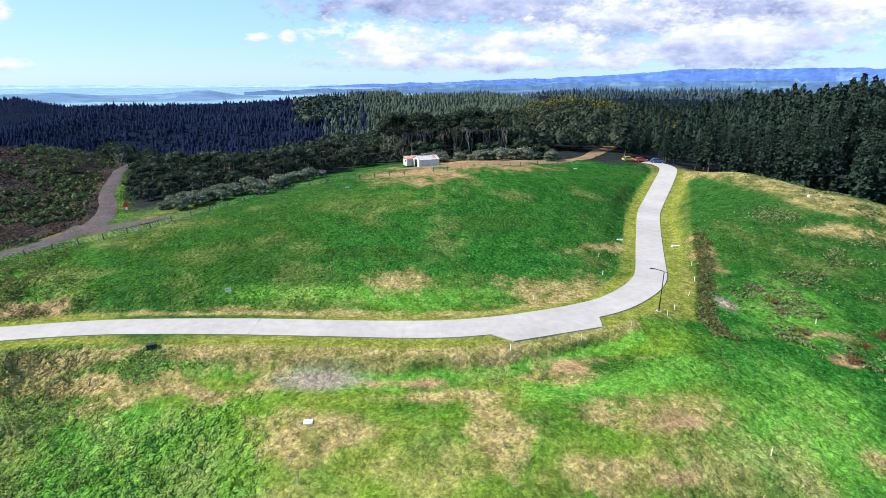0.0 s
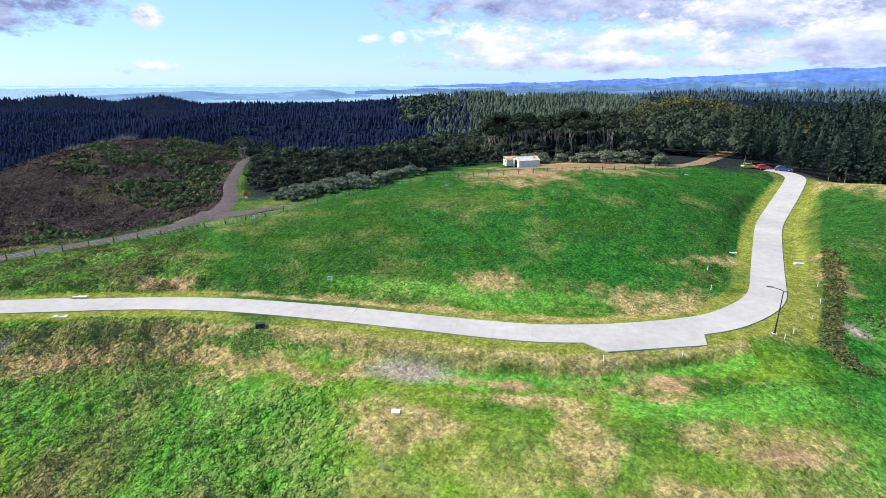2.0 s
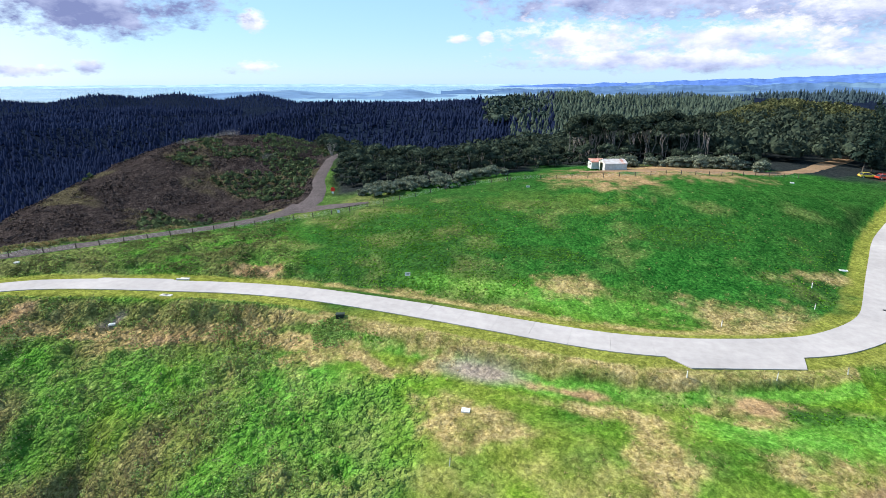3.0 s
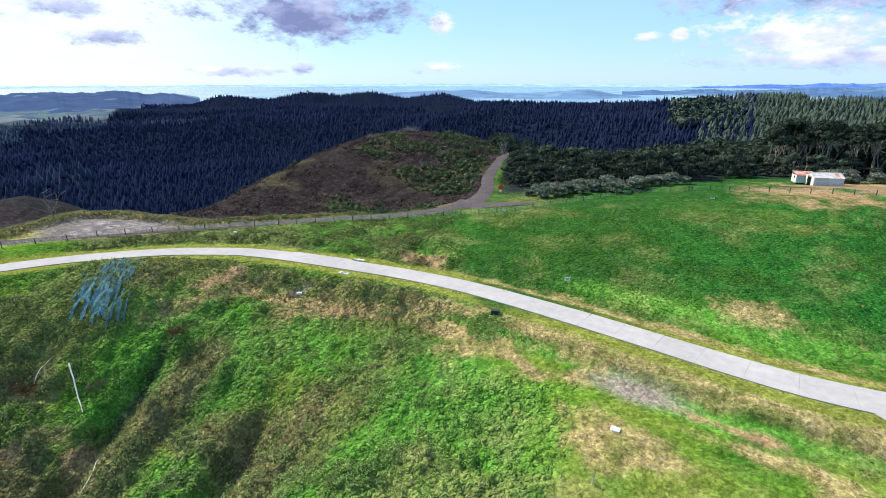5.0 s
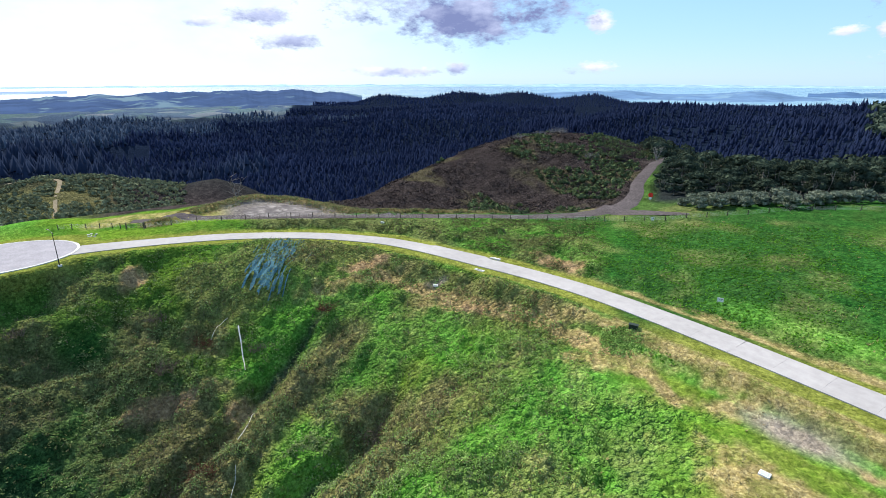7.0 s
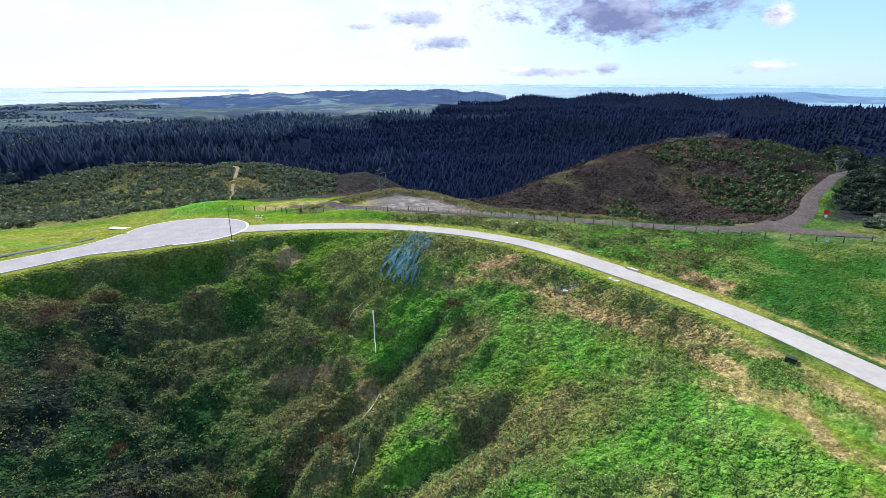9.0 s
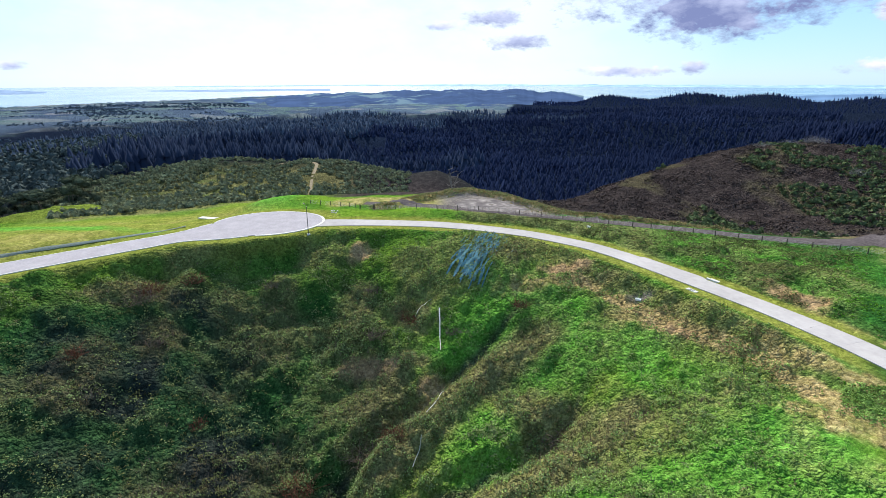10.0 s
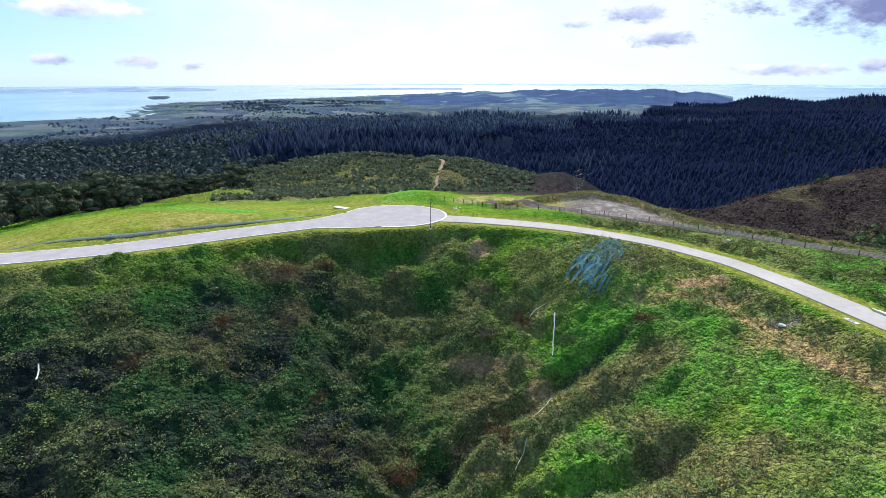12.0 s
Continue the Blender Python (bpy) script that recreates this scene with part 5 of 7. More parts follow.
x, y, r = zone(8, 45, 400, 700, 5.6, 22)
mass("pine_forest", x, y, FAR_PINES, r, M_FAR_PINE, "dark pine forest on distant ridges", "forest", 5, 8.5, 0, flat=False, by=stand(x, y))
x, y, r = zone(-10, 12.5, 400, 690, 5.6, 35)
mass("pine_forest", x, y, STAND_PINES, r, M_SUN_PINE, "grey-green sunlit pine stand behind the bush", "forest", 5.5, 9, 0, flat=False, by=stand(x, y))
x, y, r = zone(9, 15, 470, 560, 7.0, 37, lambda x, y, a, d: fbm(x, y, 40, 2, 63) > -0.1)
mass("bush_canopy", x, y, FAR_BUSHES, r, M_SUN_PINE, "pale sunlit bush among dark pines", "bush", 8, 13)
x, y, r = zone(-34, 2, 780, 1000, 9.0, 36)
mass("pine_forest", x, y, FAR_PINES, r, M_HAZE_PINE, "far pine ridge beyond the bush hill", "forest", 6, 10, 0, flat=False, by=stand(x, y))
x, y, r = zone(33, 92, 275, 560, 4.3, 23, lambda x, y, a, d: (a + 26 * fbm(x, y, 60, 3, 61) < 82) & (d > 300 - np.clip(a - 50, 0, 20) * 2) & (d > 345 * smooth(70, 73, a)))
mass("pine_forest", x, y, FAR_PINES, r, M_FAR_PINE, "pine forest filling the valley, dark with painted cloud shade and haze", "forest", 4.5, 8, -1, flat=False, by=stand(x, y))
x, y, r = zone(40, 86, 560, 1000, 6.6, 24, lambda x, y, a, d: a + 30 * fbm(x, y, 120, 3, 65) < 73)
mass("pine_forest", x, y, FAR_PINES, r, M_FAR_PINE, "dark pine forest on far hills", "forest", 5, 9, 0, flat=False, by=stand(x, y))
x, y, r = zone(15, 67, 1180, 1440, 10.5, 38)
mass("pine_forest", x, y, FAR_PINES, r, M_SKY_PINE, "forest along the skyline hills, navy with painted haze", "forest", 4.5, 8, -1, flat=False, by=stand(x, y))
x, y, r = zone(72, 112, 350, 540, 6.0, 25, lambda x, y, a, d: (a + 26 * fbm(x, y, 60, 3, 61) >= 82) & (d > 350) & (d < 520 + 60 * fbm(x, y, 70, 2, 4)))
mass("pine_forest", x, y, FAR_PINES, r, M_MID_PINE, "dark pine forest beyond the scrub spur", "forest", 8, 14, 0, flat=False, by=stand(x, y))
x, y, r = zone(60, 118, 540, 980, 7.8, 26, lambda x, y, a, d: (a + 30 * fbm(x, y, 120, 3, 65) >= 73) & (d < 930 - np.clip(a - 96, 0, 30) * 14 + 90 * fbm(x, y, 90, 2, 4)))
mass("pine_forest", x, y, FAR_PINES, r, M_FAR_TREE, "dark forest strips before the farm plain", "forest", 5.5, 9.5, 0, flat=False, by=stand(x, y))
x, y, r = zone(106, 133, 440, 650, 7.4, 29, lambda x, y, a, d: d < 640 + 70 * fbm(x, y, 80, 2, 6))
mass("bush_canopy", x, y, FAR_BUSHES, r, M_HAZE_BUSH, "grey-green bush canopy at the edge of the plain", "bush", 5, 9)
west_trees = [first_at(bush_tree(50 + i, h, s, "rounded grey-green native bush tree", M_WEST_BUSH, M_BARK, 0.3, 3, 430, card=0.30), x, y) for i, (h, s, x, y) in
              enumerate(((9, 4.6, -165, -140), (7.5, 4.2, -180, -130), (10.5, 5.0, -150, -150)))]
for ob in west_trees:
    ob["group"] = "bush trees below the road"
x, y, r = zone(111, 141, 192, 262, 8.4, 27, lambda x, y, a, d: (d > 190 + np.clip(122 - a, 0, 12) * 4) & (np.hypot(x + 196, y + 84) > 26))
plant(west_trees, x, y, r, "bush trees below the road", 0.85, 1.4)
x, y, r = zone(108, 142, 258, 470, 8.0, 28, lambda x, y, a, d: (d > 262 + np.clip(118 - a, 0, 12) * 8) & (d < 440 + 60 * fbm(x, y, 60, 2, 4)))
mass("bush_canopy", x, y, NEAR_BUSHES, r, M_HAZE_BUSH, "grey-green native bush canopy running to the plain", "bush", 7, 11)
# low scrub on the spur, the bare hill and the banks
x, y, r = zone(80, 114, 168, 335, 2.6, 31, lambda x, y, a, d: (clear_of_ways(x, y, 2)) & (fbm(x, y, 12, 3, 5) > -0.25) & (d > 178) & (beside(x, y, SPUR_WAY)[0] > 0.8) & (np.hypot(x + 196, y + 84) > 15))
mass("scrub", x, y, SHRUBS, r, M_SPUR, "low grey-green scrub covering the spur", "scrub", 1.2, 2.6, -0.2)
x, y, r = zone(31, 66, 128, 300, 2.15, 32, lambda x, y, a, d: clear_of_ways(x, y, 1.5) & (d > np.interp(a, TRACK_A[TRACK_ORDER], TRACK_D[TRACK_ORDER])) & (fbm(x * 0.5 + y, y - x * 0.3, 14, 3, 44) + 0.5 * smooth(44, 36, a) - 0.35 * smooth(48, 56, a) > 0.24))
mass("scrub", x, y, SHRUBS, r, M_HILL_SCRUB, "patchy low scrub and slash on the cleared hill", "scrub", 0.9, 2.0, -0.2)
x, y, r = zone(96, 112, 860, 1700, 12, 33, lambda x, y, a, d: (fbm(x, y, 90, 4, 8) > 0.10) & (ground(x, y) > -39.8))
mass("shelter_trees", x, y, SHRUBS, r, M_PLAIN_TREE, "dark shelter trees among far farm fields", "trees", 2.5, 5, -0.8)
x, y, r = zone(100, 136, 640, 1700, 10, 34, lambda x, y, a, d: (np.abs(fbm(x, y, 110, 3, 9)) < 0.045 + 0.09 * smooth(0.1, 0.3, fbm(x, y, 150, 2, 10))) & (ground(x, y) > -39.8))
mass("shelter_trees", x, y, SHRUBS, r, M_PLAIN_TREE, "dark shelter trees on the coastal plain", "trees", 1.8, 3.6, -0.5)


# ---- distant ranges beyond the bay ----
def hazed_range_material(name, colour, pale=0.25):
    """Far hills with the air's haze put into the base colour: woods, with paler clearings."""
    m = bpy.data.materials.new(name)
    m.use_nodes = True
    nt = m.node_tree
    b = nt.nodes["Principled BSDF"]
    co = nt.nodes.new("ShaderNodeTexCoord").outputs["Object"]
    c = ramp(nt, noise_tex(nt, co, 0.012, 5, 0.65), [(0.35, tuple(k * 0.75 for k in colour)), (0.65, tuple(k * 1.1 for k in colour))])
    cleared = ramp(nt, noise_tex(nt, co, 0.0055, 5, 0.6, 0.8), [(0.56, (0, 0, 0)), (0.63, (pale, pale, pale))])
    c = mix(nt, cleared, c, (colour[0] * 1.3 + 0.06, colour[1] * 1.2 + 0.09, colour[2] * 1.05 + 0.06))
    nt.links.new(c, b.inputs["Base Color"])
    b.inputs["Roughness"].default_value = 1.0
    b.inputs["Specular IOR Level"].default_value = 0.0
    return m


def far_range(name, a0, a1, d, base, heights, wobble, colour, seed, label, pale=0.5, depth=400):
    """A long hill ridge with spurs down its front slope, between two bearings."""
    a = np.arange(a0, a1, 0.12)
    top = np.interp(a, np.linspace(a0, a1, len(heights)), heights)
    top = top + (fbm(a * 40, a * 0, 70, 5, seed) + fbm(a * 40, a * 0, 9, 3, seed + 3) * 0.25) * wobble * smooth(0, 12, top - base)
    rows = []
    for f in np.linspace(0, 1.25, 13):
        dd = d + depth * f * min(1, (4930 - d) / 520)
        x, y = -np.sin(np.radians(a)) * dd, np.cos(np.radians(a)) * dd
        rise = f if f <= 1 else 1 - (f - 1) * 1.6
        spur = np.abs(fbm(x, y, 260, 4, seed + 5)) * 1.6 * math.sin(math.pi * min(f, 1))
        rows.append(np.column_stack([x, y, base + (top - base) * np.clip(rise - spur * (0.40 if d < 2000 else 0.18), 0, 1)]))
    v = np.stack(rows, 0).reshape(-1, 3)
    return tagged(sheet(name, v, grid_faces(len(rows), len(a)), hazed_range_material(name, colour, pale)), label, "hills", kind="structure")


# the blues below are distance haze painted as each range's base colour
far_range("backdrop", -60, 14, 4200, -42, (110, 108, 104, 100, 97, 40, 12, -10, -38), 12, (0.085, 0.165, 0.43), 3, "mountain range on the horizon, blue with painted haze")
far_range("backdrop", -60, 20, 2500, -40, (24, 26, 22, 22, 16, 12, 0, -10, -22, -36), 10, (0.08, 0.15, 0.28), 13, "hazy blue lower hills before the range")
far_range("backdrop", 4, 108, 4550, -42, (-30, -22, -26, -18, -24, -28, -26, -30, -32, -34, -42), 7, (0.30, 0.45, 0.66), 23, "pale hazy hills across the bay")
far_range("backdrop", 17.5, 47, 1900, -41, (-42, -32, -10, -23, -29, -28, -15, -19, -24, -30, -40), 1.5, (0.13, 0.22, 0.36), 33, "headland and islet in the bay, blue with painted haze")
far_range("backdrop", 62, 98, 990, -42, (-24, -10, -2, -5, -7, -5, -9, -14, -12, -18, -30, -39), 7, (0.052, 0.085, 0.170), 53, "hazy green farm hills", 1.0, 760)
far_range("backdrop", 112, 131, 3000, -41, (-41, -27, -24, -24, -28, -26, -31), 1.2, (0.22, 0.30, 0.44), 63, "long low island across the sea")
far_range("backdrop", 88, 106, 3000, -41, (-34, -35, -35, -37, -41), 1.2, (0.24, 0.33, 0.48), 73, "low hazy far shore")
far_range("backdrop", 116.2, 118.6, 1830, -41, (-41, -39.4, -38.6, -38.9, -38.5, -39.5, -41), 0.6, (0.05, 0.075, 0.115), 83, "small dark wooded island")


# ---- things on the land ----
def z_at(x, y):
    return float(ground(np.array([float(x)]), np.array([float(y)]))[0])


def box_bm(sx, sy, sz, bevel=0.0, at=(0, 0, 0)):
    bm = bmesh.new()
    bmesh.ops.create_cube(bm, size=1)
    for v in bm.verts:
        v.co = Vector((v.co.x * sx + at[0], v.co.y * sy + at[1], (v.co.z + 0.5) * sz + at[2]))
    if bevel:
        bmesh.ops.bevel(bm, geom=list(bm.edges), offset=bevel, segments=2, affect="EDGES")
    return bm


def rod_bm(points, radii, sides=8):
    v, f = limb(points, radii, sides)
    bm = bmesh.new()
    vs = [bm.verts.new(p) for p in v]
    for q in f:
        bm.faces.new([vs[i] for i in q])
    bm.faces.new(vs[:sides][::-1])
    bm.faces.new(vs[-sides:])
    bmesh.ops.recalc_face_normals(bm, faces=bm.faces)
    return bm


def prism_bm(outline, z0, z1):
    bm = bmesh.new()
    low = [bm.verts.new((x, y, z0)) for x, y in outline]
    top = [bm.verts.new((x, y, z1)) for x, y in outline]
    n = len(outline)
    bm.faces.new(low[::-1])
    bm.faces.new(top)
    for i in range(n):
        bm.faces.new((low[i], low[(i + 1) % n], top[(i + 1) % n], top[i]))
    bmesh.ops.recalc_face_normals(bm, faces=bm.faces)
    return bm


def thing(name, x, y, turn, label, category, group="", z=None):
    ob = tagged(new(name), label, category, group)
    ob.matrix_basis = pose(x, y, z_at(x, y) if z is None else z, 0, 0, turn)
    return ob


M_DARK_STEEL = material("dark_painted_steel", [(0.018, 0.019, 0.021), (0.035, 0.036, 0.038)], 6, 0.45, 0.05, metal=0.4)
M_LAMP_HEAD = material("lamp_head", [(0.35, 0.36, 0.37), (0.48, 0.48, 0.48)], 8, 0.4, 0.05, metal=0.5)
M_WHITE = material("white_paint", [(0.66, 0.66, 0.64), (0.80, 0.80, 0.78)], 5, 0.6, 0.1, stain=0.2)
M_OFFWHITE = material("weathered_white", [(0.40, 0.43, 0.42), (0.58, 0.61, 0.60)], 2, 0.7, 0.15, stain=0.35, piece=0.06)
M_TIN = material("weathered_tin", [(0.42, 0.30, 0.27), (0.50, 0.47, 0.46), (0.60, 0.59, 0.58)], 0.7, 0.6, 0.1, metal=0.2, stain=0.4, piece=0.05)
M_RUST = material("rusty_red_tin", [(0.30, 0.10, 0.07), (0.48, 0.24, 0.19), (0.62, 0.50, 0.46)], 0.8, 0.65, 0.2, stain=0.4, piece=0.12)
M_DARK = material("dark_inside", [(0.012, 0.012, 0.012), (0.03, 0.028, 0.025)], 2, 0.9, 0)
M_TIMBER = material("grey_timber", [(0.20, 0.17, 0.14), (0.36, 0.32, 0.27)], 6, 0.9, 0.3, piece=0.2)
M_DARK_POST = material("dark_timber", [(0.05, 0.042, 0.035), (0.12, 0.10, 0.085)], 6, 0.9, 0.3, piece=0.2)
M_WIRE = material("galvanised_wire", [(0.30, 0.30, 0.30), (0.45, 0.45, 0.45)], 6, 0.5, 0, metal=0.7)
M_RED = material("red_sign_paint", [(0.62, 0.025, 0.015), (0.75, 0.05, 0.03)], 5, 0.45, 0)
M_TYRE = material("tyre_rubber", [(0.012, 0.012, 0.012), (0.025, 0.025, 0.025)], 9, 0.85, 0.1)
M_RIM = material("alloy_rim", [(0.45, 0.45, 0.46), (0.6, 0.6, 0.6)], 9, 0.35, 0, metal=0.8)
M_GREEN_BOX = material("dark_green_cabinet", [(0.014, 0.022, 0.016), (0.03, 0.042, 0.03)], 5, 0.5, 0.05)
M_BLEACHED = material("bleached_wood", [(0.52, 0.48, 0.42), (0.78, 0.74, 0.68)], 3, 0.85, 0.3)
M_STONE = material("pale_stone", [(0.42, 0.40, 0.37), (0.62, 0.60, 0.56)], 5, 0.9, 0.4, piece=0.15)
M_SWALE = material("swale_stones", [(0.07, 0.10, 0.085), (0.17, 0.20, 0.18)], 3, 0.95, 0.5)


def paint(name, colour):
    m = material(name, [tuple(c * 0.9 for c in colour), colour], 2, 0.3, 0, stain=0.08)
    m.node_tree.nodes["Principled BSDF"].inputs["Coat Weight"].default_value = 0.7
    return m


def glass():
    m = bpy.data.materials.new("car_glass")
    m.use_nodes = True
    b = m.node_tree.nodes["Principled BSDF"]
    b.inputs["Base Color"].default_value = (0.02, 0.025, 0.03, 1)
    b.inputs["Roughness"].default_value = 0.06
    b.inputs["Specular IOR Level"].default_value = 0.6
    return m


M_GLASS = glass()


# passing bays cast onto the lane
part("passing_bay", prism_bm([(6.2, 62.2), (9.1, 60.2), (21.6, 64.3), (21.95, 66.85), (22.0, 68.4), (15.0, 66.4), (8.8, 64.3), (5.6, 63.4)], -0.11, 0.046), M_CONCRETE, road_main, flat=True)
part("passing_bay", prism_bm([(-82.4, 57.1), (-81.4, 58.5), (-70.2, 61.9), (-68.2, 61.6), (-68.0, 60.6), (-79.7, 57.4)], -0.11, 0.046), M_CONCRETE, road_narrow, flat=True)


# concrete edging of the sealed road and the turning head
for side in sides(LINES["west"], 0.12):
    k = circle_gap(side[:, 0], side[:, 1]) > 0.1
    n = int(k.sum())
    slab(np.column_stack([side[k], LINES["west"][k, 2], np.full(n, 0.24)]), 0.2, M_KERB, "edging", road_west, lift=0.03)
a = np.radians(np.linspace(-100, 260, 120))
ring = np.column_stack([CIRCLE[0] + np.cos(a) * (CIRCLE[2] + 0.1), CIRCLE[1] + np.sin(a) * (CIRCLE[3] + 0.1), np.zeros(120), np.where((a > -1) & (a < 1.8), 0.5, 0.3)])
k = beside(ring[:, 0], ring[:, 1], LINES["west"])[0] > 0.1
slab(ring[k], 0.2, M_KERB, "edging", road_west, lift=0.035)
pad = thing("concrete_pad", -137.2, -26.5, 62, "pale concrete footpath stub beside the turning head", "path")
part("pad", box_bm(6.0, 1.6, 0.2, 0.02, (0, 0, -0.08)), M_KERB, pad)

# yard, dirt ways and stone swale
M_YARD = material("yard_gravel", [(0.10, 0.088, 0.088), (0.15, 0.135, 0.132), (0.33, 0.30, 0.28)], 0.5, 0.95, 0.5, 10, stain=0.5, gloss=0.0)
ring = []
for k in range(56):
    a = 6.28319 * k / 56
    q = 1 + 0.10 * noise.noise(Vector((math.cos(a) * 2, math.sin(a) * 2, 3.1)))
    u, v = 10.0 * q * math.cos(a), 7.2 * q * math.sin(a)
    ring.append((-126.5 + u * 0.58 - v * 0.81, 43.5 + u * 0.81 + v * 0.58))
rows = []
for s in np.linspace(1, 0.08, 9):
    xs, ys = np.array([-126.5 + (p[0] + 126.5) * s for p in ring]), np.array([43.5 + (p[1] - 43.5) * s for p in ring])
    rows.append(np.column_stack([xs, ys, ground(xs, ys) + 0.05 + (0.04 if s < 1 else -0.1)]))
tagged(sheet("yard", np.vstack(rows), grid_faces(9, 56, True), M_YARD), "grey gravel yard with pale scraped patches", "yard", kind="structure")
DIRT_WAY = smooth_line([(-14, 155.5, 0, 4.0), (-6, 157.5, 0, 8.0), (3, 160, 0, 12.0), (12, 163, 0, 13.0), (26, 166, 0, 11.0), (38, 170, 0, 5.0), (48.4, 180, 0, 5.0), (60, 203.7, 0, 5.5), (73, 226, 0, 5.5)])
tagged(draped("dirt_track", DIRT_WAY, M_DIRT, 0.10, 11), "brown bare dirt track passing the old shed", "track", kind="structure")
BRANCH_WAY = smooth_line([(-79.0, 106, 0, 9.0), (-72.5, 107.5, 0, 7.0), (-66, 109, 0, 4.6), (-59, 111.5, 0, 1.4)])
tagged(draped("track", BRANCH_WAY, M_GRAVEL, 0.12, 7), "short gravel fork beside the farm track", "track", kind="structure")
tagged(draped("dirt_track", SPUR_WAY, M_PALE_DIRT, 0.14, 5), "pale twin-rut farm track over the scrub spur", "track", kind="structure")
SWALE_WAY = smooth_line([(-98.0, -98.0, 0, 0.9), (-101.0, -84.0, 0, 1.1), (-103.5, -70.0, 0, 1.1), (-107.5, -60.5, 0, 1.1), (-111.8, -52.9, 0, 1.0), (-118.5, -40.0, 0, 1.0), (-124.8, -29.5, 0, 0.8)])
tagged(draped("swale", SWALE_WAY, M_SWALE, 0.22, 5), "stone-lined drainage swale beside the sealed road", "drain", kind="structure")


# ---- street lamps ----
def street_lamp(x, y, turn, label, height=6.1):
    lamp = thing("street_lamp", x, y, turn, label, "street lamp", "street lamps")
    part("footing", box_bm(0.6, 0.6, 0.35, 0.03, (0, 0, -0.22)), M_KERB, lamp, "concrete footing")
    part("base_plate", box_bm(0.34, 0.34, 0.03, 0.006, (0, 0, 0.13)), M_DARK_STEEL, lamp)
    part("pole", rod_bm([(0, 0, 0.15), (0, 0, 1.4), (0, 0, 1.45), (0, 0, height)], (0.095, 0.09, 0.075, 0.055), 10), M_DARK_STEEL, lamp)
    arm = part("arm", rod_bm([(0.55, 0, height - 0.12), (0, 0, height + 0.02), (-0.8, 0, height + 0.26), (-1.35, 0, height + 0.38)], (0.035, 0.045, 0.04, 0.03), 8), M_DARK_STEEL, lamp)
    head = part("luminaire", box_bm(0.75, 0.26, 0.09, 0.03, (-1.6, 0, height + 0.36)), M_DARK_STEEL, arm, "flat dark lamp head")
    part("cap", rod_bm([(0, 0, height - 0.02), (0, 0, height + 0.10)], (0.07, 0.05), 10), M_LAMP_HEAD, lamp)
    return lamp


street_lamp(31.3, 69.7, -6, "dark steel street lamp on the grass verge by the bend")
street_lamp(-113.1, -2.6, 20, "dark steel street lamp beside the turning head")


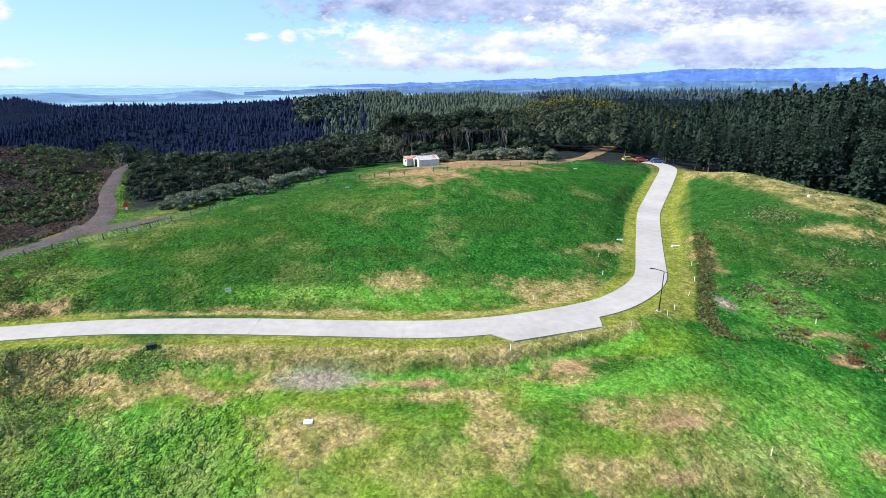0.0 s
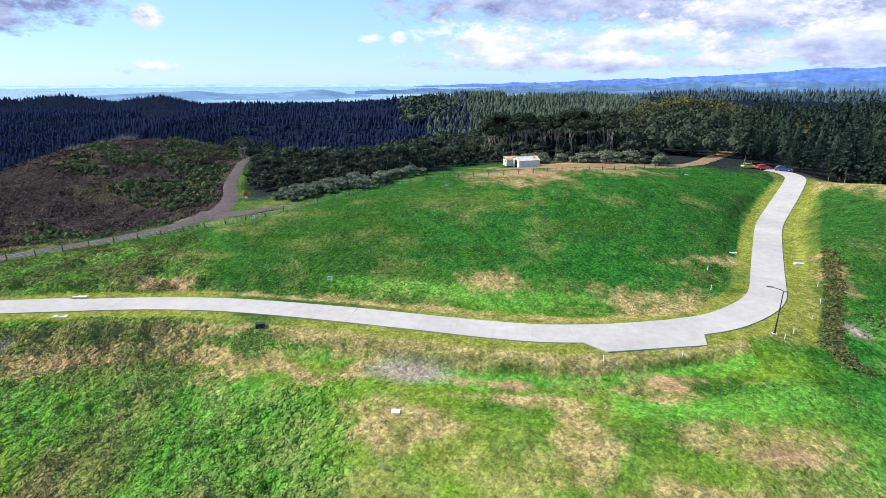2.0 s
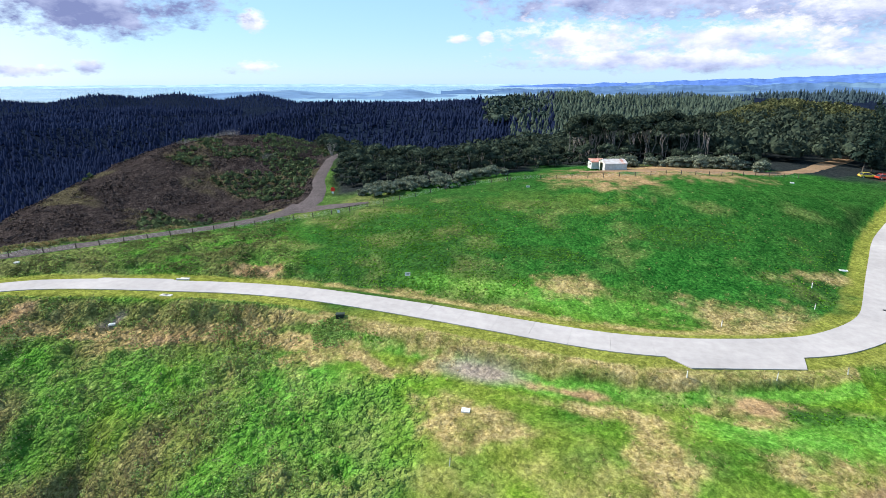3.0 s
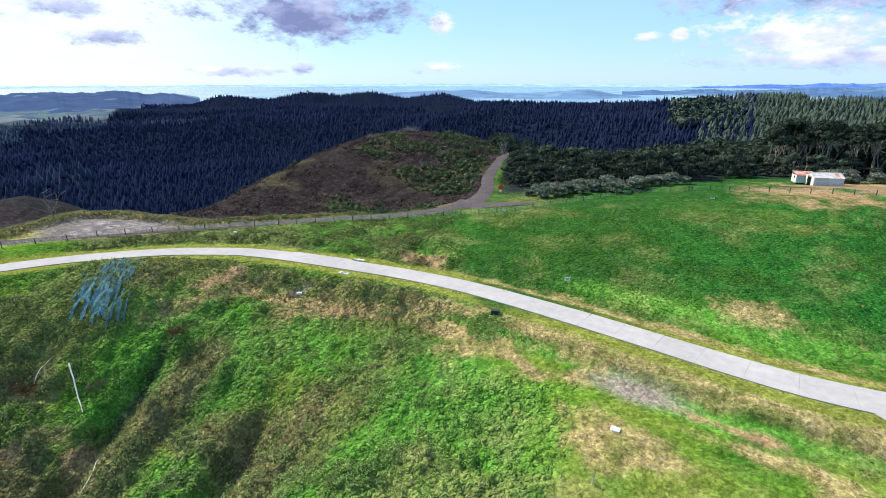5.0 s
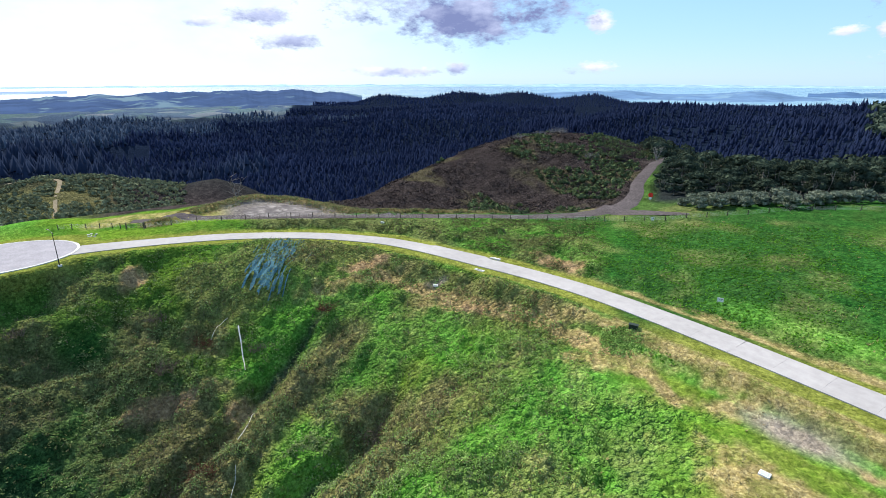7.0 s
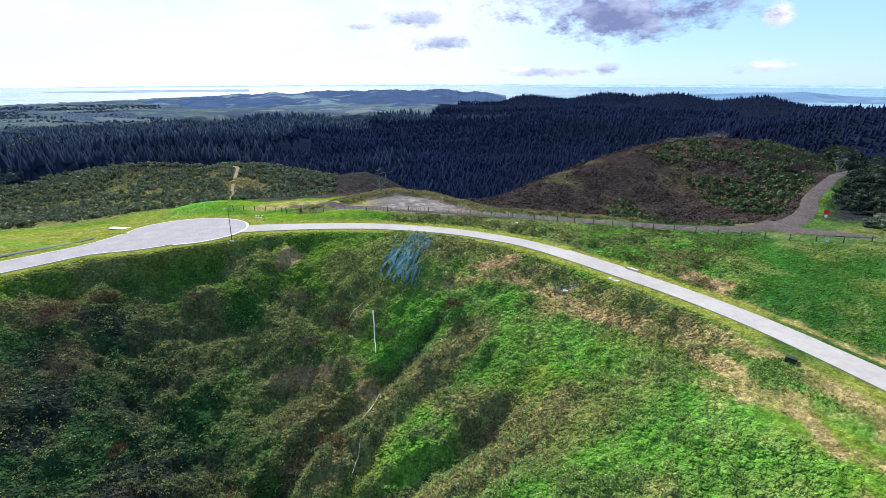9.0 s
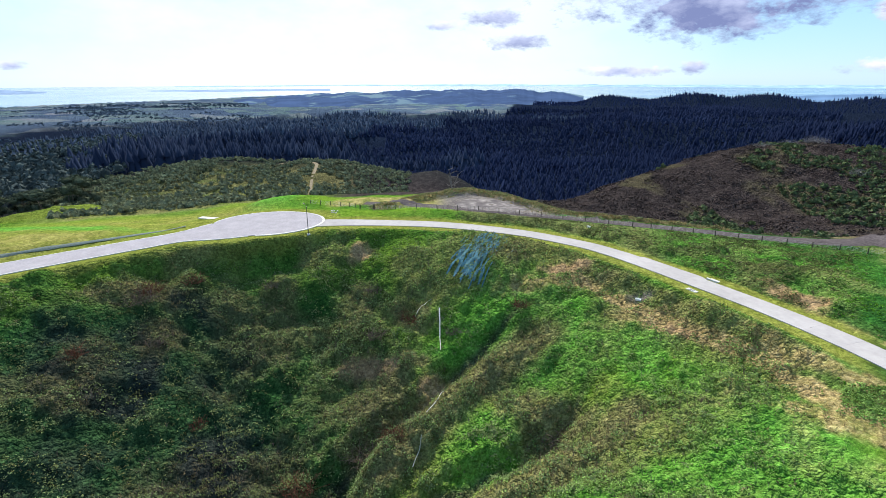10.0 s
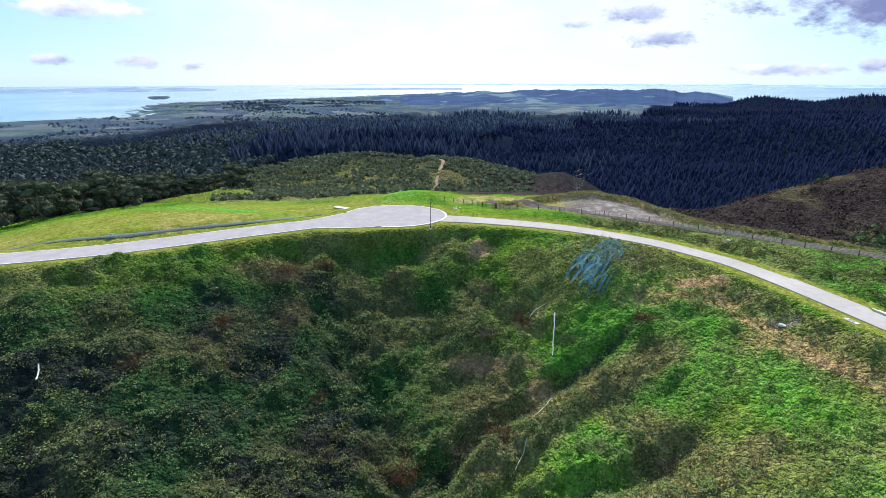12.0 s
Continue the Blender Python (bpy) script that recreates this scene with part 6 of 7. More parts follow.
# ---- the old shed ----
def shed():
    s = thing("shed", -5.2, 164.2, 24, "old pale tin farm shed with rusty patched roof and open doorway", "shed")
    w, d, h, rise = 6.6, 5.2, 2.3, 0.9

    def panel_row(name, x0, x1, y, z0, z1, mat, facing, step=2.4):
        n = max(1, round((x1 - x0) / step))
        for i in range(n):
            a, b = x0 + (x1 - x0) * i / n, x0 + (x1 - x0) * (i + 1) / n
            wide = b - a
            off = 0.004 * (i % 2)
            if facing == "y":
                part(name, box_bm(wide - 0.01, 0.04, z1 - z0, 0.004, ((a + b) / 2, y - off, z0)), mat, s)
            else:
                part(name, box_bm(0.04, wide - 0.01, z1 - z0, 0.004, (y - off, (a + b) / 2, z0)), mat, s)
    panel_row("wall_sheet", -w / 2, w / 2, -d / 2, -0.15, h, M_OFFWHITE, "y")
    panel_row("wall_sheet", -w / 2, w / 2, d / 2, -0.15, h, M_OFFWHITE, "y")
    panel_row("wall_sheet", -d / 2, d / 2, w / 2, -0.15, h, M_OFFWHITE, "x")
    panel_row("wall_sheet", -d / 2, -0.9, -w / 2, -0.15, h, M_OFFWHITE, "x")
    panel_row("wall_sheet", 1.3, d / 2, -w / 2, -0.15, h, M_OFFWHITE, "x")
    # near-black panel added behind the opening in place of the shade inside
    part("back_wall_inside", box_bm(0.06, 2.3, h - 0.2, 0, (-w / 2 + 1.6, 0.2, -0.1)), M_DARK, s, "dark panel standing in for the shade inside the doorway")
    part("door_leaf", box_bm(0.05, 0.9, 2.0, 0.01, (-w / 2 - 0.05, 1.75, 0)), M_OFFWHITE, s, "pushed-back sliding door")
    part("lintel", box_bm(0.08, 2.3, 0.25, 0.01, (-w / 2, 0.2, h - 0.25)), M_TIMBER, s)
    for x in (-w / 2, w / 2):
        bm = bmesh.new()
        pts = [(-d / 2, h), (d / 2, h), (0, h + rise)]
        f = [bm.verts.new((x + 0.02, y, z)) for y, z in pts]
        g = [bm.verts.new((x - 0.02, y, z)) for y, z in pts]
        bm.faces.new(f)
        bm.faces.new(g[::-1])
        for i in range(3):
            bm.faces.new((f[i], g[i], g[(i + 1) % 3], f[(i + 1) % 3]))
        bmesh.ops.recalc_face_normals(bm, faces=bm.faces)
        part("gable", bm, M_OFFWHITE, s, flat=True)
    run = math.hypot(d / 2, rise) + 0.3
    tilt = math.degrees(math.atan2(rise, d / 2))
    n = 8
    rusty = (6,)
    for i in range(n):
        for sgn in (-1, 1):
            x = -w / 2 - 0.15 + (w + 0.3) * (i + 0.5) / n
            bm = box_bm((w + 0.3) / n + 0.02, run, 0.04, 0.004)
            bmesh.ops.transform(bm, matrix=pose(x, sgn * (d / 4 + 0.06), h + rise / 2 + 0.02 + 0.008 * (i % 2), -sgn * tilt), verts=bm.verts)
            part("roof_sheet", bm, M_RUST if i in rusty else M_TIN, s, "rust-red roof sheet" if i in rusty else "")
    part("ridge_cap", box_bm(w + 0.35, 0.4, 0.05, 0.01, (0, 0, h + rise + 0.06)), M_TIN, s)
    # lower lean-to behind the open end
    lx, ly, lw, ld, lh = -w / 2 + 0.2, d / 2 + 1.7, 4.6, 3.2, 2.0
    part("lean_to_wall", box_bm(lw, 0.05, lh, 0.005, (lx, ly - ld / 2, -0.1)), M_OFFWHITE, s)
    part("lean_to_wall", box_bm(lw, 0.05, lh + 0.5, 0.005, (lx, ly + ld / 2, -0.1)), M_OFFWHITE, s)
    part("lean_to_wall", box_bm(0.05, ld, lh, 0.005, (lx - lw / 2, ly, -0.1)), M_OFFWHITE, s)
    part("lean_to_wall", box_bm(0.05, ld, lh, 0.005, (lx + lw / 2, ly, -0.1)), M_OFFWHITE, s)
    part("window", box_bm(0.06, 0.8, 0.6, 0.01, (lx - lw / 2 - 0.02, ly - 0.4, 1.0)), M_DARK, s, "small dark shed window")
    for i in range(5):
        bm = box_bm(lw / 5 + 0.08, ld + 0.7, 0.04, 0.004)
        bmesh.ops.transform(bm, matrix=pose(lx - lw / 2 + lw * (i + 0.5) / 5, ly, lh + 0.22 + 0.008 * (i % 2), 9), verts=bm.verts)
        part("roof_sheet", bm, M_RUST, s, "rust-red lean-to roof sheet")
    return s


shed()


# ---- parked cars ----
def car(x, y, turn, label, body_mat, long=4.4, high=1.46):
    c = thing("car", x, y, turn, label, "car", "parked cars", z=max(z_at(x, y), 0) + 0.02)
    wide = 1.76
    prof = [(-0.5, 0.30), (-0.49, 0.62), (-0.44, 0.80), (-0.22, 0.88), (-0.10, 1.0), (0.20, 1.0), (0.42, 0.95), (0.485, 0.80), (0.5, 0.50), (0.48, 0.28)]
    bm = bmesh.new()
    rows = []
    for sy, k in ((-1, 0.93), (-0.86, 1.0), (0.86, 1.0), (1, 0.93)):
        rows.append([bm.verts.new((px * long * (1 if abs(sy) < 1 else 0.985), sy * wide / 2, min(pz, 0.93) * 0.98 * (k if pz > 0.6 else 1))) for px, pz in prof])
    for p, q in zip(rows, rows[1:]):
        for i in range(len(prof)):
            j = (i + 1) % len(prof)
            bm.faces.new((p[i], p[j], q[j], q[i]))
    bm.faces.new(rows[0][::-1])
    bm.faces.new(rows[-1])
    bmesh.ops.recalc_face_normals(bm, faces=bm.faces)
    part("body", bm, body_mat, c)
    bm = bmesh.new()
    low = [(-0.20 * long, 0.80), (0.44 * long, 0.80), (0.44 * long, -0.80), (-0.20 * long, -0.80)]
    top = [(-0.05 * long, 0.60), (0.30 * long, 0.60), (0.30 * long, -0.60), (-0.05 * long, -0.60)]
    a = [bm.verts.new((px, py, 0.88)) for px, py in low]
    b = [bm.verts.new((px, py, high - 0.04)) for px, py in top]
    for i in range(4):
        bm.faces.new((a[i], a[(i + 1) % 4], b[(i + 1) % 4], b[i]))
    bm.faces.new(b)
    bm.faces.new(a[::-1])
    bmesh.ops.recalc_face_normals(bm, faces=bm.faces)
    cabin = part("cabin_glass", bm, M_GLASS, c, "dark tinted car windows", flat=True)
    part("roof", box_bm(0.37 * long, 1.24, 0.06, 0.02, (0.125 * long, 0, high - 0.05)), body_mat, c)
    for px, qx in ((-0.20, -0.05), (0.44, 0.30)):
        for sy in (-1, 1):
            part("pillar", rod_bm([(px * long, sy * 0.80, 0.88), (qx * long, sy * 0.60, high - 0.02)], (0.04, 0.04), 5), body_mat, c)
    for px in (-0.32, 0.31):
        for sy in (-1, 1):
            bm = bmesh.new()
            bmesh.ops.create_cone(bm, cap_ends=True, segments=20, radius1=0.32, radius2=0.32, depth=0.22)
            bmesh.ops.transform(bm, matrix=pose(px * long, sy * 0.80, 0.32, 90), verts=bm.verts)
            t = part("wheel", bm, M_TYRE, c)
            bm = bmesh.new()
            bmesh.ops.create_cone(bm, cap_ends=True, segments=16, radius1=0.20, radius2=0.20, depth=0.02)
            bmesh.ops.transform(bm, matrix=pose(px * long, sy * 0.915, 0.32, 90), verts=bm.verts)
            part("rim", bm, M_RIM, t)
    for sy in (-1, 1):
        part("headlight", box_bm(0.10, 0.34, 0.14, 0.03, (-0.485 * long, sy * 0.58, 0.58)), M_WHITE, c, "clear headlight")
        part("tail_light", box_bm(0.08, 0.26, 0.18, 0.03, (0.485 * long, sy * 0.62, 0.62)), M_RED, c, "red tail light")
        part("mirror", box_bm(0.12, 0.18, 0.12, 0.03, (-0.13 * long, sy * 0.95, 0.92)), body_mat, c)
    part("bumper", box_bm(0.12, 1.6, 0.22, 0.04, (-0.5 * long, 0, 0.28)), M_DARK_STEEL, c)
    part("bumper", box_bm(0.12, 1.6, 0.22, 0.04, (0.495 * long, 0, 0.28)), M_DARK_STEEL, c)
    return c


car(70.2, 172.6, 168, "blue hatchback parked at the top of the lane", paint("blue_car_paint", (0.03, 0.06, 0.22)))
car(65.3, 174.4, 196, "red car parked on the grass by the pines", paint("red_car_paint", (0.55, 0.05, 0.02)))
car(61.8, 175.6, 190, "yellow car parked beside a red one", paint("yellow_car_paint", (0.62, 0.50, 0.06)))


# ---- signs, boards, boxes and pegs ----
def road_sign():
    s = thing("road_sign", -74.0, 120.0, 28, "red road sign with white disc on a timber post", "road sign")
    part("post", rod_bm([(0, 0, -0.3), (0, 0, 2.3)], (0.05, 0.05), 8), M_TIMBER, s)
    bm = bmesh.new()
    bmesh.ops.create_cone(bm, cap_ends=True, segments=8, radius1=0.62, radius2=0.62, depth=0.04)
    bmesh.ops.transform(bm, matrix=pose(0, -0.08, 1.75, 90, 0, 0) @ pose(0, 0, 0, 0, 0, 22.5), verts=bm.verts)
    part("board", bm, M_RED, s, flat=True)
    bm = bmesh.new()
    bmesh.ops.create_cone(bm, cap_ends=True, segments=20, radius1=0.34, radius2=0.34, depth=0.04)
    bmesh.ops.transform(bm, matrix=pose(0.0, -0.10, 0.92, 90), verts=bm.verts)
    part("disc", bm, M_WHITE, s, "white disc plate", flat=True)


road_sign()


def notice_board(x, y, turn, label, wide=0.85, high=0.62, foot=0.35):
    b = thing("notice_board", x, y, turn, label, "sign board", "lot boards")
    part("panel", box_bm(wide, 0.03, high, 0.006, (0, 0, foot)), M_WHITE, b)
    for sx in (-1, 1):
        part("leg", box_bm(0.05, 0.05, foot + high * 0.8 + 0.3, 0.005, (sx * wide * 0.36, 0.045, -0.3)), M_TIMBER, b)
    part("lettering", box_bm(wide * 0.7, 0.006, 0.07, 0, (0, -0.018, foot + high * 0.62)), M_DARK, b, "dark unreadable line of lettering")
    part("lettering", box_bm(wide * 0.5, 0.006, 0.05, 0, (0, -0.018, foot + high * 0.40)), M_DARK, b, "dark unreadable line of lettering")


notice_board(-32.2, 73.2, 22, "small white lot board on two legs in rough grass")
notice_board(-103.9, -68.3, 118, "small white lot board on the flat lawn")
notice_board(-23.1, 126.0, 12, "small white board low in the lawn by the fence", 0.9, 0.4, 0.2)
notice_board(-61.6, 101.8, 30, "white board leaning by the fence near the track", 0.6, 0.7, 0.25)


def slab_cover(x, y, turn, label, sx, sy, sz=0.16):
    c = thing("concrete_cover", x, y, turn, label, "cover")
    part("surround", box_bm(sx, sy, sz, 0.02, (0, 0, -0.06)), M_WHITE, c)
    part("lid", box_bm(sx * 0.7, sy * 0.7, 0.04, 0.008, (0, 0, sz - 0.07)), M_OFFWHITE, c)


slab_cover(-14.1, 46.9, 8, "white concrete service cover set in the grass", 0.95, 0.75, 0.3)
slab_cover(46.4, 99.7, 5, "long white concrete cover on the road verge", 1.9, 0.6, 0.25)
slab_cover(36.5, 103.8, 5, "white concrete cover at the lane edge", 1.3, 0.5, 0.25)
slab_cover(-70.6, 50.5, 40, "white concrete lid on the bank", 0.9, 0.6, 0.3)
slab_cover(-101.2, 57.6, 30, "white stone-like cover on the fence bank", 0.8, 0.6, 0.4)
slab_cover(39.8, 157.8, 0, "pale cover at the far side of the lawn", 0.9, 0.5, 0.3)
slab_cover(82.3, 115.9, 10, "white cover on the dry crest", 0.8, 0.5, 0.4)


def service_cabinet():
    c = thing("service_cabinet", -36.6, 59.2, 24, "dark green metal service cabinet on the edge of the bank", "cabinet")
    part("body", box_bm(1.15, 0.6, 0.62, 0.03, (0, 0, -0.1)), M_GREEN_BOX, c)
    part("lid", box_bm(1.3, 0.76, 0.08, 0.02, (0, 0, 0.52)), M_GREEN_BOX, c)
    part("door", box_bm(0.5, 0.02, 0.44, 0.006, (-0.27, -0.31, 0.02)), M_GREEN_BOX, c)
    part("door", box_bm(0.5, 0.02, 0.44, 0.006, (0.27, -0.31, 0.02)), M_GREEN_BOX, c)


service_cabinet()

PEGS = [(34.0, 70.7), (32.3, 69.0), (25.7, 64.9), (18.0, 61.4), (28.6, 91.3), (27.1, 83.4), (38.4, 75.9), (42.1, 81.9), (44.7, 88.9), (13.8, 73.4), (8.5, 58.5), (53.4, 68.3), (32.2, 42.8), (-13.3, 39.2)]
peg = thing("survey_peg", *PEGS[0], 10, "white-topped wooden survey peg in the grass", "peg", "survey pegs")
part("stake", box_bm(0.09, 0.09, 1.1, 0.008, (0, 0, -0.3)), M_WHITE, peg)
part("tip", box_bm(0.10, 0.10, 0.14, 0.008, (0, 0, 0.78)), M_TIMBER, peg)
for i, (px, py) in enumerate(PEGS[1:]):
    copy_thing(peg, pose(px, py, z_at(px, py), rng.normal(0, 4), rng.normal(0, 4), rng.uniform(0, 90)))

culvert = thing("culvert_headwall", -68.3, 62.4, 14, "white concrete culvert headwall beside the lane", "culvert")
part("wall", box_bm(2.2, 0.3, 0.35, 0.03, (0, 0, -0.1)), M_KERB, culvert)
part("apron", box_bm(1.6, 0.8, 0.1, 0.02, (0, 0.5, -0.05)), M_KERB, culvert)
grate = thing("drain_grate", -65.6, 56.4, 12, "pale concrete drain with a dark grate in the verge", "drain")
part("surround", box_bm(1.9, 0.7, 0.14, 0.02, (0, 0, -0.05)), M_KERB, grate)
for i in range(5):
    part("bar", box_bm(0.05, 0.5, 0.03, 0, (-0.4 + 0.2 * i, 0, 0.09)), M_DARK_STEEL, grate)
for i in range(7):
    px, py = -129.4 + rng.normal(0, 1.2), 3.0 + rng.normal(0, 0.7)
    st = thing("rock", px, py, rng.uniform(0, 360), "small pale rock lying on the verge", "rock", "pale rocks")
    bm = bmesh.new()
    bmesh.ops.create_icosphere(bm, subdivisions=2, radius=0.28)
    for v in bm.verts:
        v.co = v.co * (1 + 0.35 * noise.noise(v.co * 4 + Vector((i, 0, 0))))
        v.co.z *= 0.6
    part("stone", bm, M_STONE, st)


# ---- fences ----
def fence(points, label, gap, battens, high=1.15, post_mat=M_DARK_POST):
    line = smooth_line([(px, py, 0.0, 0.0) for px, py in points], 0.5)
    s = np.concatenate([[0], np.cumsum(np.linalg.norm(np.diff(line[:, :2], axis=0), axis=1))])
    f = tagged(new("fence"), label, "fence", "wire fences")
    u = np.arange(0, s[-1], gap)
    px, py = np.interp(u, s, line[:, 0]), np.interp(u, s, line[:, 1])
    pz = ground(px, py)
    post_me, batten_me = None, None
    for i in range(len(u)):
        if post_me is None:
            ob = part("post", rod_bm([(0, 0, -0.4), (0, 0, high), (0, 0, high + 0.03)], (0.10, 0.09, 0.05), 7), post_mat, f)
            post_me = ob.data
        else:
            ob = new("post", post_me)
            ob.parent = f
        ob.location, ob.rotation_euler = (px[i], py[i], pz[i]), (rng.normal(0, 0.04), rng.normal(0, 0.04), rng.uniform(0, 3))
        if battens and i + 1 < len(u):
            for k in range(1, battens + 1):
                t = k / (battens + 1)
                if batten_me is None:
                    ob = part("batten", box_bm(0.06, 0.05, high - 0.12, 0, (0, 0, 0.04)), M_TIMBER, f)
                    batten_me = ob.data
                else:
                    ob = new("batten", batten_me)
                    ob.parent = f
                ob.location = (px[i] * (1 - t) + px[i + 1] * t, py[i] * (1 - t) + py[i + 1] * t, pz[i] * (1 - t) + pz[i + 1] * t)
    for h in (0.25, 0.48, 0.72, 0.98):
        part("wire", rod_bm(np.column_stack([px, py, pz + h]), [0.012] * len(px), 3), M_WIRE, f)
    return f


fence([(-29, 132.8), (-24.1, 135.4), (-12.6, 138.5), (2.5, 143.3), (18.8, 150.8), (30.8, 160.5), (44, 166)], "weathered post and wire fence along the lawn's back", 4.0, 0)
fence([(-97.0, 70.3), (-88.0, 80.5), (-77.4, 91.0), (-70.4, 97.4), (-62.4, 102.5), (-57.4, 107.0), (-49.3, 116.4), (-39.4, 127.1), (-29, 132.8)], "dark post and wire fence climbing beside the bush", 4.2, 0)
fence([(-141.4, -2.0), (-135.3, 7.0), (-130.4, 9.8)], "dark post and wire fence running down behind the verge", 3.0, 0)
fence([(-128.7, 13.6), (-126.0, 24.6), (-122.5, 37.0), (-114.6, 48.6), (-106.0, 60.0), (-97.0, 70.3)], "batten and wire fence along the gravel yard", 5.2, 4)
gate = thing("farm_gate", -129.5, 11.7, 66, "dark tubular farm gate between fence posts", "gate")
for gx in (-1.8, 1.8):
    part("post", rod_bm([(gx, 0, -0.4), (gx, 0, 1.35)], (0.11, 0.10), 8), M_DARK_POST, gate)
part("stile", rod_bm([(-1.65, 0, 0.15), (-1.65, 0, 1.15)], (0.035, 0.035), 6), M_DARK_STEEL, gate)
part("stile", rod_bm([(1.65, 0, 0.15), (1.65, 0, 1.15)], (0.035, 0.035), 6), M_DARK_STEEL, gate)
for gz in (0.18, 0.42, 0.66, 0.9, 1.13):
    part("rail", rod_bm([(-1.65, 0, gz), (1.65, 0, gz)], (0.028, 0.028), 6), M_DARK_STEEL, gate)


# ---- dead wood ----
def dead_tree(x, y, high, label, seed, mat=None):
    r = np.random.default_rng(seed)
    t = thing("dead_tree", x, y, 0, label, "tree")
    blocks = []
    for k in range(4):
        a = r.uniform(0, 6.28)
        top = np.array([math.cos(a) * high * 0.35, math.sin(a) * high * 0.35, high * r.uniform(0.75, 1.0)])
        p = crooked(r, (r.normal(0, 0.1), r.normal(0, 0.1), -0.4), top, 7, 0.18)
        blocks.append((*limb(p, np.linspace(0.16, 0.03, 7), 6), 0))
        for j in range(6):
            s = p[r.integers(2, 7)]
            e = s + r.normal(0, 1, 3) * np.array([1.2, 1.2, 0.6]) + np.array([0, 0, 0.9])
            blocks.append((*limb(crooked(r, s, e, 4, 0.1), np.linspace(0.05, 0.012, 4), 4), 0))
    ob = new("skeleton", mesh_of("skeleton", blocks, [mat or M_BLEACHED]))
    ob.parent = t
    ob.data.shade_smooth()
    return t


dead_tree(-146.5, 38.5, 6.5, "grey leafless dead tree standing behind the yard bund", 3, M_PALE_BARK)
dead_tree(-103.0, 168.0, 5.0, "grey leafless dead tree beside the upper track", 5, M_PALE_BARK)


def fallen(name, a, b, r0, r1, label, bends=7, wander=0.12):
    """A log lying on the slope between two places."""
    r = np.random.default_rng(int(abs(a[0] * 10)))
    t = np.linspace(0, 1, bends)
    xs, ys = a[0] + (b[0] - a[0]) * t + r.normal(0, wander, bends), a[1] + (b[1] - a[1]) * t + r.normal(0, wander, bends)
    zs = ground(xs, ys) + np.linspace(r0, r1, bends) + 0.18
    ob = part(name, rod_bm(np.column_stack([xs, ys, zs]), np.linspace(r0, r1, bends) * r.uniform(0.85, 1.15, bends), 8), M_BLEACHED)
    return tagged(ob, label, "log")


fallen("fallen_log", (-78.6, 18.6), (-86.1, 20.2), 0.05, 0.14, "bleached white dead trunk lying down the gully side", 7, 0.04)
fallen("fallen_log", (-63.6, 13.0), (-68.2, 17.0), 0.05, 0.035, "thin pale pole lying in the gully growth", 5)
fallen("fallen_log", (-87.6, 15.8), (-89.2, 19.4), 0.045, 0.025, "thin bleached branch lying on the slope", 6, 0.06)
fallen("fallen_log", (-62.6, -55.4), (-64.6, -56.2), 0.12, 0.08, "short pale stick in dark growth", 4)
fallen("fallen_log", (-57.0, 9.5), (-60.2, 11.8), 0.045, 0.03, "thin grey pole lying across the slope", 4)


def brush_heap(x, y, size, label, seed, mat):
    """A tangle of dead stems."""
    r = np.random.default_rng(seed)
    h = tagged(new("brush_heap"), label, "brush", "dead brush heaps")
    h.location = (x, y, z_at(x, y))
    blocks = []
    for k in range(int(55 * size)):
        a, q = r.uniform(0, 6.28), size * math.sqrt(r.uniform(0, 1))
        s = np.array([q * math.cos(a), q * math.sin(a), r.uniform(0, 0.3)])
        e = s + np.array([r.normal(0, 0.7), r.normal(0, 0.7), r.uniform(0.1, 1.0)]) * size * 0.7
        m = (s + e) / 2 + r.normal(0, 0.12, 3) * size
        s[2] -= 0.3
        blocks.append((*limb([s, m, e], (0.035, 0.026, 0.010), 3), 0))
    ob = new("tangle", mesh_of("tangle", blocks, [mat]))
    ob.parent = h
    return h


M_RED_BRUSH = material("red_brown_brush", [(0.09, 0.035, 0.025), (0.20, 0.09, 0.06)], 2.0, 0.9, 0, stain=0.3, island=0.4)
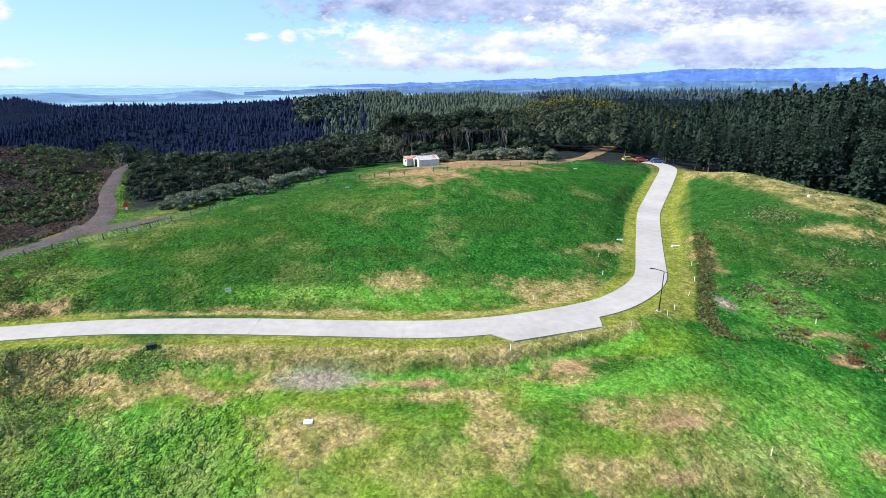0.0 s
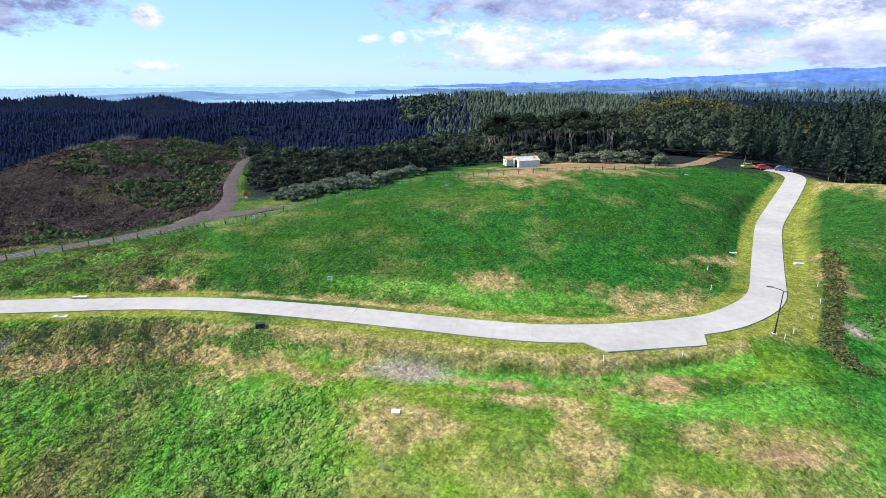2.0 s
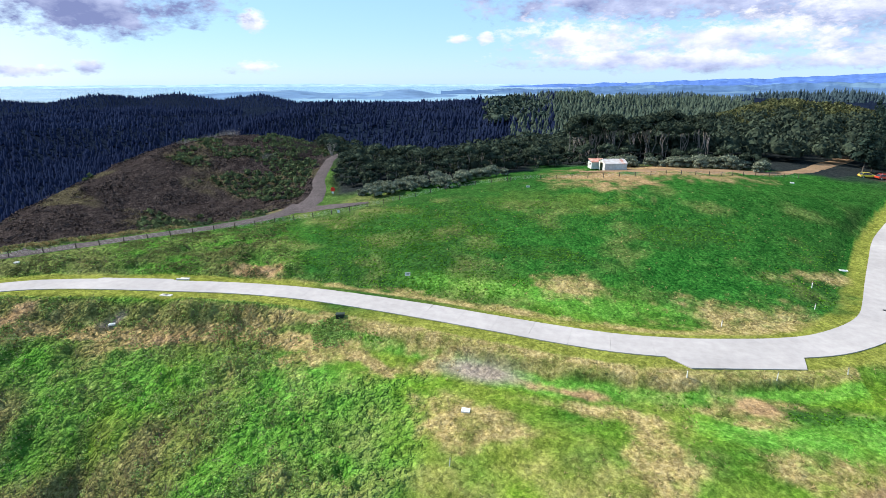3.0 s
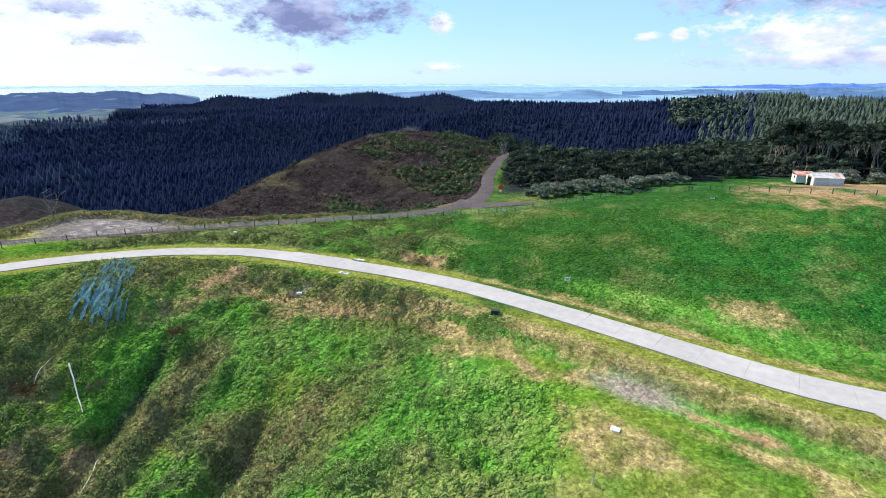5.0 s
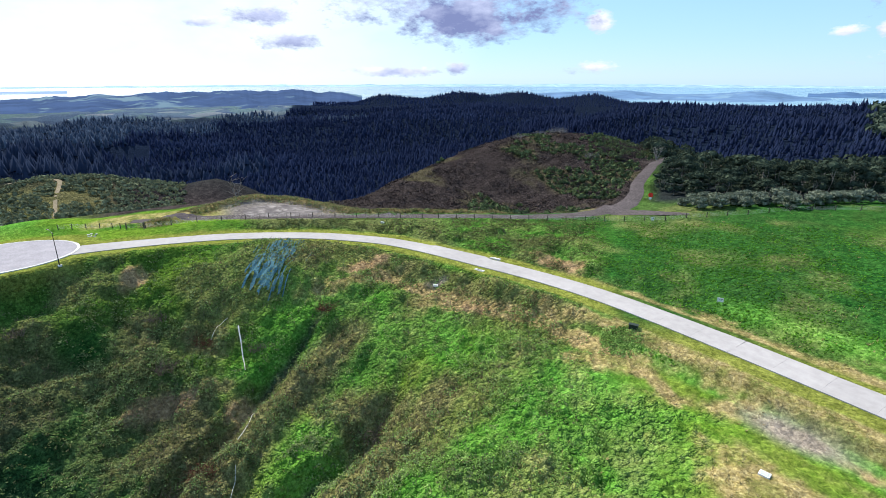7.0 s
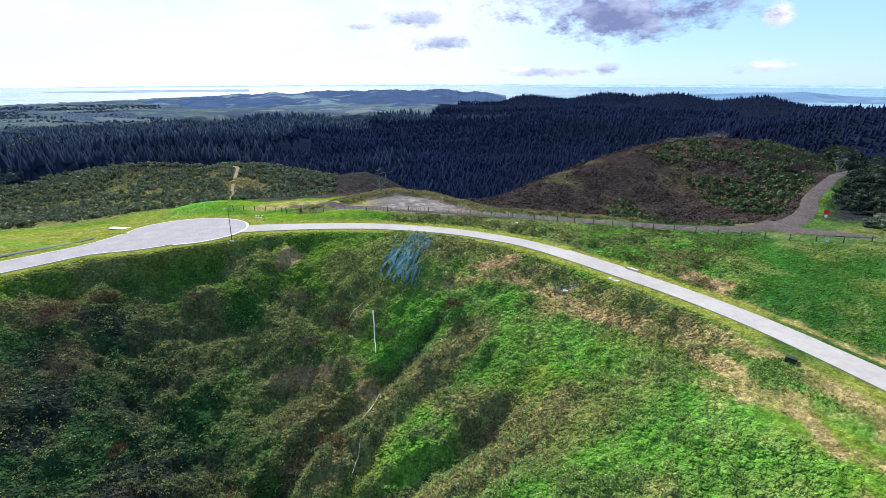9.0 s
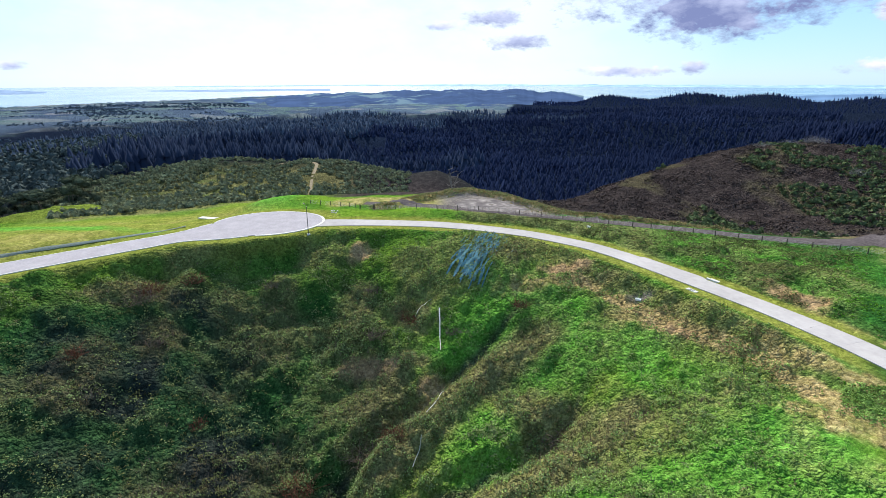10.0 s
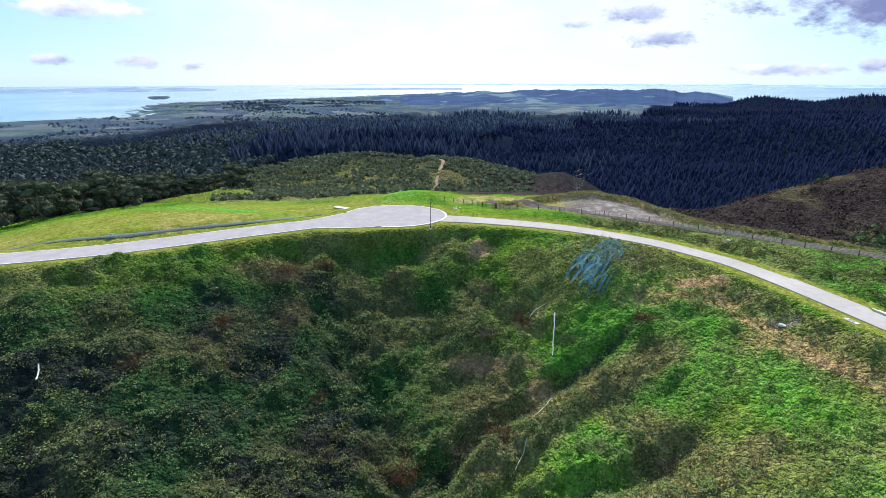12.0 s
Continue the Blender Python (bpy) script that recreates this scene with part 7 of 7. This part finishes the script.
for i, (hx, hy, size, mat, label) in enumerate((
        (-86.7, -27.6, 1.6, M_BRANCH, "pale dead stems fanned out on the slope"), (-94.8, -32.1, 2.6, M_BRANCH, "wide heap of grey dead stems"),
        (-100.8, -24.2, 2.0, M_RED_BRUSH, "red-brown dead bush on the bank"), (-98.0, -31.0, 2.2, M_RED_BRUSH, "brown dead scrub heap on the bank"), (-101.4, -10.2, 1.5, M_BRANCH, "grey dead stems in vines"),
        (-96.4, 9.7, 1.7, M_BRANCH, "grey-brown dead bush in the gully head"), (-88.2, 15.3, 2.0, M_RED_BRUSH, "purple-brown dead brush heap"), (-78.3, 32.9, 1.6, M_RED_BRUSH, "brown dead brush on the green slope"),
        (-85.7, 8.4, 1.8, M_BRANCH, "heap of broken grey stems"), (-72.0, -20.0, 1.4, M_RED_BRUSH, "low brown dead growth"), (-66.0, 3.0, 2.4, M_BRANCH, "brown dead brush in the gully floor"),
        (-62.0, 8.0, 2.0, M_RED_BRUSH, "red-brown brush near the gully floor"), (-80.0, -37.0, 1.6, M_RED_BRUSH, "low brown dead bush"), (-54.0, 28.5, 2.0, M_BRANCH, "dark dead stems in the hollow"),
        (52.0, 59.1, 1.1, M_RED_BRUSH, "red-brown dead clump in green grass"), (50.2, 65.8, 1.0, M_RED_BRUSH, "low red-brown dead clump in green grass"), (56.6, 63.1, 1.0, M_RED_BRUSH, "small red-brown dead clump on the slope"),
        (50.6, 79.2, 1.2, M_BRANCH, "straw-coloured dead clump on the east slope"), (50.8, 74.9, 1.0, M_RED_BRUSH, "brown dead clump in the row of weeds"), (50.5, 71.4, 0.9, M_BRANCH, "low dead clump in the row of weeds"), (61.4, 65.8, 1.2, M_RED_BRUSH, "red-brown dead clump beside pale weeds"),
        (-61.5, -5.5, 2.2, M_RED_BRUSH, "heap of red-brown dead stems in the gully floor"), (-81.0, 21.5, 1.4, M_BRANCH, "twiggy dead growth beside the white trunk"), (-68.0, -46.0, 1.8, M_RED_BRUSH, "brown dead scrub on the dark slope"))):
    brush_heap(hx, hy, size, label, 100 + i, mat)
for i, (ba, bd, size, mat, label) in enumerate((
        (41.5, 236, 3.4, M_PALE_BARK, "bleached grey slash heap on the hilltop"), (43.2, 232, 3.0, M_PALE_BARK, "bleached grey slash heap on the hilltop"), (45.5, 226, 2.6, M_PALE_BARK, "bleached grey slash heap on the hilltop"),
        (38.0, 196, 2.2, M_PALE_BARK, "pale slash heap on the cleared slope"), (35.4, 226, 3.2, M_SLASH, "grey leafless thicket on the cleared hill"), (34.6, 214, 3.4, M_SLASH, "grey leafless thicket on the cleared hill"),
        (34.0, 204, 3.2, M_SLASH, "grey leafless thicket on the cleared hill"), (34.9, 196, 2.8, M_SLASH, "grey leafless thicket on the cleared hill"), (33.3, 222, 3.0, M_SLASH, "grey leafless thicket on the cleared hill"),
        (36.6, 206, 2.6, M_SLASH, "grey leafless thicket on the cleared hill"), (37.2, 222, 2.8, M_SLASH, "grey leafless thicket on the cleared hill"))):
    brush_heap(-bd * math.sin(radians(ba)), bd * math.cos(radians(ba)), size, label, 160 + i, mat)


# blue sheeting torn over the bank
def sheeting():
    m = material("blue_netting", [(0.035, 0.085, 0.105), (0.15, 0.29, 0.34)], 3.0, 0.6, 0.3, 12, stain=0.4, island=0.5)
    root = tagged(new("ground_sheet"), "torn blue-green plastic netting draped over the bank", "netting")
    r = np.random.default_rng(9)
    for k in range(230):
        t = r.uniform(0, 1) ** 0.8
        a = np.array([-99.5, 37.0]) * (1 - t) + np.array([-90.5, 27.5]) * t + np.array([-0.78, -0.63]) * r.normal(0.6, 1.5 + 0.8 * (1 - t))
        ln, wd = r.uniform(1.0, 4.0), r.uniform(0.03, 0.12) * (1 + 1.4 * (t > 0.7))
        way = np.array([0.66, -0.75]) + r.normal(0, 0.10, 2)
        way /= np.linalg.norm(way)
        u = np.linspace(0, 1, 7)[:, None]
        mid = a + way * ln * u
        side = np.array([-way[1], way[0]]) * wd * (0.6 + np.sin(u * 3.1) * 0.4)
        pts = np.stack([mid - side, mid, mid + side], 1).reshape(-1, 2)
        z = ground(pts[:, 0], pts[:, 1]) + 0.12 + fbm(pts[:, 0], pts[:, 1], 0.8, 2, 3) * 0.10
        sheet("strip", np.column_stack([pts, z]), grid_faces(7, 3), m, root)
    return root


sheeting()


# ---- near growth: tufts, stalks and climbing leaves ----
def scatter(count, a0, a1, d0, d1, seed, weight, power=0.4):
    """Random places between two bearings and distances, kept by a weight from 0 to 1."""
    r = np.random.default_rng(seed)
    a = np.radians(r.uniform(a0, a1, count))
    d = (d0 ** (power + 1) + r.uniform(0, 1, count) * (d1 ** (power + 1) - d0 ** (power + 1))) ** (1 / (power + 1))
    x, y = -d * np.sin(a), d * np.cos(a)
    k = (r.uniform(0, 1, count) < weight(x, y)) & clear_of_ways(x, y, 0.35) & (beside(x, y, DIRT_WAY)[0] > 0.3)
    return x[k], y[k], r


def tufts(name, x, y, r, mat, label, blades, high, spread, base):
    """Bunches of bent blades as one mesh."""
    n = len(x)
    z = ground(x, y)
    size = r.uniform(0.55, 1.35, n)
    foot = np.repeat(np.column_stack([x, y, z - 0.03]), blades, 0)
    s = np.repeat(size, blades)[:, None]
    a = r.uniform(0, 6.283, n * blades)
    out = np.column_stack([np.cos(a), np.sin(a), np.zeros(n * blades)])
    side = np.column_stack([-np.sin(a), np.cos(a), np.zeros(n * blades)])
    foot = foot + out * spread * 0.5 * s * r.uniform(0, 1, (n * blades, 1))
    tip = foot + out * spread * s * r.uniform(0.3, 1.3, (n * blades, 1)) + np.array([0, 0, 1.0]) * high * s * r.uniform(0.6, 1.2, (n * blades, 1))
    v = np.stack([foot - side * base * s, foot + side * base * s, tip], 1).reshape(-1, 3)
    return tagged(sheet(name, v, np.arange(len(v)).reshape(-1, 3), mat, flat=True), label, "grass", kind="stuff")


def leaves(name, x, y, r, mat, label, per, size, dome):
    """Leafy hummocks as one mesh."""
    n = len(x)
    z = ground(x, y)
    k = r.uniform(0.5, 1.4, n)
    d = r.normal(0, 1, (n * per, 3))
    d /= np.linalg.norm(d, axis=1)[:, None]
    d[:, 2] = np.abs(d[:, 2])
    c = np.repeat(np.column_stack([x, y, z]), per, 0) + d * np.array([1, 1, 0.75]) * dome * np.repeat(k, per)[:, None]
    v, f = cards(r, c, d * 0.45 + np.array([0, 0, 0.85]), size)
    return tagged(sheet(name, v, f, mat, flat=True), label, "plants", kind="stuff")


def weights(fn):
    def w(x, y):
        return fn(covers(x, y), x, y, bearing(x, y), np.hypot(x, y))
    return w


x, y, r = scatter(50000, -48, 38, 50, 118, 201, weights(lambda c, x, y, a, d: np.clip(1.4 * c["lush_and_shade"] - 0.3 - c["mown"] - c["dry"] * 0.7 - c["bare"] - c["stony"], 0, 1) * (0.45 + 0.55 * smooth(-0.2, 0.3, fbm(x, y, 3.0, 3, 5)))))
leaves("grass_tufts", x, y, r, M_GRASS, "green pasture grass tufts on the slopes", 4, 0.13, 0.14)
x, y, r = scatter(60000, -48, 137, 30, 130, 202, weights(lambda c, x, y, a, d: np.clip(c["dry"] * 0.8 + 0.06 - c["mown"] - c["bare"], 0, 1)))
tufts("dry_grass", x, y, r, M_STRAW, "dry straw-coloured grass patches", 4, 0.24, 0.26, 0.04)
hummock = lambda x, y: smooth(-0.15, 0.35, fbm(x, y, 2.2, 3, 15))
tangle = lambda x, y, d, c: roughness_of(x, y, d) * hummock(x, y) * (0.25 + 0.75 * smooth(-0.30, 0.20, fbm(x, y, 8.0, 3, 28))) * np.clip(1.0 - c["mown"] * 2 - c["bare"], 0, 1)
x, y, r = scatter(72000, 33, 100, 38, 118, 203, weights(lambda c, x, y, a, d: tangle(x, y, d, c) * (0.12 + 0.88 * smooth(90, 70, a + 10 * fbm(x, y, 9.0, 2, 25)) * (1 - 0.8 * c["scrub"]))))
leaves("climbing_plants", x, y, r, M_VINE, "green climbing weeds smothering the gully", 8, 0.11, 0.34)
x, y, r = scatter(115000, 36, 137, 38, 122, 204, weights(lambda c, x, y, a, d: tangle(x, y, d, c) * (0.10 + 0.75 * smooth(56, 74, a + 10 * fbm(x, y, 9.0, 2, 26)) * (1 - 0.85 * c["litter_shade"]) + 0.25 * c["scrub"])))
leaves("weed_tangle", x, y, r, M_WEED, "grey-green weeds and bracken over the gully sides", 6, 0.14, 0.48)
x, y, r = scatter(30000, 36, 137, 38, 122, 214, weights(lambda c, x, y, a, d: roughness_of(x, y, d) * np.clip(c["scrub"] * 0.8 + c["litter_shade"] * 0.6 - c["mown"] * 2, 0, 1) * hummock(y, x)))
leaves("dark_weeds", x, y, r, M_SCRUB, "dull olive weeds in the gully", 6, 0.15, 0.45)
x, y, r = scatter(36000, 35, 78, 74, 128, 215, weights(lambda c, x, y, a, d: smooth(35, 41, a) * smooth(77, 73, a) * smooth(0, 2, d - rim(a) - 4.0) * smooth(136, 124, d) * np.clip(0.9 - c["gravelly"] - c["mown"], 0, 1) * hummock(x, y)))
leaves("verge_weeds", x, y, r, M_SCRUB, "rough dark weeds on the bank below the fence", 6, 0.14, 0.35)
x, y, r = scatter(14000, 36, 137, 40, 118, 205, weights(lambda c, x, y, a, d: roughness_of(x, y, d) * np.clip(c["scrub"] * 0.6 + 0.10 - c["mown"], 0, 1)))
tufts("dead_stalks", x, y, r, M_BRANCH, "brown dead stalks among the weeds", 5, 0.75, 0.45, 0.022)
M_REED = material("dead_reeds", [(0.13, 0.105, 0.05), (0.33, 0.27, 0.15)], 0.5, 0.8, 0, stain=0.3, island=0.45, leafy=0.15)
x, y, r = scatter(16000, 36, 116, 42, 112, 216, weights(lambda c, x, y, a, d: np.clip(c["scrub"] * 1.3 - 0.5 - c["mown"], 0, 1) * roughness_of(x, y, d)))
tufts("dead_reeds", x, y, r, M_REED, "tan dead reeds and stalks on the gully ribs and bank", 6, 0.55, 0.4, 0.035)
# weeds along the bund, the bank edges and the cleared hill
x, y, r = scatter(26000, 33, 100, 118, 175, 206, lambda x, y: np.clip(smooth(4.0, 0.5, beside(x, y, BUND_LINE)[0]), 0, 1))
leaves("bank_weeds", x, y, r, M_WEED, "scrubby weeds on the earth bund", 5, 0.2, 0.4)
x, y, r = scatter(60000, 33, 98, 118, 170, 207, lambda x, y: np.clip(smooth(4.5, 1.0, beside(x, y, BUND_LINE)[0]), 0, 1))
tufts("dry_grass", x, y, r, M_STRAW, "dry seed-head grass on the bund", 5, 0.38, 0.4, 0.05)
x, y, r = scatter(30000, 33, 66, 138, 290, 208, lambda x, y: smooth(-0.2, 0.4, fbm(x, y, 5.0, 3, 3)) * 0.8)
leaves("heath", x, y, r, M_SLASH, "brown heath and slash on the cleared hill", 5, 0.30, 0.6)
x, y, r = scatter(14000, -48, -24, 78, 165, 209, lambda x, y: smooth(0.0, 0.35, fbm(x, y, 6.0, 3, 9)) * smooth(-29, -33, bearing(x, y)))
leaves("bank_weeds", x, y, r, M_WEED, "grey-green weeds and thistles on the east slope", 6, 0.20, 0.4)
x, y, r = scatter(9000, -34, -24, 74, 116, 210, lambda x, y: smooth(-0.2, 0.4, x - np.interp(y, EAST_Y, EAST_X)) * smooth(3.2, 1.6, x - np.interp(y, EAST_Y, EAST_X) + fbm(x, y, 3, 2, 4)) * smooth(108, 96, y))
leaves("bank_weeds", x, y, r, M_SCRUB, "dark weeds on the short bank above the verge", 6, 0.17, 0.35)
x, y, r = scatter(7000, 26, 35, 60, 70, 211, lambda x, y: smooth(4.5, 0.0, np.hypot(x + 37.0, (y - 56.6) * 1.3)) * 0.5)
leaves("shrub_patch", x, y, r, M_VINE, "dark green shrub below the service cabinet", 6, 0.13, 0.35)
